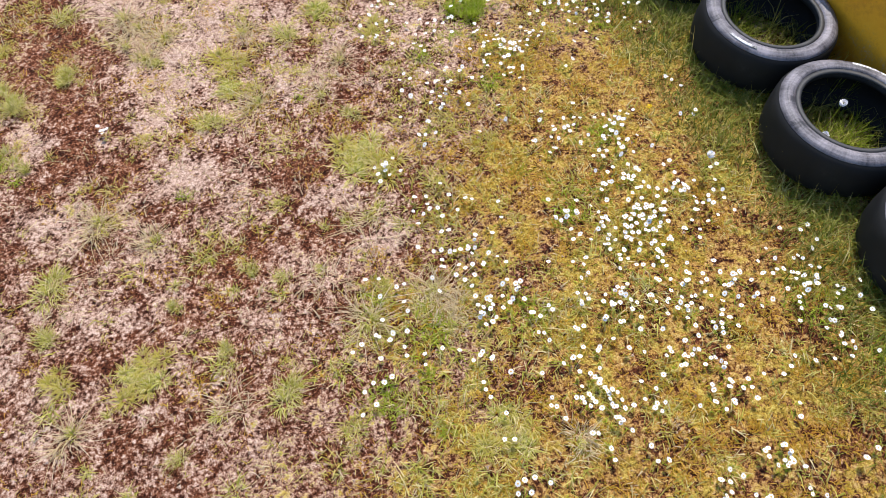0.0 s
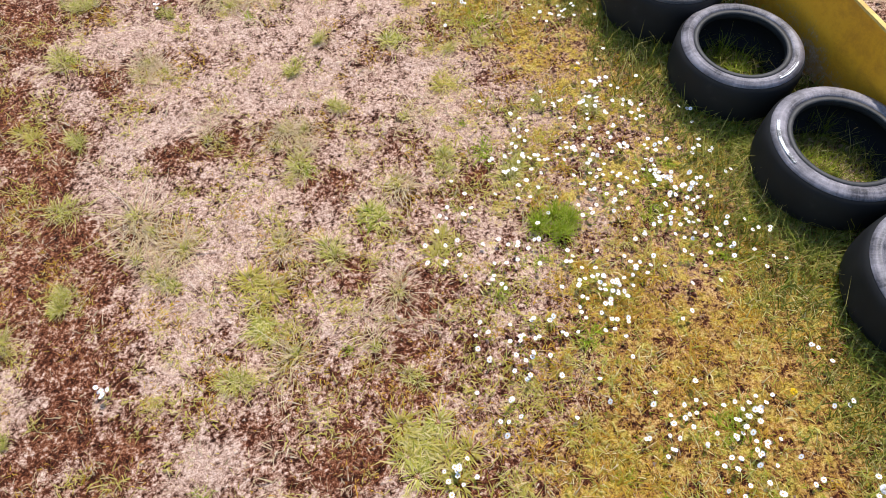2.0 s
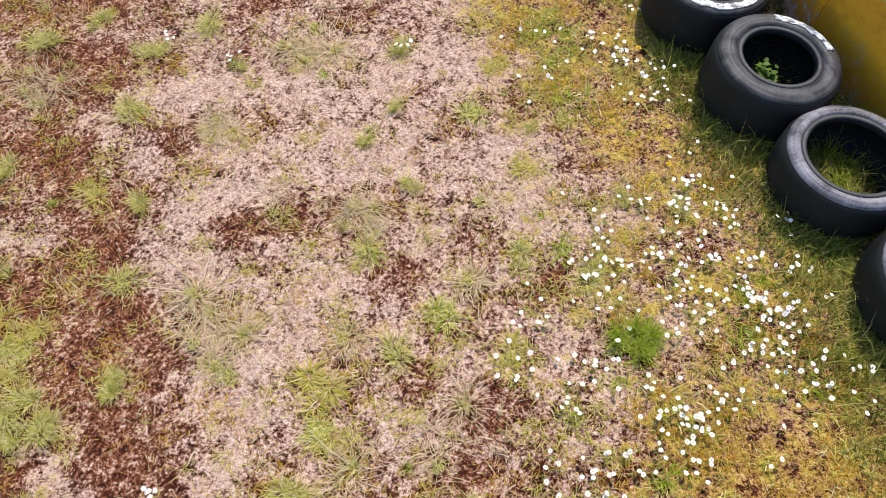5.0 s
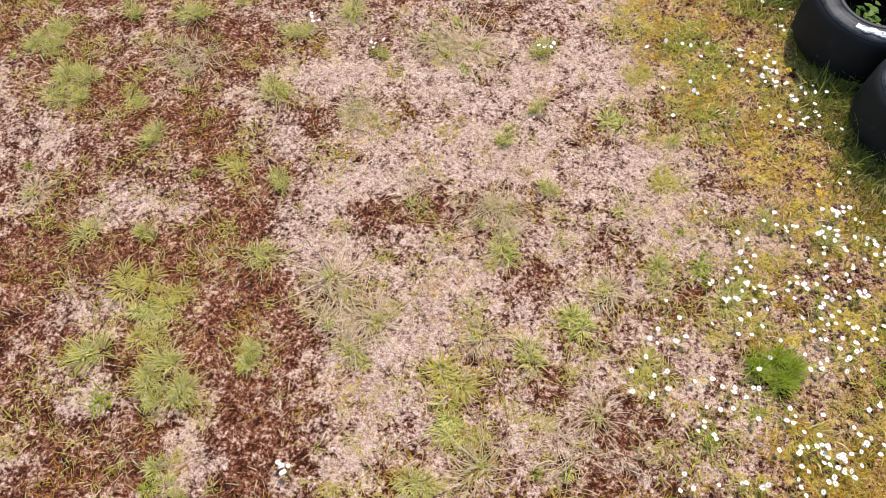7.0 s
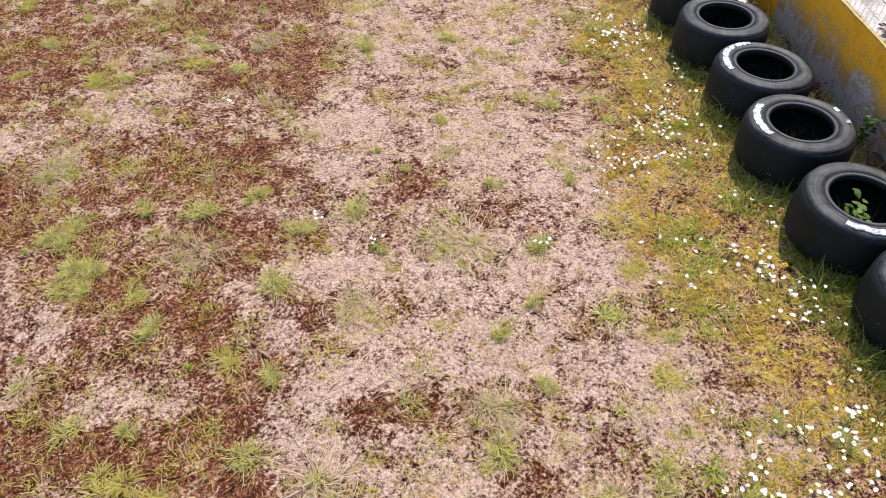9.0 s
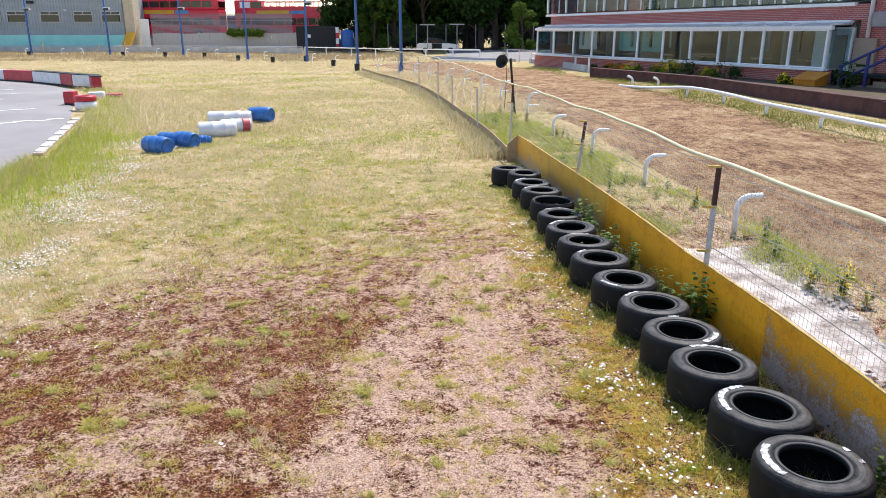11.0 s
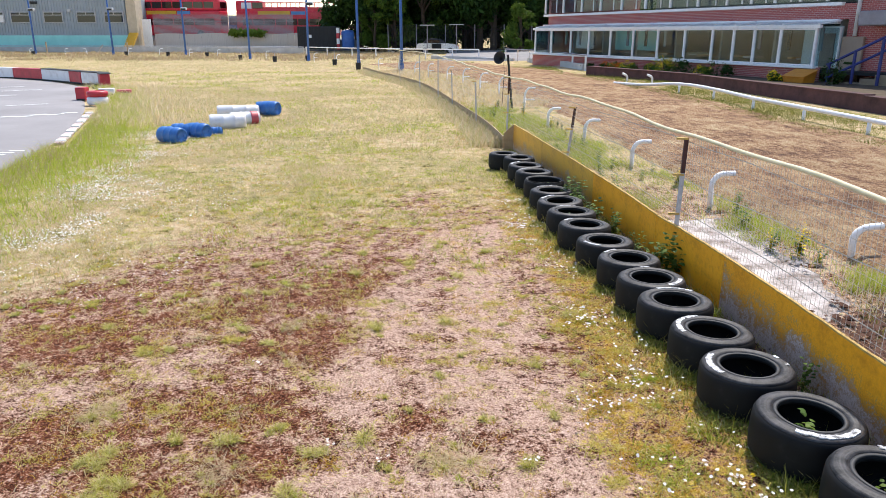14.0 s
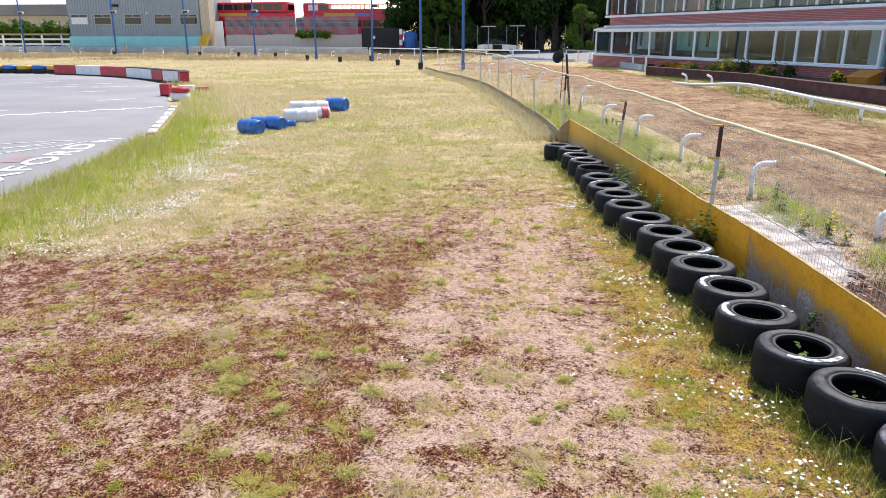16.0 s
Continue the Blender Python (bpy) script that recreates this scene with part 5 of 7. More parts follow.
# plants growing in and between the tyres
def leafy_mesh(name, n, h, leaf, mat, seed):
    """A weed: a few upright stems set with pointed leaves."""
    rnd = random.Random(seed)
    v, f = [], []
    for s in range(n):
        a, l = rnd.random() * 6.28, rnd.uniform(0.1, 0.35)
        hh = h * rnd.uniform(0.6, 1.1)
        for k in range(9):
            t = (k + 1) / 9
            c = Vector((math.cos(a) * l * t * hh, math.sin(a) * l * t * hh, hh * t))
            b = rnd.random() * 6.28
            d = Vector((math.cos(b), math.sin(b), rnd.uniform(-0.1, 0.6))).normalized()
            side = d.cross(Vector((0, 0, 1))).normalized() * leaf * 0.2
            q = leaf * rnd.uniform(0.6, 1.2) * (1.15 - 0.6 * t)
            o = len(v)
            v += [c]
            for u, k2 in ((0.2, 0.75), (0.45, 1.1), (0.75, 0.7)):
                m = c + d * q * u + Vector((0, 0, q * (0.10 * u - 0.30 * u * u)))
                v += [m + side * k2, m - side * k2 + Vector((0, 0, 0.004))]
            v += [c + d * q - Vector((0, 0, q * 0.22))]
            f += [(o, o + 1, o + 2), (o + 1, o + 3, o + 4), (o + 1, o + 4, o + 2), (o + 3, o + 5, o + 6), (o + 3, o + 6, o + 4), (o + 5, o + 7, o + 6)]
        o = len(v)
        tip = Vector((math.cos(a) * l * hh, math.sin(a) * l * hh, hh))
        v += [Vector((-0.002, 0, 0)), Vector((0.002, 0, 0)), tip]
        f += [(o, o + 1, o + 2)]
    return mesh_np(name, [tuple(p) for p in v], f, mat)


long_grass = [tuft_mesh("long_tuft_a", GRASS_LUSH, 130, 0.2, 0.30, 0.25, 0.0035), tuft_mesh("long_tuft_b", GRASS_LUSH, 110, 0.22, 0.27, 0.3, 0.0035)]
foot_grass = [tuft_mesh("foot_tuft_a", GRASS_DEEP, 170, 0.2, 0.13, 0.4, 0.003), tuft_mesh("foot_tuft_b", GRASS_DEEP, 150, 0.22, 0.15, 0.35, 0.003)]
weeds = [leafy_mesh("weed_a", 5, 0.34, 0.09, WEED, 1), leafy_mesh("weed_b", 4, 0.42, 0.11, WEED, 2), leafy_mesh("weed_c", 7, 0.26, 0.07, LEAF_LIGHT, 3)]
rnd = random.Random(11)
for i, (x, y) in enumerate(TYRES):
    for k in range(1 if i > 4 else 2):
        e = thing("grass_clump", pose(x + rnd.uniform(-0.05, 0.05), y + rnd.uniform(-0.05, 0.05), lv(x, y), 0, 0, rnd.random() * 360),
                  "lush green grass growing inside a tyre", "grass clump", "grass inside the tyres")
        s = 0.66 if i > 4 else 0.9
        piece("leaf_sheaf", long_grass[(i + k) % 2], Matrix.Diagonal((s, s, s * (0.95 if i > 4 else 0.72), 1)), e)
for i in range(len(TYRES) - 2):
    (x0, y0), (x1, y1) = TYRES[i], TYRES[i + 1]
    bx = float(np.interp((y0 + y1) / 2, [b[1] for b in BOARD], [b[0] for b in BOARD]))
    x, y = (x0 + x1) / 2 * 0.3 + bx * 0.7 - 0.02, (y0 + y1) / 2
    e = thing("grass_clump", pose(x, y, lv(x, y), 0, 0, rnd.random() * 360), "tall green grass between the tyres and the barrier", "grass clump", "grass behind the tyres")
    piece("leaf_sheaf", long_grass[i % 2], Matrix.Diagonal((0.6, 0.6, rnd.uniform(0.7, 1.15), 1)), e)
    x, y = (x0 + x1) / 2 - 0.25, (y0 + y1) / 2
    e = thing("grass_clump", pose(x, y, lv(x, y), 0, 0, rnd.random() * 360), "dark grass at the foot of the tyres", "grass clump", "grass in front of the tyres")
    piece("leaf_sheaf", foot_grass[i % 2], Matrix.Diagonal((1.0, 1.1, rnd.uniform(0.5, 1.0), 1)), e)
for k, (x, y, s) in enumerate([(1.72, 7.75, 1.25), (1.62, 7.95, 1.0), (1.46, 9.1, 1.0), (1.36, 9.55, 1.0), (1.25, 10.2, 1.1), (1.18, 10.55, 1.3), (1.28, 10.75, 1.1), (1.65, 4.68, 0.75),
                                (1.79, 4.14, 0.8), (1.6, 8.4, 0.8), (1.02, 9.4, 0.7), (0.95, 11.3, 0.8), (2.0, 5.45, 0.7)]):
    e = thing("leafy_weed", pose(x, y, lv(x, y), 0, 0, k * 47), "leafy green willowherb weed beside the barrier", "weed", "leafy weeds")
    piece("stem_and_leaf", weeds[k % 3], Matrix.Diagonal((s, s, s, 1)), e)
    if s > 0.95:
        piece("stem_and_leaf", weeds[(k + 1) % 3], pose(0.06, -0.05, 0, 0, 0, 100) @ Matrix.Diagonal((s, s, s, 1)), e)



def dandelion(x, y, h, gone):
    """A dandelion: a hollow stalk with a yellow head, or with a white ball of seeds."""
    e = thing("dandelion", pose(x, y, float(ground_z(x, y)), 0, 0, x * 900), "dandelion gone to a white seed ball beside the tyres" if gone else "yellow dandelion in flower in the moss", "dandelion", "dandelions")
    part("stalk", tube(bmesh.new(), [(0, 0, -0.01), (0.006, 0, h * 0.6), (0.0, 0.004, h)], 0.0016, 5), GRASS_LUSH, e)
    rs = random.Random(int(x * 1000))
    v, f = [], []
    for k in range(150 if gone else 60):
        d = Vector((rs.gauss(0, 1), rs.gauss(0, 1), rs.gauss(0, 1) if gone else abs(rs.gauss(0, 0.35)) + 0.1)).normalized()
        side = d.cross(Vector((0.3, 0.5, 0.8))).normalized() * (0.0012 if gone else 0.0016)
        r = (0.017 if gone else 0.014) * rs.uniform(0.85, 1.05)
        o = len(v)
        base = Vector((0, 0.004, h))
        v += [base + d * r * 0.3 - side * 0.4, base + d * r + side * 2, base + d * r - side * 2]
        f.append((o, o + 1, o + 2))
    piece("seed_head" if gone else "flower_head", mesh_np("dandelion_head", [tuple(p) for p in v], f, PETAL if gone else YELLOW_FLOWER), Matrix(), e)


for x, y, h, gone in ((1.66, 1.66, 0.13, True), (2.26, 1.72, 0.24, True), (2.13, 1.60, 0.2, True), (1.29, 4.45, 0.05, False), (1.56, 2.05, 0.05, False), (1.24, 3.72, 0.06, False), (1.15, 5.1, 0.05, False)):
    dandelion(x, y, h, gone)

# ---- yellow boards ----
def board_panel(a, b, h0, h1, mat, label, name="barrier_board", thick=0.018, edge=EDGE, lean=0.0, corner=0.0):
    """One painted board on edge from a to b in plan, its top height running from h0 to h1."""
    a, b = Vector(a), Vector(b)
    d = b - a
    L = d.length - 0.006
    e = thing(name, pose(a.x, a.y, lv(a.x, a.y), lean, 0, math.degrees(math.atan2(d.y, d.x))), label, "barrier board", "barrier boards")
    drop = lv(b.x, b.y) - lv(a.x, a.y)
    rnd = random.Random(int(a.y * 10))
    for part_name, z_lo, z_hi, t, m in (("panel", -0.03, 0.0, thick, mat), ("top_edge", -0.012, 0.002, thick + 0.004, edge)):
        bm = bmesh.new()
        n = 26
        rows = []
        for i in range(n + 1):
            s = i / n
            top = h0 + (h1 - h0) * s + drop * s + (rnd.uniform(-0.003, 0.003) if 0 < i < n else 0) - corner * max(0.0, 1 - s * L / 0.2) ** 2
            bow = -0.012 * math.sin(math.pi * s)
            lo = (-0.03 + drop * s) if part_name == "panel" else top - 0.012
            hi = top - 0.012 if part_name == "panel" else top
            rows.append([bm.verts.new((L * s, yy, zz)) for yy, zz in ((bow - t / 2, lo), (bow + t / 2, lo), (bow + t / 2, hi), (bow - t / 2, hi))])
        for p, q in zip(rows, rows[1:]):
            for k in range(4):
                bm.faces.new((p[k], q[k], q[(k + 1) % 4], p[(k + 1) % 4]))
        bm.faces.new(rows[0][::-1])
        bm.faces.new(rows[-1])
        bmesh.ops.recalc_face_normals(bm, faces=bm.faces)
        part(part_name, bm, m, e, "pale splintered top edge" if part_name == "top_edge" else "")
    for s in (0.12, L / 2, L - 0.12):
        bm = tube(bmesh.new(), [(s, -0.045, -0.25), (s, -0.045, min(h0, h1) - 0.08)], 0.022, 8)
        part("stake", bm, BROWN_BOARD, e)
    return e


STYLE = [(YELLOW_WORN, 0.49, 0.49, "yellow painted board, paint peeled to bare wood"), (YELLOW_STAINED, 0.49, 0.40, "yellow painted board with brown stains"),
         (YELLOW_STAINED, 0.44, 0.49, "yellow painted board with brown stains"), (YELLOW_WORN, 0.50, 0.49, "yellow board with purple-grey peeled lower half"),
         (YELLOW, 0.49, 0.48, "bright yellow painted board with a crack"), (YELLOW, 0.485, 0.48, "bright yellow painted board, lightly worn"),
         (YELLOW_FADED, 0.48, 0.485, "faded yellow board with bleached patches"), (YELLOW_FADED, 0.485, 0.50, "faded rusty yellow board with grey patches")]
for (a, b), (mat, h0, h1, words) in zip(zip(BOARD, BOARD[1:]), STYLE):
    board_panel(a, b, h0, h1, mat, words, corner=0.2 if b == BOARD[3] else 0.0)
for a, b in zip(FAR_BOARD, FAR_BOARD[1:]):
    board_panel(a, b, 0.25, 0.25, BROWN_BOARD, "low brown weathered kickboard under the wire fence", edge=BROWN_BOARD)
board_panel((0.78, 15.8), (0.57, 15.75), 0.50, 0.33, BROWN_BOARD, "short brown end board of the barrier", edge=BROWN_BOARD)


# ---- wire fence ----
FENCE = [(b[0] + 0.07, b[1]) for b in BOARD] + [(p[0] + 0.1, p[1]) for p in FAR_BOARD[1:]]


def fence_at(y):
    return float(np.interp(y, [p[1] for p in FENCE], [p[0] for p in FENCE]))


def wire(v, f, a, b, r):
    """A thin three-sided wire from a to b."""
    a, b = Vector(a), Vector(b)
    d = (b - a).normalized()
    s = d.cross(Vector((0.3, 0.2, 0.93)) if abs(d.z) < 0.9 else Vector((1, 0, 0))).normalized()
    u = d.cross(s)
    o = len(v)
    for p in (a, b):
        for k in range(3):
            q = p + (s * math.cos(2.094 * k) + u * math.sin(2.094 * k)) * r
            v.append((q.x, q.y, q.z))
    for k in range(3):
        f.append((o + k, o + (k + 1) % 3, o + 3 + (k + 1) % 3, o + 3 + k))


def wire_line(pts, r):
    """One bent three-sided wire through pts."""
    v, f = [], []
    for i, p in enumerate(pts):
        d = (Vector(pts[min(i + 1, len(pts) - 1)]) - Vector(pts[max(i - 1, 0)])).normalized()
        side = d.cross(Vector((0, 0, 1))).normalized()
        up = side.cross(d)
        for k in range(3):
            q = Vector(p) + (side * math.cos(2.094 * k) + up * math.sin(2.094 * k)) * r
            v.append((q.x, q.y, q.z))
        if i:
            o = 3 * i
            f += [(o - 3 + k, o - 3 + (k + 1) % 3, o + (k + 1) % 3, o + k) for k in range(3)]
    return v, f


def wire_fence():
    e = thing("wire_fence", Matrix(), "rusty fine wire netting fence hung on leaning posts", "wire fence")
    v, f = [], []
    y = 4.4
    while y < 40:
        near = y < 16
        x = fence_at(y)
        z = lv(x, y)
        wob = 0.02 * math.sin(y * 3.1)
        wire(v, f, (x, y, z + 0.30), (x + 0.02 + wob, y + 0.02 * math.sin(y * 5.3), 1.385 if near else z + 1.40), 0.0017 if y < 7.9 else 0.0009)
        y += 0.05 if near else 0.16
    net = new("netting", mesh_np("netting", v, f, WIRE))
    net.parent = e
    for k in range(16):
        h = 0.36 + 0.068 * k
        thick = k in (4, 9, 14)
        pts = []
        for y in np.arange(4.4, 40.1, 0.4):
            y = float(y)
            sag = 0.016 * math.sin(y * 1.1 + 1.7 * k) + 0.008 * math.sin(y * 3.7 + k)
            pts.append((fence_at(y) + 0.012, y, lv(0, y) + h + sag))
        strand = new("strand", mesh_np("strand", *wire_line(pts, 0.0046 if thick else 0.0022), WIRE))
        strand.parent = e


wire_fence()


def fence_post(x, y, h, lean_x, lean_y, rusty=True):
    e = thing("fence_post", pose(x, y, lv(x, y), lean_y, lean_x, 0), "white metal angle fence post with rusty top" if rusty else "dull white metal fence post", "fence post", "fence posts")
    top = h * 0.74 if rusty else h

    def angle(z0, z1):
        bm = bmesh.new()
        box(bm, (0, 0, (z0 + z1) / 2), (0.036, 0.006, z1 - z0))
        box(bm, (-0.015, 0.018, (z0 + z1) / 2), (0.006, 0.03, z1 - z0))
        return bm
    part("shaft", angle(-0.1, top), GALV, e)
    if rusty:
        part("rusty_top", angle(top, h), RUST, e, "dark rusty upper part")
    for z in (h - 0.01, h - 0.36, h - 0.75) if rusty else (h - 0.01,):
        part("bracket", boxed((-0.045, 0, z), (0.11, 0.028, 0.02), 0.004), EDGE, e, "short pale timber bracket")


fence_post(1.85, 8.0, 1.33, 1.0, 0.5)
fence_post(1.365, 12.42, 1.28, 3.0, 17.0)
fence_post(0.68, 16.62, 1.40, 1.0, 2.0)
fence_post(0.08, 19.6, 1.12, -2.0, 0.0, False)
fence_post(-0.6, 24.05, 1.15, -2.0, 0.0, False)
fence_post(-1.15, 26.6, 1.42, 0.0, 0.0, False)
fence_post(-2.03, 30.7, 1.44, -1.0, 0.0, False)
fence_post(-3.3, 36.0, 1.3, -1.0, 0.0, False)


def hose_rail():
    bm = bmesh.new()
    pts = []
    for y in np.arange(5.05, 47.5, 0.35):
        x = fence_at(float(y)) + 0.01 + 0.015 * math.sin(y * 0.9)
        z = 1.392 + 0.012 * math.sin(y * 1.35) + 0.009 * math.sin(y * 3.3 + 1) + 0.03 * float(step(9, 12, y)) + 0.09 * float(step(18, 30, y))
        pts.append((x, float(y), z))
    tube(bm, pts, 0.018, 10, False)
    e = thing("top_rail", Matrix(), "wavy cream plastic pipe over the wire fence top", "pipe rail")
    part("pipe", bm, CREAM, e, smooth=True)
    # dark plug just inside the mouth paints the shade of the hollow bore
    inner = tube(bmesh.new(), [(pts[0][0], pts[0][1] + 0.004, pts[0][2]), (pts[1][0], pts[1][1], pts[1][2])], 0.0145, 10, True)
    part("bore_shade", inner, DARK, e, "near-black plug painting the shade in the pipe's mouth")


hose_rail()


rnd = random.Random(21)
ragwort = leafy_mesh("ragwort_flowers", 9, 0.33, 0.05, YELLOW_FLOWER, 6)
for k in range(46):
    y = rnd.uniform(5.5, 24)
    x = fence_at(y) + rnd.uniform(0.25, 1.7)
    if y < 10 and x < 3.05:
        continue
    e = thing("leafy_weed", pose(x, y, lv(x, y), 0, 0, rnd.random() * 360), "straggling leafy weed behind the wire fence", "weed", "weeds behind the fence")
    s = rnd.uniform(0.5, 1.15)
    piece("stem_and_leaf", weeds[k % 3], Matrix.Diagonal((s, s, s, 1)), e)
    if k % 4 == 0:
        piece("blossom", ragwort, Matrix.Diagonal((s, s, s, 1)), e)["label"] = "yellow ragwort flowers"


# rubble and broken slates along the edge of the concrete
def stones(n, spots, r0, r1, mat, name, label):
    rs = np.random.RandomState(len(spots) + n)
    V, Fc = [], []
    oct_v = np.array([(1, 0, 0), (0, 1, 0), (-1, 0, 0), (0, -1, 0), (0.2, 0.1, 0.8), (0, 0, -0.8)])
    oct_f = np.array([(0, 1, 4), (1, 2, 4), (2, 3, 4), (3, 0, 4), (1, 0, 5), (2, 1, 5), (3, 2, 5), (0, 3, 5)])
    for i in range(n):
        cx, cy, sx, sy = spots[i % len(spots)]
        x, y = cx + rs.randn() * sx, cy + rs.randn() * sy
        r = r0 + (r1 - r0) * rs.rand() ** 2
        a = rs.rand() * 6.28
        c, s_ = math.cos(a), math.sin(a)
        p = oct_v * np.array([r * rs.uniform(0.7, 1.6), r, r * rs.uniform(0.25, 0.7)]) * rs.uniform(0.75, 1.2, (6, 1))
        p = np.stack([p[:, 0] * c - p[:, 1] * s_, p[:, 0] * s_ + p[:, 1] * c, p[:, 2]], -1) + np.array([x, y, lv(x, y) + 0.035])
        Fc.append(oct_f + 6 * i)
        V.append(p)
    tagged(new(name, mesh_np(name, np.concatenate(V), np.concatenate(Fc), mat)), label, "rubble", kind="stuff")


stones(420, [(3.10, 8.5, 0.08, 0.22), (3.05, 9.0, 0.07, 0.2), (3.12, 8.1, 0.07, 0.12), (2.95, 9.6, 0.08, 0.2)], 0.005, 0.028, CONCRETE, "rubble", "heap of broken grey slates and rubble")
stones(160, [(2.4, 6.5, 0.3, 0.08), (3.1, 7.2, 0.06, 0.2), (2.2, 9.9, 0.25, 0.06), (2.5, 8.0, 0.3, 0.6)], 0.004, 0.016, BROKEN, "rubble", "small broken crumbs of grey concrete")
stones(3000, [(2.75, 5.85, 0.3, 0.3), (2.6, 5.1, 0.22, 0.45), (3.2, 5.4, 0.35, 0.5), (3.3, 6.3, 0.25, 0.3)], 0.015, 0.05, worn("dark_mulch", (0.16, 0.075, 0.045), (0.05, 0.022, 0.014), 0.95, 20), "mulch", "dark brown bark and soil crumbs behind the barrier")


# ---- hooked rail brackets ----
def hook(x, y, h, arm, yaw=0.0):
    e = thing("rail_bracket", pose(x, y, lv(x, y), 0, random.Random(int(y * 7)).uniform(-4, 4), yaw), "white tubular hooked bracket standing in weeds", "rail bracket", "rail brackets")
    r = 0.036 if h < 0.6 else 0.032
    pts = [(0, 0, -0.1), (0, 0, h * 0.62)]
    for k in range(7):
        a = radians(90 * k / 6)
        pts.append((0.16 * (1 - math.cos(a)), 0, h * 0.62 + (h * 0.38) * math.sin(a)))
    pts.append((0.31, 0, h * 1.0))
    part("tube", tube(bmesh.new(), pts, r, 10), WHITE, e, smooth=True)
    if arm:
        part("arm", tube(bmesh.new(), [(0, 0, h * 0.52), (0.3, 0, h * 0.52)], 0.024, 8), WHITE, e, smooth=True)


for i, (x, y) in enumerate(HOOKS):
    d = Vector(HOOKS[min(i + 1, len(HOOKS) - 1)]) - Vector(HOOKS[max(i - 1, 0)])
    yaw = math.degrees(math.atan2(d.y, d.x)) - 90
    hook(x, y, 0.34 if i == 0 else 0.47 if i < 5 else 0.70, i >= 5, yaw * 0.45)


def marker(x, y):
    e = thing("marker_post", pose(x, y, lv(x, y)), "black rubber bucket with a thin pale rod", "marker post", "marker posts")
    part("bucket", lathe(bmesh.new(), [(0.0, 0.0), (0.15, 0.0), (0.18, 0.44), (0.155, 0.44), (0.13, 0.06), (0.0, 0.06)], 14, False), BLACK, e)
    part("rod", tube(bmesh.new(), [(0, 0, 0.05), (0, 0, 1.1)], 0.022, 6), GALV, e)


for x, y in ((-7.15, 48.8), (-9.7, 54.5), (-13.4, 62.4), (-15.7, 60.6), (-19.5, 63.8), (-24.9, 70.9), (-29.3, 72.4), (-34.1, 73.8), (-44.0, 74.5)):
    marker(x, y)


# ---- outer white rail ----
def outer_rail():
    line = [(6.25, 32.6, 0.07), (6.55, 31.7, 0.09), (7.0, 30.4, 0.14), (7.67, 27.95, 0.33), (8.2, 25.75, 0.31), (8.24, 22.45, 0.31), (8.5, 19.8, 0.31), (8.74, 17.2, 0.31), (8.95, 14.3, 0.31), (9.15, 11.0, 0.31)]
    e = thing("running_rail", Matrix(), "low white running rail on short posts beside the dirt track", "running rail")
    pts = [curve_at([Vector(p) for p in line], k / 60) for k in range(61)]
    part("rail", tube(bmesh.new(), [(p.x, p.y, p.z + lv(p.x, p.y)) for p in pts], 0.058, 10), WHITE, e, smooth=True)
    for x, y, h in line[3:]:
        part("post", tube(bmesh.new(), [(x, y, lv(x, y) - 0.1), (x, y, lv(x, y) + h - 0.03)], 0.045, 8), WHITE, e, smooth=True)


outer_rail()
for x, y in ((7.01, 33.6), (7.81, 32.4)):
    e = thing("rail_stub", pose(x, y, lv(x, y)), "bare white rail bracket without its rail", "rail bracket", "rail brackets")
    part("tube", tube(bmesh.new(), [(0, 0, -0.1), (0, 0, 0.24), (-0.05, 0, 0.32), (-0.22, 0, 0.40)], 0.05, 8), WHITE, e, smooth=True)


# ---- black leaning lamp post by the fence ----
e = thing("horn_post", pose(1.26, 23.6, lv(1.26, 23.6), 0, -6, 0), "leaning black pole with a round black horn head", "loudspeaker post")
part("pole", tube(bmesh.new(), [(0, 0, -0.1), (0, 0, 1.62)], 0.035, 8), BLACK, e)
part("horn", lathe(bmesh.new(), [(0.03, -0.12), (0.06, 0.0), (0.19, 0.14), (0.2, 0.15), (0.17, 0.14), (0.05, 0.02), (0.02, -0.1)], 18), BLACK, e, "round black horn").matrix_basis = pose(-0.2, 0, 1.52, 70, 0, -30)
e = thing("sapling", pose(1.0, 24.6, lv(1.0, 24.6)), "thin green sapling by the fence", "sapling")
part("trunk", tube(bmesh.new(), [(0, 0, 0), (0.05, 0, 1.0), (0.0, 0, 1.9)], [0.015, 0.01, 0.004], 6), BARK, e)
piece("foliage", leafy_mesh("sapling_leaves", 4, 0.55, 0.15, LEAF_LIGHT, 9), pose(0, 0, 1.45), e)


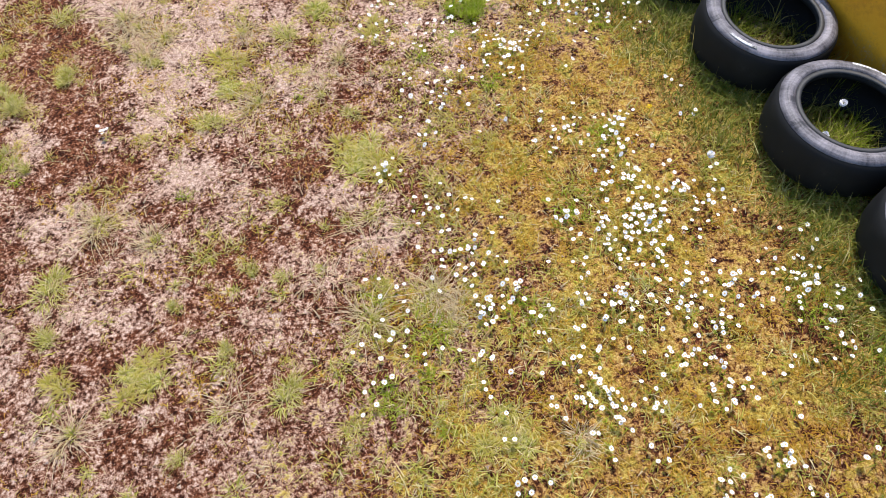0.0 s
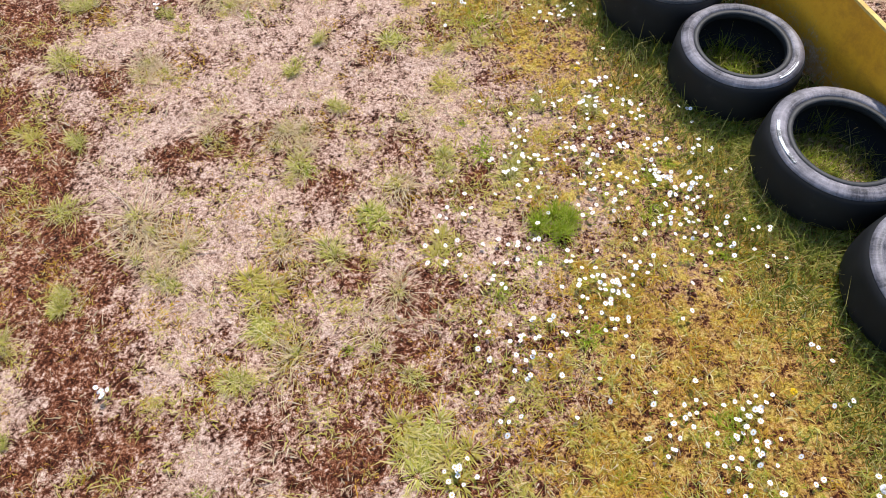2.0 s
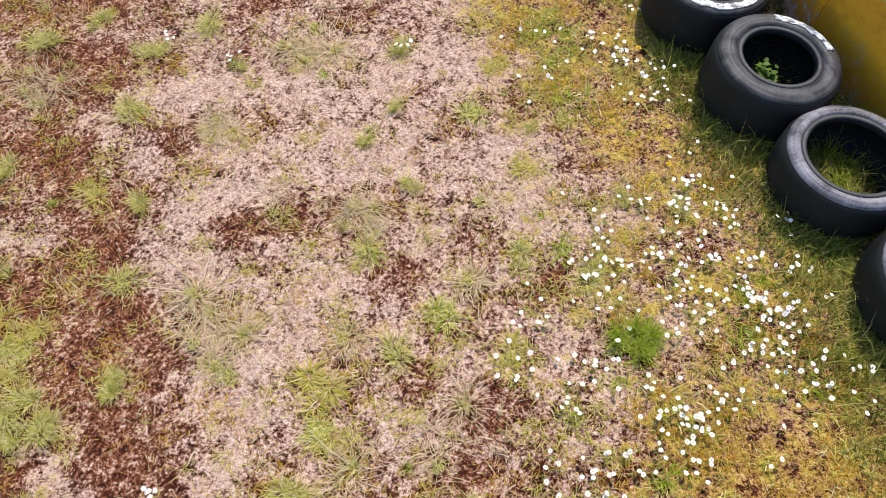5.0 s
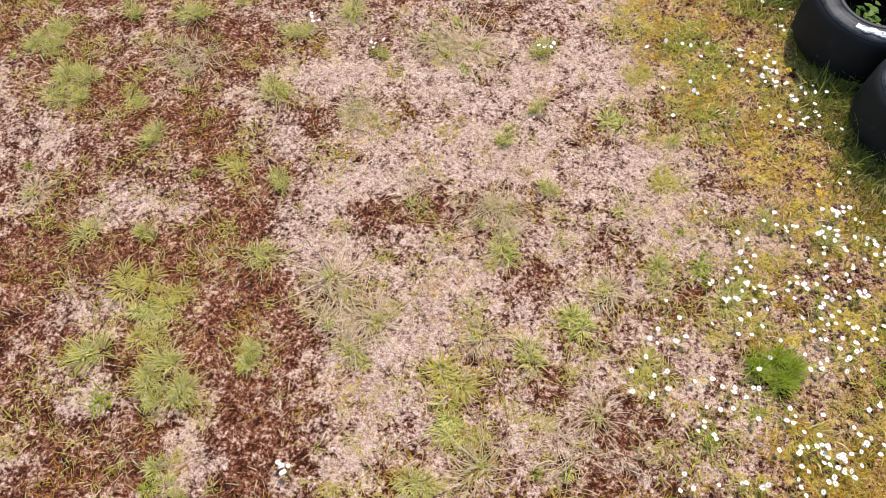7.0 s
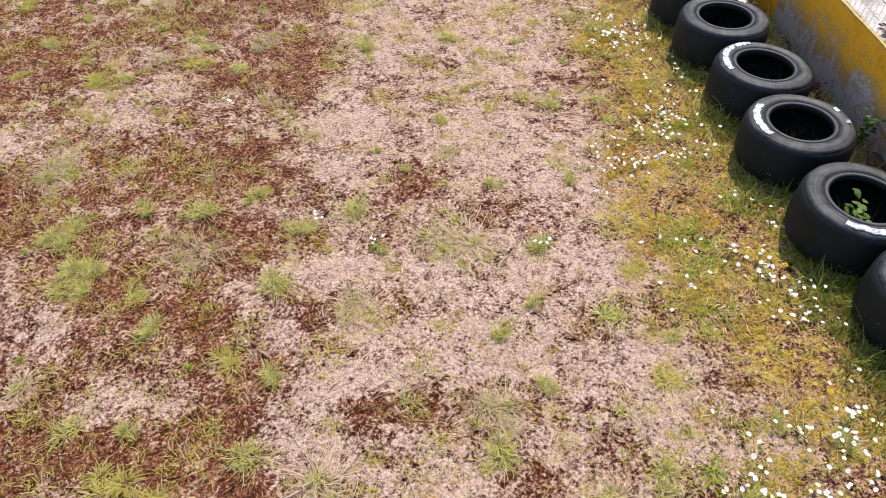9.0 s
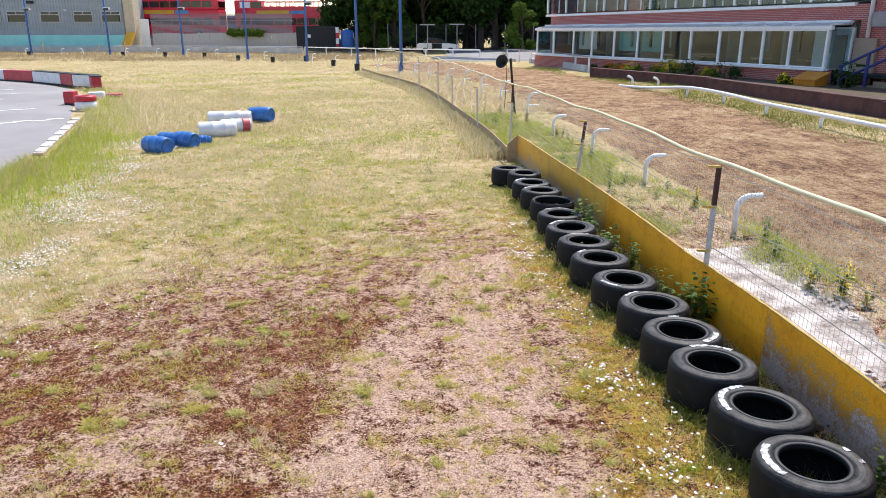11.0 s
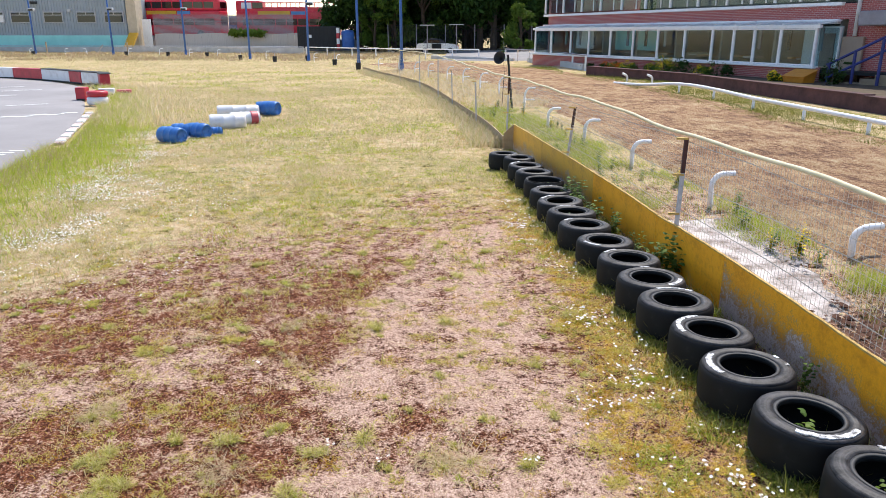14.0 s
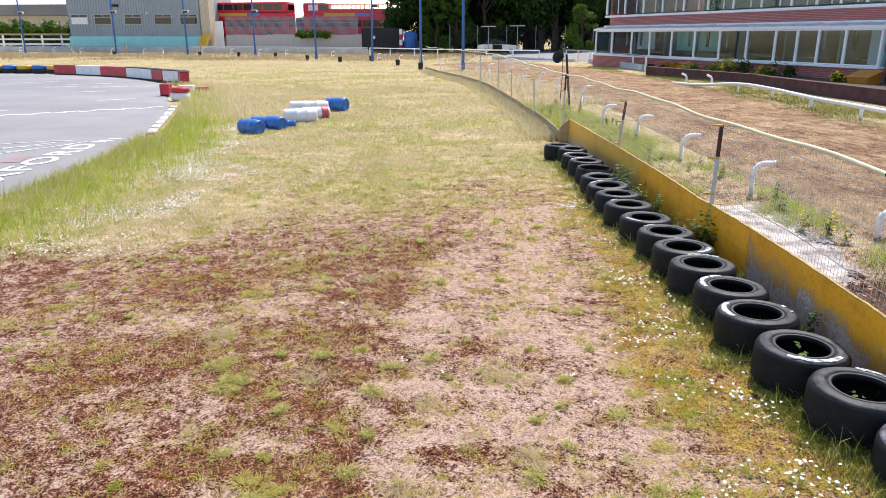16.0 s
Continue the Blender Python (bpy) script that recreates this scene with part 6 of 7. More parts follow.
# ---- drums ----
def drum(x, y, yaw, mat, R=0.22, L=0.78, tip=0.0, sink=0.02, label="", band_mat=None, group="scattered drums"):
    e = thing("plastic_drum", pose(x, y, lv(x, y) + R - sink, 0, tip, yaw), label, "drum", group)
    prof = [(0.0, -L / 2 + 0.03), (R - 0.05, -L / 2 + 0.03), (R - 0.045, -L / 2), (R - 0.012, -L / 2), (R - 0.004, -L / 2 + 0.03), (R, -L / 2 + 0.1), (R, -0.02 - L * 0.12), (R + 0.014, -L * 0.12),
            (R, 0.02 - L * 0.12), (R, L * 0.2 - 0.02), (R + 0.014, L * 0.2), (R, L * 0.2 + 0.02), (R, L / 2 - 0.09), (R - 0.012, L / 2 - 0.02), (R - 0.045, L / 2), (R - 0.05, L / 2 - 0.025), (0.0, L / 2 - 0.025)]
    ob = part("shell", lathe(bmesh.new(), prof, 26, False), mat, e, smooth=True)
    ob.matrix_basis = pose(0, 0, 0, 0, 90, 0)
    for s in (-1, 1):
        c = part("bung", tube(bmesh.new(), [(R * 0.5, 0, L / 2 - 0.026), (R * 0.5, 0, L / 2 - 0.004)], 0.035, 10), mat, e)
        c.matrix_basis = pose(0, 0, 0, 0, 90, 0) @ pose(0, 0, 0, 0, 0, 90 * s)
    if band_mat:
        bm = lathe(bmesh.new(), [(R + 0.004, L * 0.18), (R + 0.02, L * 0.2), (R + 0.004, L * 0.23), (R + 0.004, L / 2 - 0.09), (R - 0.02, L / 2 - 0.012), (R - 0.03, L / 2 - 0.04), (R - 0.01, L * 0.18)], 26)
        b = part("painted_end", bm, band_mat, e, "faded red painted end", True)
        b.matrix_basis = pose(0, 0, 0, 0, 90, 0)


B1 = "blue plastic drum lying on its side in grass"
drum(-6.98, 17.35, -28, BLUE, 0.19, 0.66, 0, 0.03, B1)
drum(-7.05, 18.25, -24, BLUE, 0.17, 0.60, 0, 0.03, B1)
drum(-6.62, 18.1, -30, BLUE, 0.18, 0.58, 0, 0.02, B1)
drum(-6.4, 18.6, 8, BLUE, 0.105, 0.34, 0, 0.03, "short blue plastic tub lying in grass")
drum(-6.45, 19.75, 20, PLASTIC_WHITE, 0.20, 0.92, 0, 0.03, "white plastic drum lying in grass")
drum(-6.25, 20.6, 28, PLASTIC_WHITE, 0.18, 0.80, 0, 0.03, "white plastic drum with faded red end lying in grass", PINK)
drum(-6.95, 22.3, 12, PLASTIC_WHITE, 0.19, 1.2, 0, 0.03, "long white plastic drum lying in grass")
drum(-6.05, 22.6, -20, BLUE, 0.21, 0.52, 0, 0.0, B1)
drum(-6.4, 23.0, 10, BLUE, 0.19, 0.4, 0, 0.0, B1)


# ---- kart track barriers ----
def barrier_block(x, y, yaw, L, mat, words, h=0.56, strip=True):
    e = thing("track_barrier_block", pose(x, y, lv(x, y) + 0.05, 0, 0, yaw), words, "track barrier", "red and white track barriers")
    bm = bmesh.new()
    box(bm, (0, 0, h / 2), (L - 0.03, 0.42, h), 0.035)
    part("body", bm, mat, e)
    part("foot", boxed((0, 0, 0.03), (L - 0.1, 0.5, 0.07), 0.02), BLACK, e)
    if strip:
        part("top_strip", boxed((0, -0.02, h + 0.014), (L + 0.02, 0.5, 0.035), 0.012), BLACK, e, "black rubber belt laid over the top")


joints = [(-16.3, 33.2), (-17.0, 34.4), (-18.2, 35.1), (-19.2, 35.9), (-21.6, 37.7), (-23.9, 39.0), (-25.9, 39.8), (-27.6, 40.3)]
for i, (a, b) in enumerate(zip(joints, joints[1:])):
    a, b = Vector(a), Vector(b)
    d, c = b - a, (a + b) / 2
    red = i in (0, 2, 4, 6)
    barrier_block(c.x, c.y, math.degrees(math.atan2(d.y, d.x)), d.length, RED if red else PLASTIC_WHITE,
                  "red plastic track barrier block" if red else "white plastic track barrier block", strip=i < 4)
barrier_block(-14.15, 27.1, 5, 0.38, RED, "single red plastic barrier block at the kerb", 0.46, False)
barrier_block(-14.3, 29.2, 20, 0.6, PLASTIC_WHITE, "small white kerb block beside the track", 0.26, False)
barrier_block(-13.9, 29.8, 20, 0.6, PINK, "small faded red kerb block beside the track", 0.16, False)


def painted_tyre(x, y, z, R, w, mat, words, group):
    e = thing("painted_tyre", pose(x, y, z), words, "tyre", group)
    part("casing", lathe(bmesh.new(), [(R * 0.6, 0.02), (R * 0.6, w - 0.02), (R * 0.72, w), (R * 0.9, w - 0.01), (R, w - 0.06), (R, 0.06), (R * 0.9, 0.01), (R * 0.72, 0)], 26), mat, e, smooth=True)


painted_tyre(-12.9, 25.7, lv(-12.9, 25.7) + 0.03, 0.34, 0.27, PLASTIC_WHITE, "white painted tyre at the bottom of a stack", "painted tyre stack")
painted_tyre(-12.9, 25.72, lv(-12.9, 25.7) + 0.301, 0.345, 0.2, RED, "red painted tyre on top of a stack", "painted tyre stack")
for k in range(34):
    x = -28.3 - 0.98 * k
    painted_tyre(x, 41.2 + 0.02 * k, lv(x, 41.2) + 0.04, 0.48, 0.24, BLACK, "black tyre under a painted one edging the track", "painted tyre edging")
    painted_tyre(x, 41.2 + 0.02 * k, lv(x, 41.2) + 0.281, 0.47, 0.26, (BUS_YELLOW, BLUE)[(k // 1) % 2], "yellow painted tyre edging the track" if k % 2 == 0 else "blue painted tyre edging the track", "painted tyre edging")


# ---- blue floodlight poles ----
def pole(x, y, lamp):
    e = thing("floodlight_pole", pose(x, y, lv(x, y), random.Random(int(x)).uniform(-0.6, 0.6), random.Random(int(y)).uniform(-0.6, 0.6), 0), "tall slim blue painted floodlight pole", "light pole", "blue floodlight poles")
    part("mast", tube(bmesh.new(), [(0, 0, -0.2), (0, 0, 4.0), (0, 0, 8.5)], [0.10, 0.085, 0.07], 10), BLUE_PAINT, e, smooth=True)
    part("base_collar", tube(bmesh.new(), [(0, 0, 0.0), (0, 0, 0.5)], 0.13, 10), BLUE_PAINT, e)
    if lamp:
        l = part("lamp_head", boxed((0.28, -0.1, 4.55), (0.62, 0.34, 0.26), 0.07), LAMP, e, "white floodlight housing")
        part("glass", boxed((0.28, -0.29, 4.5), (0.5, 0.03, 0.18)), BEAD, l)
        part("lamp_arm", tube(bmesh.new(), [(0, 0, 4.4), (0.2, -0.05, 4.55)], 0.03, 6), BLUE_PAINT, e)
    part("crossarm", tube(bmesh.new(), [(-0.5, 0, 8.2), (0.5, 0, 8.2)], 0.04, 6), BLUE_PAINT, e)


for x, y, l in ((-72.0, 82.0, 1), (-58.8, 80.8, 1), (-45.7, 77.8, 1), (-36.8, 76.7, 1), (-29.0, 76.3, 1), (-19.3, 66.0, 0), (-13.2, 62.0, 1), (-7.5, 51.5, 0), (-4.0, 45.4, 0)):
    pole(x, y, l)


# ---- brick grandstand building with glazed front ----
def brick_wall_material():
    m, nt, b = material("brickwork", (0.28, 0.07, 0.055), 0.85)
    co = nt.nodes.new("ShaderNodeTexCoord")
    sep = nt.nodes.new("ShaderNodeSeparateXYZ")
    nt.links.new(co.outputs["Object"], sep.inputs[0])
    com = nt.nodes.new("ShaderNodeCombineXYZ")
    nt.links.new(calc(nt, "ADD", sep.outputs[0], sep.outputs[1]), com.inputs[0])
    nt.links.new(sep.outputs[2], com.inputs[1])
    br = nt.nodes.new("ShaderNodeTexBrick")
    nt.links.new(com.outputs[0], br.inputs["Vector"])
    for k, v in (("Color1", (0.52, 0.13, 0.115, 1)), ("Color2", (0.40, 0.10, 0.095, 1)), ("Mortar", (0.60, 0.44, 0.41, 1)), ("Scale", 1.0), ("Mortar Size", 0.008), ("Brick Width", 0.225), ("Row Height", 0.075)):
        br.inputs[k].default_value = v
    n = noise_tex(nt, 3, 5, 0.6)
    nt.links.new(mix(nt, calc(nt, "MULTIPLY", n, 0.3), br.outputs["Color"], (0.22, 0.06, 0.06)), b.inputs["Base Color"])
    bump(nt, b, calc(nt, "SUBTRACT", 1.0, br.outputs["Fac"]), 0.6, 0.01)
    return m


BRICKWORK = brick_wall_material()
A, Bq = Vector((4.5, 51.58)), Vector((14.05, 31.42))
ax = (Bq - A).normalized()
HALL = Matrix(((ax.x, -ax.y, 0, A.x), (ax.y, ax.x, 0, A.y), (0, 0, 1, 0.15), (0, 0, 0, 1)))
LEN = (Bq - A).length
hall = thing("grandstand", HALL, "two-storey red brick grandstand with long white-framed windows", "building")
tall = 7.0
posts = [LEN - q for q in (22.1, 20.07, 17.82, 15.87, 13.75, 11.7, 9.67, 7.66, 5.79, 4.46, 3.25, 1.83, 0.08)]
# ground storey and upper storey walls, set back behind the glazed front
bm = bmesh.new()
box(bm, (LEN / 2 + 0.6 + 3.65, 1.55 + 4.0, 3.02), (LEN - 1.2 + 10.7, 8.0, 0.62))
part("brick_band", bm, BRICKWORK, hall, "red brick band between the window rows")
part("plinth_wall", boxed((LEN / 2, 0.18, 0.35), (LEN + 0.2, 0.26, 0.95)), BRICKWORK, hall, "red brick wall below the windows")
part("end_wall", boxed((LEN + 4.55, 1.7, 1.25), (8.9, 0.3, 2.95)), BRICKWORK, hall)
part("upper_wall", boxed((LEN + 4.8, 1.7, 4.3), (8.4, 0.3, 2.0)), BRICKWORK, hall)
part("top_wall", boxed((LEN / 2 + 4.25, 1.75, 5.9), (LEN + 9.5, 0.3, 1.4)), BRICKWORK, hall)
part("roof", boxed((LEN / 2 + 4.25, 5.6, 6.72), (LEN + 10.1, 8.6, 0.26), 0.03), TARMAC, hall, "flat grey roof")
part("rear_wall", boxed((LEN / 2 + 5.1, 9.4, 3.2), (LEN + 7.8, 0.3, 6.8)), ROOM, hall)
part("side_wall", boxed((-0.9, 5.6, 3.2), (0.3, 7.6, 6.8)), BRICKWORK, hall)
# floors coloured near-black: the shade of the unlit rooms is painted in
part("floor_slab", boxed((LEN / 2 + 2.0, 4.8, 0.65), (LEN + 3.0, 9.0, 0.12)), DARK, hall, "interior floor in near-black that paints the room's shade")
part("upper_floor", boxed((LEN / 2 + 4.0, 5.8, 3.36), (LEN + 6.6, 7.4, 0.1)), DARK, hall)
for k in range(7):                                            # partitions and furniture seen through the glass
    part("partition", boxed((2.0 + 3.3 * k, 4.6, 1.8), (0.12, 5.4, 2.2)), ROOM, hall)
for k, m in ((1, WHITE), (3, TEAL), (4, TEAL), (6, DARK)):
    part("blind", boxed(((posts[k] + posts[k + 1]) / 2, 1.9, 1.75), (posts[k + 1] - posts[k] - 0.3, 0.05, 1.1)), m, hall, "white, turquoise or near-black blind behind the glass")
for k in range(14):
    part("table", boxed((1.4 + 1.55 * k, 2.4 + 0.7 * (k % 2), 1.05), (0.7, 0.6, 0.08)), (BUFF, GALV, BROWN_BOARD)[k % 3], hall)
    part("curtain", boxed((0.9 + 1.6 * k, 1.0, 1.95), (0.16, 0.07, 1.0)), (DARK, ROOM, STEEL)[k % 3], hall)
part("inner_wall", boxed((LEN - 0.95, 1.50, 1.60), (1.8, 0.1, 1.7)), worn("pale_blue_room_paint", (0.62, 0.74, 0.76), (0.52, 0.64, 0.66), 0.7, 1.0), hall, "pale blue inner wall seen through the end glass")
part("inner_door", boxed((LEN - 0.62, 1.43, 1.45), (0.62, 0.05, 1.4)), BUFF, hall, "brown inner door")
# white fascia and sloping glass roof of the front
part("fascia", boxed((LEN / 2 - 0.62, 1.42, 2.62), (LEN + 0.8, 0.2, 0.20), 0.02), WHITE, hall, "broad white fascia board")
part("front_beam", boxed((LEN / 2, 0.06, 2.42), (LEN + 0.16, 0.16, 0.14), 0.01), WHITE, hall)
part("sill", boxed((LEN / 2, 0.0, 0.82), (LEN + 0.2, 0.34, 0.09), 0.015), WHITE, hall, "white painted sill")
slope = pose(0, 0.06, 2.50, math.degrees(math.atan2(0.14, 1.32)), 0, 0)
glass_roof = part("glass_roof", boxed((LEN / 2, 0.67, 0.0), (LEN, 1.34, 0.012)), worn("milky_roof_panel", (0.62, 0.68, 0.68), (0.48, 0.54, 0.55), 0.3, 1.2), hall, "sloping milky grey glass roof")
glass_roof.matrix_basis = slope
glass_roof.visible_shadow = False
for i, u in enumerate(posts):
    part("mullion", boxed((u, 0.05, 1.62), (0.075, 0.12, 1.52), 0.01), WHITE, hall)
    g = part("roof_bar", boxed((u, 0.67, 0.03), (0.06, 1.34, 0.05)), WHITE, hall)
    g.matrix_basis = slope
for a, b in zip(posts, posts[1:]):
    w = part("window", boxed(((a + b) / 2, 0.05, 1.61), (b - a - 0.12, 0.012, 1.48)), GLASS, hall, "large fixed window pane")
    w.visible_shadow = False
    for z in (0.90, 2.32):
        part("window_frame", boxed(((a + b) / 2, 0.04, z), (b - a - 0.13, 0.07, 0.05)), WHITE, w)
    for x in (a + 0.055, b - 0.055):
        part("window_frame", boxed((x, 0.04, 1.61), (0.03, 0.07, 1.40)), WHITE, w)
for u in (0.05, LEN - 0.05):                                     # glazed returns at both ends
    r = part("end_window", boxed((u, 0.75, 1.62), (0.012, 1.1, 1.5)), GLASS, hall)
    r.visible_shadow = False
    part("end_post", boxed((u, 1.36, 1.62), (0.1, 0.1, 1.56)), WHITE, hall)
# upper window band
part("upper_sill", boxed((LEN / 2 - 0.65, 1.5, 3.32), (LEN + 0.9, 0.2, 0.14), 0.015), WHITE, hall, "white sill of the upper windows")
part("upper_head", boxed((LEN / 2 - 0.55, 1.56, 5.05), (LEN + 0.7, 0.2, 0.14)), WHITE, hall)
bays = [-1.05, 1.19, 3.32, 5.34, 7.42, 9.57, 11.63, 13.7, 15.69, 17.2, 18.57, 19.95, 21.3]
for i, u in enumerate(bays):
    part("upper_mullion", boxed((u, 1.54, 4.22), (0.12, 0.12, 1.52)), WHITE, hall)
    if i + 1 < len(bays):
        mid, wide = (u + bays[i + 1]) / 2, bays[i + 1] - u
        w = part("upper_window", boxed((mid, 1.56, 4.22), (wide - 0.12, 0.012, 1.5)), GLASS, hall)
        w.visible_shadow = False
        part("window_frame", boxed((mid + wide * 0.12, 1.54, 4.22), (0.05, 0.06, 1.48)), WHITE, w)
# right-hand end: door, steps, railing, pipe and vent box
d = part("door", boxed((LEN + 0.55, 1.42, 1.05), (0.95, 0.14, 1.95), 0.02), BUFF, hall, "pale buff panelled door")
part("door_panel", boxed((LEN + 0.55, 1.335, 0.6), (0.7, 0.02, 0.7)), BUFF, d)
part("sign", boxed((LEN + 0.6, 1.335, 0.98), (0.5, 0.02, 0.10)), LEAF_DARK, d, "small green sign")
part("notice", boxed((LEN - 0.10, 1.5, 1.45), (0.24, 0.03, 0.5)), worn("pale_blue_notice", (0.36, 0.42, 0.52), (0.28, 0.33, 0.42), 0.6, 3), hall, "pale blue notice board")
part("downpipe", tube(bmesh.new(), [(LEN + 0.58, 1.40, 2.05), (LEN + 0.58, 1.40, 6.4)], 0.08, 10), WHITE, hall, "white downpipe", True)
part("vent_box", boxed((LEN + 1.75, 1.10, 2.72), (1.2, 0.8, 0.56), 0.05), STEEL, hall, "grey ventilation box")
for k in range(5):
    part("entrance_step", boxed((LEN + 2.4 + 0.3 * k, 0.9, 0.05 + 0.17 * k), (3.2 - 0.6 * k, 1.4, 0.18), 0.015), STEPS, hall)
rail = thing("stair_railing", HALL, "dark blue painted tubular stair railing", "railing")
for k, u in enumerate((0.65, 1.72, 2.8)):
    part("rail_post", tube(bmesh.new(), [(LEN + u, 0.1, -0.05), (LEN + u, 0.1, 0.70 + 0.45 * u)], 0.06, 8), NAVY, rail)
for h in (0.55, 1.08):
    part("handrail", tube(bmesh.new(), [(LEN + 0.55, 0.1, h - 0.13), (LEN + 0.75, 0.1, h - 0.05), (LEN + 3.4, 0.1, h - 0.38 + 0.47 * 3.4)], 0.05, 8), NAVY, rail, smooth=True)

# ---- dark retaining wall and its planting ----
wall_line = [(12.6, 13.0), (11.25, 21.9), (9.6, 31.6), (8.05, 35.2), (6.25, 39.2)]
for i, (a, b) in enumerate(zip(wall_line, wall_line[1:])):
    a, b = Vector(a), Vector(b)
    d, c = b - a, (a + b) / 2
    e = thing("wall_retaining", pose(c.x, c.y, lv(c.x, c.y), 0, 0, math.degrees(math.atan2(d.y, d.x))), "low dark purple brick retaining wall", "wall", kind="structure")
    part("wall_body", boxed((0, 0, 0.06), (d.length - 0.004, 0.3, 0.70)), DARK_BRICK, e)
    part("coping", boxed((0, 0, 0.436), (d.length - 0.004, 0.36, 0.05), 0.01), DARK_BRICK, e)
slab("planting_bed", [(12.8, 13.0), (11.45, 21.9), (9.8, 31.6), (8.25, 35.2), (6.5, 39.2), (9.6, 40.9), (14.2, 31.4), (19.0, 22.0), (19.0, 13.0)], -0.1, 0.20, worn("bed_soil", (0.12, 0.085, 0.05), (0.05, 0.035, 0.02), 0.95, 3), "raised soil bed behind the retaining wall", "planting bed")


def leaf_cloud(name, lobes, n, leaf, mat, seed):
    """Many small leaves in uneven clumps round the given lobes (centre, radii)."""
    rs = np.random.RandomState(seed)
    pts = []
    for (c, r) in lobes:
        k = max(4, int(n / len(lobes) / 14))
        d = rs.randn(k, 3)
        d /= np.linalg.norm(d, axis=1)[:, None]
        hub = np.array(c) + d * np.array(r) * (0.45 + 0.6 * rs.rand(k, 1))
        for h in hub:
            pts.append(h + rs.randn(14, 3) * np.array(r) * 0.16)
    p = np.concatenate(pts)
    m = len(p)
    u, w = rs.randn(m, 3), rs.randn(m, 3)
    u /= np.linalg.norm(u, axis=1)[:, None]
    w -= u * (u * w).sum(1)[:, None]
    w /= np.linalg.norm(w, axis=1)[:, None]
    s = leaf * (0.5 + rs.rand(m, 1))
    v = np.stack([p - u * s, p + w * s * 0.45, p + u * s, p - w * s * 0.45], 1).reshape(-1, 3)
    return mesh_np(name, v, np.arange(4 * m).reshape(-1, 4), mat)


def shrub(x, y, z, w, h, mat, words, seed, flower=None):
    e = thing("shrub", pose(x, y, z), words, "shrub", "shrubs by the wall")
    piece("foliage", leaf_cloud("shrub_leaves", [((0, 0, h * 0.5), (w, w, h * 0.55)), ((w * 0.6, 0.1, h * 0.4), (w * 0.6, w * 0.5, h * 0.4))], 700, 0.05, mat, seed), Matrix(), e)
    part("stem", tube(bmesh.new(), [(0, 0, -0.1), (0, 0, h * 0.5)], 0.02, 5), BARK, e)
    if flower:
        piece("blossom", leaf_cloud("blossoms", [((0, 0, h * 0.62), (w, w, h * 0.5))], 260, 0.045, flower, seed + 1), Matrix(), e)


def on_hall(u, out, z):
    p = HALL @ Vector((u, -out, z))
    return p.x, p.y, p.z


for k, (u, w, h, mat, fl) in enumerate([(9.6, 0.4, 0.35, LEAF_DARK, RED_FLOWER), (10.8, 0.45, 0.4, WEED, RED_FLOWER), (12.0, 0.5, 0.45, WEED, YELLOW_FLOWER), (13.4, 0.45, 0.4, WEED, YELLOW_FLOWER), (14.6, 0.55, 0.75, LEAF_LIGHT, YELLOW_FLOWER),
                                       (15.8, 0.6, 0.75, LEAF_DARK, None), (17.0, 0.4, 0.45, LEAF_LIGHT, YELLOW_FLOWER), (18.2, 0.65, 0.7, LEAF_DARK, None), (21.6, 0.3, 0.4, LEAF_LIGHT, YELLOW_FLOWER), (24.0, 0.4, 0.9, LEAF_DARK, None), (8.0, 0.35, 0.3, LEAF_DARK, None)]):
    x, y, z = on_hall(u, 0.9 + 0.2 * (k % 3), 0.22)
    words = "low shrub with yellow flowers under the windows" if fl is YELLOW_FLOWER else "low plant with orange flowers under the windows" if fl else "dark green shrub under the windows"
    shrub(x, y, z, w, h, mat, words, 20 + k, fl)
gx, gy, gz = on_hall(LEN + 0.25, 1.0, 0.22)
e = thing("grit_bin", Matrix.Translation((gx, gy, gz)) @ HALL.to_3x3().to_4x4() @ Matrix.Diagonal((0.72, 0.72, 0.8, 1)), "orange plastic grit bin with sloping lid", "grit bin")
bm = bmesh.new()
base = [(-0.65, -0.45, 0), (0.65, -0.45, 0), (0.65, 0.45, 0), (-0.65, 0.45, 0)]
top = [(-0.72, -0.5, 0.3), (0.72, -0.5, 0.3), (0.72, 0.5, 0.62), (-0.72, 0.5, 0.62)]
vb, vt = [bm.verts.new(p) for p in base], [bm.verts.new(p) for p in top]
bm.faces.new(vb[::-1])
bm.faces.new(vt)
for k in range(4):
    bm.faces.new((vb[k], vb[(k + 1) % 4], vt[(k + 1) % 4], vt[k]))
bmesh.ops.bevel(bm, geom=list(bm.edges), offset=0.03, segments=2, affect="EDGES")
part("bin_body", bm, ORANGE, e)
lid = part("lid", boxed((0, 0, 0.0), (1.5, 1.12, 0.07), 0.03), ORANGE, e)
lid.matrix_basis = pose(0, 0, 0.50, 17.7, 0, 0)


# ---- post and rail fence by the car park ----
def post_and_rail(points, h, words, mat_rail=WHITE):
    e = thing("post_and_rail_fence", Matrix(), words, "fence", "white post fences")
    for x, y in points:
        part("post", boxed((x, y, lv(x, y) + h / 2 - 0.05), (0.1, 0.1, h + 0.1)), WHITE, e)
    for (a, b), (c, d) in zip(points, points[1:]):
        part("rail", tube(bmesh.new(), [(a, b, lv(a, b) + h), (c, d, lv(c, d) + h)], 0.05, 6), mat_rail, e)


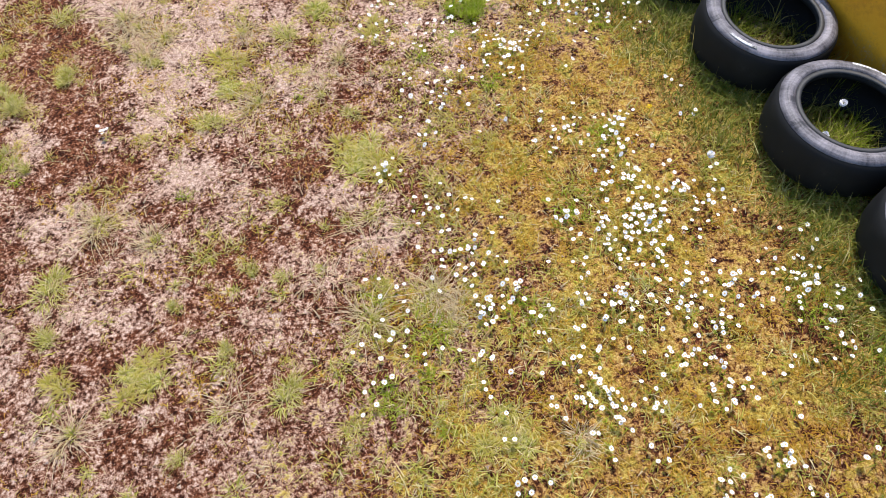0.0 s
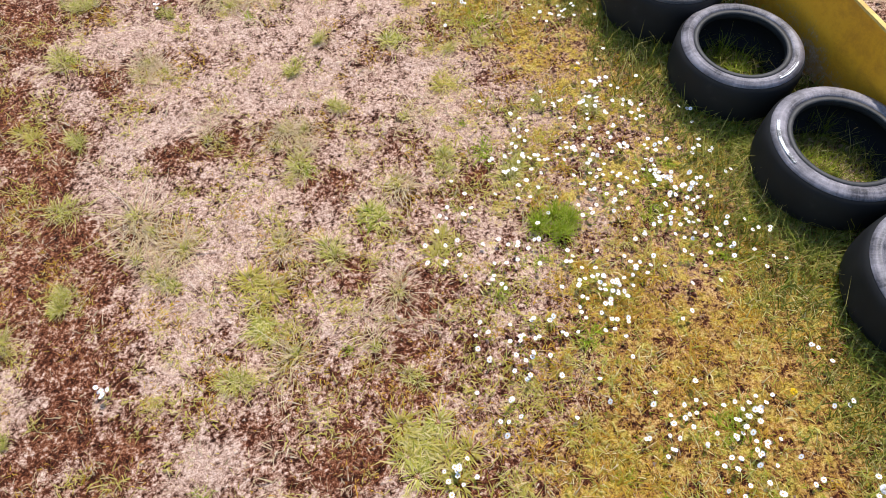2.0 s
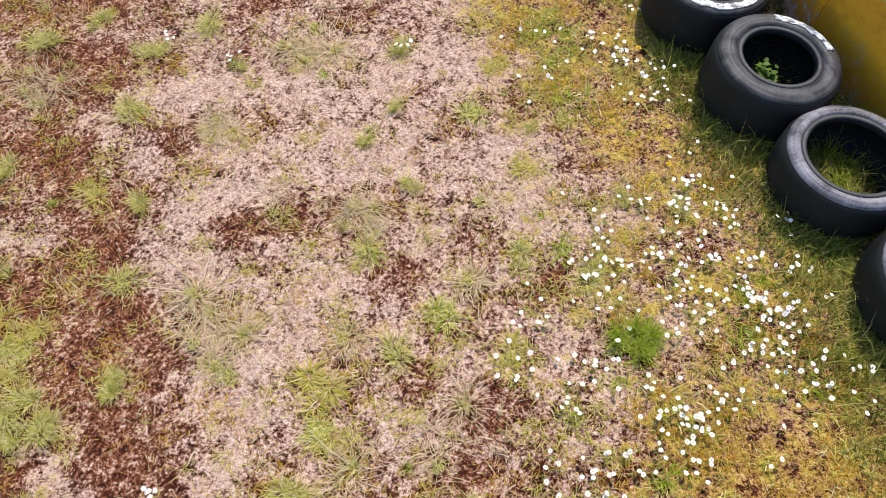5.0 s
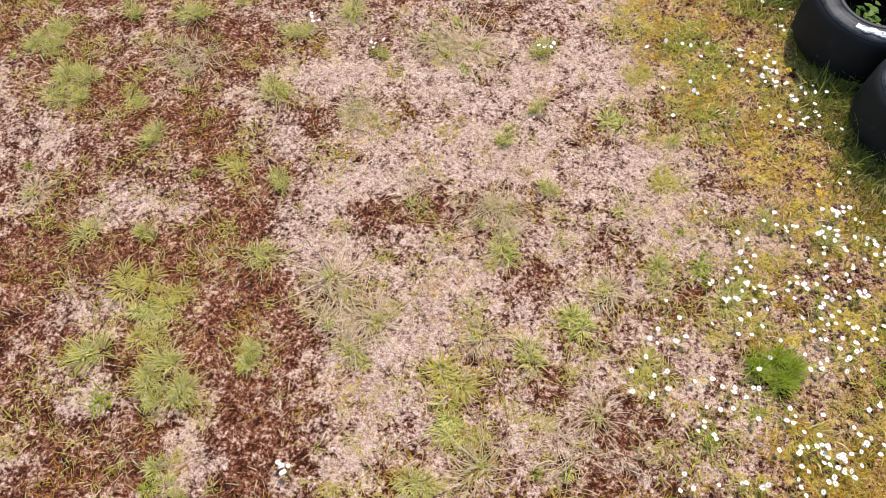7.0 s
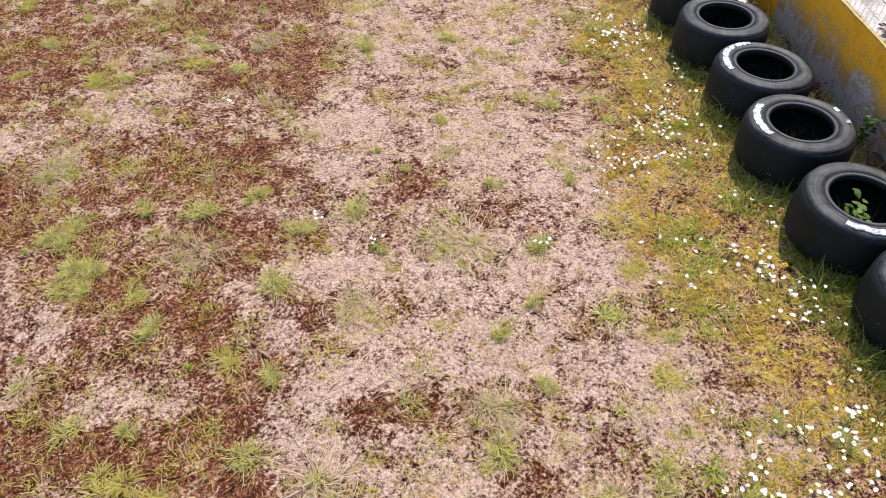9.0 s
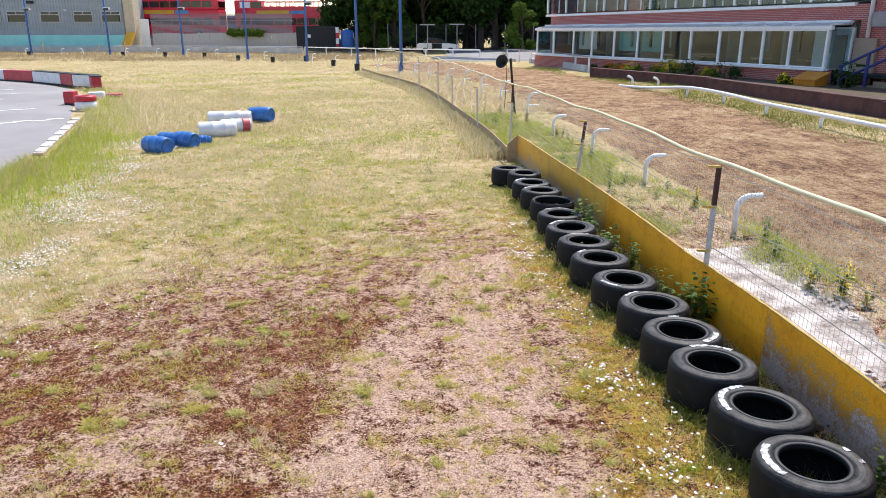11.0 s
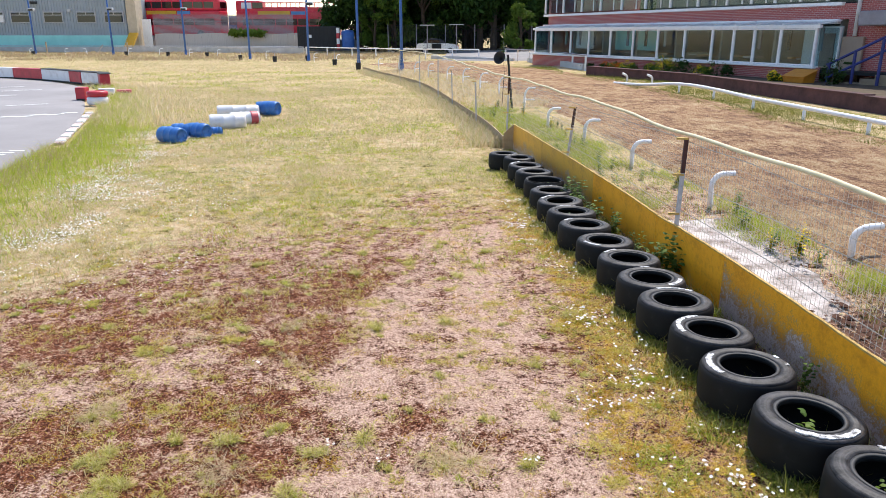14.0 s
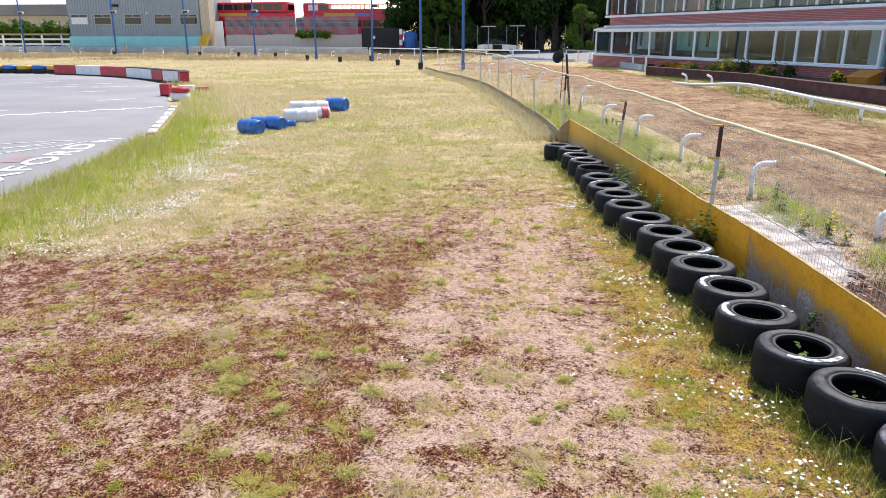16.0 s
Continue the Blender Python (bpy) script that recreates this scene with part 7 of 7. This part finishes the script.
post_and_rail([(3.1, 59.5), (3.9, 57.4), (4.6, 55.2), (5.2, 53.0), (5.7, 50.8), (6.1, 48.5), (6.4, 46.0), (6.7, 43.0)], 0.85, "white posts with a purple-grey top rail", STEEL)
post_and_rail([(-16.5, 76.5), (-14.0, 74.8), (-11.2, 72.9), (-8.6, 70.8), (-6.0, 68.3), (-3.6, 65.8), (-1.2, 63.2), (1.0, 61.2)], 0.8, "white post and rail fence beyond the track")
for (a, b, c, d, h) in ((4.6, 55.6, 6.0, 49.5, 0.3), (6.1, 48.5, 6.7, 43.6, 0.35), (-3.0, 65.0, 3.6, 57.6, 0.25)):
    p, q = Vector((a, b)), Vector((c, d))
    m = (p + q) / 2
    v = q - p
    e = thing("low_wall", pose(m.x, m.y, lv(m.x, m.y), 0, 0, math.degrees(math.atan2(v.y, v.x))), "low pale concrete block wall at the track edge", "wall", kind="structure")
    part("wall_body", boxed((0, 0, h / 2 - 0.05), (v.length, 0.25, h + 0.1), 0.02), PALE_CONCRETE, e)
far_wall = [(-80.0, 86.0), (-55.0, 85.8), (-38.0, 85.2), (-27.0, 84.0), (-17.5, 80.0)]
for p, q in zip(far_wall, far_wall[1:]):
    p, q = Vector(p), Vector(q)
    m, v = (p + q) / 2, q - p
    e = thing("low_wall", pose(m.x, m.y, lv(m.x, m.y) + 0.2, 0, 0, math.degrees(math.atan2(v.y, v.x))), "long low pale concrete wall round the track", "wall", kind="structure")
    part("wall_body", boxed((0, 0, 0.12), (v.length - 0.01, 0.3, 0.62), 0.02), PALE_CONCRETE, e)
    part("top_pipe", tube(bmesh.new(), [(-v.length / 2, 0, 0.52), (v.length / 2, 0, 0.52)], 0.05, 6), GALV, e)
for x, a in ((-40.5, 40), (-52.5, -35), (-53.3, 35), (-37.0, 0), (-46.0, 0)):
    e = thing("timber_prop", pose(x, 80.5, lv(x, 80.5), 0, a, 0), "weathered timber prop standing in grass", "timber prop", "timber props")
    part("stick", boxed((0, 0, 0.6), (0.1, 0.1, 1.3)), TIMBER if a else BROWN_BOARD, e)


# ---- far buildings ----
def grey_hall():
    e = thing("clad_hall", Matrix.Translation((-57.9, 88.3, 0.55)) @ Matrix.Diagonal((0.88, 0.88, 0.88, 1)), "grey metal-clad hall with a turquoise painted base", "building")
    W = 20.0
    part("core", boxed((W / 2, 6.0, 4.6), (W - 0.2, 11.6, 9.2)), CLADDING, e)
    part("turquoise_base", boxed((W / 2 + 0.1, 0.1, 0.85), (W + 0.2, 0.3, 1.7)), TEAL, e, "turquoise painted base band")
    for k in range(50):
        part("cladding_rib", boxed((0.2 + 0.4 * k, 0.13, 5.5), (0.07, 0.08, 7.5)), CLADDING, e)
    for k, x in enumerate((0.6, 4.15, 8.7, 13.2, 17.0)):
        w = part("window", boxed((x + 1.3, 0.06, 4.05), (2.7, 0.12, 1.5), 0.02), GALV, e, "white framed window")
        part("pane", boxed((x + 1.3, -0.01, 3.85), (2.4, 0.05, 0.85)), WHITE if k == 0 else DARK_GLASS, w)
        for s in (-0.62, 0.62):
            part("pane", boxed((x + 1.3 + s, -0.01, 4.52), (1.1, 0.05, 0.26)), DARK_GLASS, w)
    part("wall_lamp", boxed((12.3, -0.05, 4.9), (0.5, 0.3, 0.3), 0.05), LAMP, e)
    part("wall_lamp", boxed((7.6, -0.05, 5.9), (0.9, 0.3, 0.35), 0.05), BLACK, e)
    part("rendered_end", boxed((W + 0.72, 1.0, 4.0), (1.3, 2.0, 8.0)), STONE, e, "sandy rendered end wall")
    for k in range(8):
        part("yellow_step", boxed((W + 0.9, -2.5 + 0.3 * k, 0.1 + 0.26 * k), (1.2, 0.31, 0.28)), BUS_YELLOW, e)
    part("side_screen", boxed((W + 2.15, 1.2, 1.9), (1.2, 0.15, 3.8)), WHITE, e, "white screen panel")


grey_hall()
e = thing("far_shed", Matrix.Translation((-82.0, 114.0, 0.5)), "long low sandy shed with a pale grey roof", "building")
part("wall", boxed((8, 3, 2.4), (36, 6, 4.8)), STONE, e)
part("roof", boxed((8, 3, 5.6), (37, 7, 1.8), 0.3), TARMAC, e, "pale grey roof")
e = thing("far_rail", Matrix.Translation((-71.0, 88.5, 0.4)), "brown and white slatted rail fence", "fence")
for z, m in ((0.7, WHITE), (1.3, WHITE), (1.9, BROWN_BOARD)):
    part("rail", boxed((0, 0, z), (26, 0.12, 0.22)), m, e)
for k in range(10):
    part("post", boxed((-12.5 + 2.7 * k, 0.1, 1.0), (0.16, 0.16, 2.0)), WHITE, e)


def palisade():
    e = thing("palisade_fence", Matrix.Translation((-38.0, 90.5, 0.7)), "tall grey steel palisade fence", "fence")
    me = mesh_np("pale", *pale_mesh(), STEEL)
    for k in range(143):
        piece("pale", me, Matrix.Translation((0.12 * k, 0, 0)), e)
    for z in (0.8, 3.0):
        part("rail", boxed((8.5, 0.06, z), (17.4, 0.05, 0.09)), STEEL, e)
    f = thing("timber_fence", Matrix.Translation((-37.6, 89.8, 0.6)), "low silvered timber board fence", "fence")
    bm = boxed((0, 0, 0.85), (0.29, 0.03, 1.9))
    board = bpy.data.meshes.new("board")
    bm.to_mesh(board)
    bm.free()
    board.materials.append(TIMBER)
    for k in range(58):
        piece("board", board, pose(0.3 * k, 0, 0.05 * math.sin(k * 0.35) - 0.2 + 0.15 * float(vnoise(k * 1.0, 0.0, 6.0, 1)), 0, 0.6 * math.sin(k * 2.0), 0), f)


def pale_mesh():
    w = 0.032
    v = [(-w, 0, 0), (w, 0, 0), (w, 0, 3.6), (0, 0, 3.9), (-w, 0, 3.6), (-w, -0.02, 0), (w, -0.02, 0), (w, -0.02, 3.6), (0, -0.02, 3.9), (-w, -0.02, 3.6)]
    f = [(5, 6, 7), (5, 7, 9), (9, 7, 8), (0, 2, 1), (0, 4, 2), (4, 3, 2), (0, 5, 9), (0, 9, 4), (1, 2, 7), (1, 7, 6)]
    return v, f


palisade()


def bus(x, y, yaw, L, open_top, words):
    """A double-decker: rounded red body, two window rows, coloured panels, wheels."""
    e = thing("double_decker_bus", pose(x, y, 1.66, 0, 0, yaw), words, "bus", "red double-decker buses")
    h = 4.3
    bm = bmesh.new()
    box(bm, (0, 0, 0.35 + 1.5), (L, 2.5, 3.0), 0.18)
    part("lower_body", bm, BUS_RED, e)
    if open_top:
        for s in (-1, 1):
            part("side_rail", boxed((0, s * 1.2, 3.55), (L - 0.4, 0.06, 0.5)), BUS_RED, e)
            for k in range(10):
                part("stanchion", boxed((-L / 2 + 1.0 + k * (L - 2) / 9, s * 1.2, 4.05), (0.07, 0.07, 0.7)), BUS_RED, e)
            part("handrail", boxed((0, s * 1.2, 4.4), (L - 0.6, 0.07, 0.07)), BUS_RED, e)
        part("front_cab", boxed((-L / 2 + 1.6, 0, 3.95), (3.2, 2.5, 1.3), 0.2), BUS_RED, e)
        for k in range(7):
            part("seat", boxed((-L / 2 + 3.6 + k * 0.95, 0, 3.6), (0.14, 2.0, 0.6), 0.04), BUS_RED, e)
    else:
        part("upper_body", boxed((0, 0, 3.98), (L, 2.48, 1.32), 0.2), BUS_RED, e)
    n = 8
    span = (L - 1.4) / n
    for k in range(n):
        if not open_top or k < 2:
            part("upper_window", boxed((-L / 2 + 0.7 + span * (k + 0.5), -1.245, 4.02), (span - 0.12, 0.04, 0.72), 0.015), WHITE if k == 0 else DARK_GLASS, e)
        part("lower_window", boxed((-L / 2 + 0.7 + span * (k + 0.5), -1.255, 2.0), (span - 0.12, 0.04, 0.8), 0.015), DARK_GLASS, e)
    part("yellow_panel", boxed((-L * 0.12, -1.262, 3.12), (L * 0.32, 0.03, 0.42)), BUS_YELLOW, e, "yellow advertising panel")
    part("blue_panel", boxed((L * 0.12, -1.264, 3.10), (L * 0.14, 0.03, 0.40)), BUS_BLUE, e, "blue advertising panel")
    part("end_window", boxed((L / 2 + 0.005, 0, 2.1), (0.04, 1.9, 1.1), 0.015), DARK_GLASS, e)
    part("end_window", boxed((L / 2 + 0.005, 0, 4.0), (0.04, 1.9, 0.7), 0.015), DARK_GLASS, e)
    for s in (-L * 0.32, L * 0.28):
        for q in (-1.16, 1.16):
            t = part("wheel", tube(bmesh.new(), [(s, q - 0.14, 0.5), (s, q + 0.14, 0.5)], 0.5, 20), BLACK, e)
            part("hub", tube(bmesh.new(), [(s, q - 0.16, 0.5), (s, q + 0.16, 0.5)], 0.24, 12), GALV, t)


bus(-36.7, 95.0, -6, 12.4, False, "red double-decker bus with yellow and blue side panels")
bus(-22.9, 97.0, -4, 13.2, True, "red open-top double-decker bus")
slab("bus_yard", [(-44.0, 91.5), (-12.0, 91.5), (-12.0, 112.0), (-44.0, 112.0)], 0.0, 1.31, TARMAC, "raised grey tarmac yard under the buses", "yard")
e = thing("blue_van", pose(-30.3, 101.0, 1.66), "blue van parked behind the buses", "van")
part("van_body", boxed((0, 0, 1.5), (2.2, 5.0, 2.6), 0.2), BLUE, e)
part("windscreen", boxed((0, -2.45, 2.1), (1.8, 0.15, 0.8), 0.03), DARK_GLASS, e)
e = thing("black_container", Matrix.Translation((-19.6, 86.5, 0.55)), "plain black steel storage container", "container")
part("container_body", boxed((2.3, 1.2, 1.25), (4.6, 2.4, 2.5), 0.04), BLACK, e)
for k in range(11):
    part("container_rib", boxed((0.25 + 0.41 * k, -0.02, 1.25), (0.12, 0.06, 2.3)), BLACK, e)
part("notice", boxed((1.5, -0.06, 1.4), (0.35, 0.03, 0.35)), WHITE, e, "small white notice")
e = thing("striped_post", Matrix.Translation((-14.75, 86.0, 0.5)), "red and white banded post", "post")
for k in range(4):
    part("band", boxed((0, 0, 0.3 + 0.6 * k), (0.34, 0.3, 0.6)), (RED, WHITE)[k % 2], e)
e = thing("blue_tank", Matrix.Translation((-13.7, 86.5, 0.5)), "blue storage tank beside the trees", "tank")
part("tank_body", lathe(bmesh.new(), [(0.0, 0.0), (0.7, 0.0), (0.75, 0.1), (0.75, 1.9), (0.6, 2.1), (0.0, 2.15)], 20, False), BLUE_PAINT, e, smooth=True)
part("lid", tube(bmesh.new(), [(0, 0, 2.1), (0, 0, 2.2)], 0.25, 12), BLUE_PAINT, e)


# ---- silver car ----
def car(x, y, yaw):
    e = thing("convertible_car", pose(x, y, lv(x, y) + 0.16, 0, 0, yaw), "silver convertible with black soft top and open door", "car")
    side = [(-2.2, 0.32), (-2.22, 0.62), (-2.1, 0.86), (-1.2, 0.92), (1.1, 0.90), (1.9, 0.80), (2.15, 0.62), (2.2, 0.32)]
    roof = [(-1.55, 0.90), (-1.1, 1.36), (-0.2, 1.42), (0.35, 1.34), (1.0, 0.90)]

    def hull(profile, half, inset):
        bm = bmesh.new()
        L = [bm.verts.new((px, -half + inset * max(0, pz - 0.9), pz)) for px, pz in profile]
        R = [bm.verts.new((px, half - inset * max(0, pz - 0.9), pz)) for px, pz in profile]
        bm.faces.new(L)
        bm.faces.new(R[::-1])
        for k in range(len(profile)):
            bm.faces.new((L[k], R[k], R[(k + 1) % len(profile)], L[(k + 1) % len(profile)]))
        bmesh.ops.recalc_face_normals(bm, faces=bm.faces)
        bmesh.ops.bevel(bm, geom=list(bm.edges), offset=0.05, segments=2, affect="EDGES")
        return bm
    part("car_body", hull(side, 0.86, 0.0), SILVER, e, smooth=False)
    part("soft_top", hull(roof, 0.78, 0.35), BLACK, e, "black fabric roof")
    part("side_window", boxed((-0.45, -0.75, 1.12), (1.3, 0.06, 0.28), 0.02), DARK_GLASS, e)
    part("tail_light", boxed((2.17, -0.65, 0.66), (0.06, 0.3, 0.16), 0.02), RED, e)
    d = part("open_door", boxed((-0.6, -1.15, 0.62), (0.08, 0.9, 0.6), 0.03), BLACK, e, "dark inside of the open door")
    # near-black sheet on the closed body paints the shaded door opening
    part("doorway_shade", boxed((-0.1, -0.872, 0.64), (0.95, 0.03, 0.5), 0.01), DARK, e)
    for sx in (-1.35, 1.3):
        for sy in (-0.82, 0.82):
            w = part("wheel", tube(bmesh.new(), [(sx, sy - 0.1, 0.16), (sx, sy + 0.1, 0.16)], 0.33, 20), BLACK, e)
            part("rim", tube(bmesh.new(), [(sx, sy - 0.115, 0.16), (sx, sy + 0.115, 0.16)], 0.2, 12), GALV, w)


car(-3.0, 78.5, 4)
e = thing("mesh_screen_fence", Matrix.Translation((0, 84.5, 0.25)), "tall dark mesh sports fence on thin posts", "fence")
for k, x in enumerate((-8.8, -5.6, -2.3, 1.0, 4.3, 7.4, 10.4)):
    part("post", tube(bmesh.new(), [(x, 0, 0), (x, 0, 3.0)], 0.05, 6), STEEL, e)
v, f = [], []
for k in range(32):
    wire(v, f, (-8.8, 0, 0.1 + 0.09 * k), (10.4, 0, 0.1 + 0.09 * k), 0.008)
for k in range(120):
    wire(v, f, (-8.8 + 0.16 * k, 0, 0.05), (-8.8 + 0.16 * k, 0, 2.95), 0.008)
net = new("netting", mesh_np("netting", v, f, BLACK))
net.parent = e
for x in (-4.0, -1.0):
    g = thing("lamp_standard", pose(x, 77.0, lv(x, 77.0)), "thin grey standard with a flat head", "post", "car park standards")
    part("pole", tube(bmesh.new(), [(0, 0, 0), (0, 0, 2.9)], 0.05, 6), STEEL, g)
    part("head", boxed((0, 0, 2.9), (1.5, 0.3, 0.08)), GALV, g)


# ---- trees ----
def tree_parts(seed, h, spread, mat, n, leaf):
    rs = random.Random(seed)
    bm = bmesh.new()
    tube(bm, [(0, 0, -0.3), (0.1, 0, h * 0.2), (-0.1, 0.1, h * 0.45), (0.1, 0, h * 0.8)], [h * 0.028, h * 0.022, h * 0.016, h * 0.004], 8)
    lobes = []
    for k in range(16):
        a, z = rs.random() * 6.28, rs.uniform(0.12, 0.95)
        r = spread * (0.5 + 0.6 * math.sin(math.pi * min(1, z + 0.12))) * rs.uniform(0.45, 0.95)
        c = (math.cos(a) * r, math.sin(a) * r, h * z)
        tube(bm, [(0, 0, h * z * 0.6), (c[0] * 0.5, c[1] * 0.5, h * z * 0.8), c], [h * 0.01, h * 0.006, h * 0.002], 5)
        lobes.append((c, (spread * rs.uniform(0.3, 0.5), spread * rs.uniform(0.3, 0.5), h * rs.uniform(0.07, 0.12))))
    me = bpy.data.meshes.new("trunk")
    bm.to_mesh(me)
    bm.free()
    me.materials.append(BARK)
    return me, leaf_cloud("crown", lobes, n, leaf, mat, seed)


SORTS = [tree_parts(1, 12.0, 3.4, LEAF_DARK, 9000, 0.26), tree_parts(2, 14.0, 3.8, LEAF_DARK, 10000, 0.28), tree_parts(3, 9.0, 2.6, LEAF_LIGHT, 6000, 0.2)]
rnd = random.Random(3)
for i in range(24):
    x, y = -13.4 + 1.4 * i + rnd.uniform(-0.8, 0.8), rnd.choice((88.5, 92.0, 95.5)) + rnd.uniform(-1, 1)
    trunk, crown = SORTS[rnd.choice((0, 1, 0, 1))]
    e = thing("tree", pose(x, y, 0.3, 0, 0, rnd.random() * 360), "tall dense dark green broadleaf tree", "tree", "trees behind the car park")
    s = rnd.uniform(0.85, 1.15)
    piece("trunk", trunk, Matrix.Diagonal((s, s, s, 1)), e)
    piece("crown", crown, Matrix.Diagonal((s, s, s, 1)), e)
for x, y, s in ((-10.6, 87.0, 0.75), (-8.2, 87.0, 0.7), (-11.0, 91.0, 0.9), (5.8, 80.0, 0.55), (-2.5, 91.0, 0.8)):
    e = thing("tree", pose(x, y, 0.3, 0, 0, rnd.random() * 360), "smaller bright green leafy tree", "tree", "trees behind the car park")
    piece("trunk", SORTS[2][0], Matrix.Diagonal((s, s, s, 1)), e)
    piece("crown", SORTS[2][1], Matrix.Diagonal((s, s, s, 1)), e)
hedge = leaf_cloud("undergrowth", [((-12 + 2.1 * k, 97.5 + (k % 3), 2.0 + (k % 2) * 1.5), (1.8, 1.4, 2.4)) for k in range(16)], 14000, 0.3, LEAF_DARK, 8)
tagged(new("undergrowth", hedge), "dense dark undergrowth behind the trees", "undergrowth", kind="stuff")
hedge = leaf_cloud("hedge", [((-80 + 2.2 * k, 99.0 + (k % 2), 2.2), (1.7, 1.2, 1.9)) for k in range(9)], 8000, 0.3, LEAF_LIGHT, 9)
tagged(new("hedge", hedge), "green hedge beside the grey hall", "hedge", kind="stuff")
hedge = leaf_cloud("bramble", [((-27.8 + 1.0 * k, 89.3, 2.35), (0.8, 0.5, 0.42)) for k in range(4)], 2400, 0.16, LEAF_LIGHT, 10)
tagged(new("bramble", hedge), "green bramble over the timber fence", "bramble", kind="stuff")
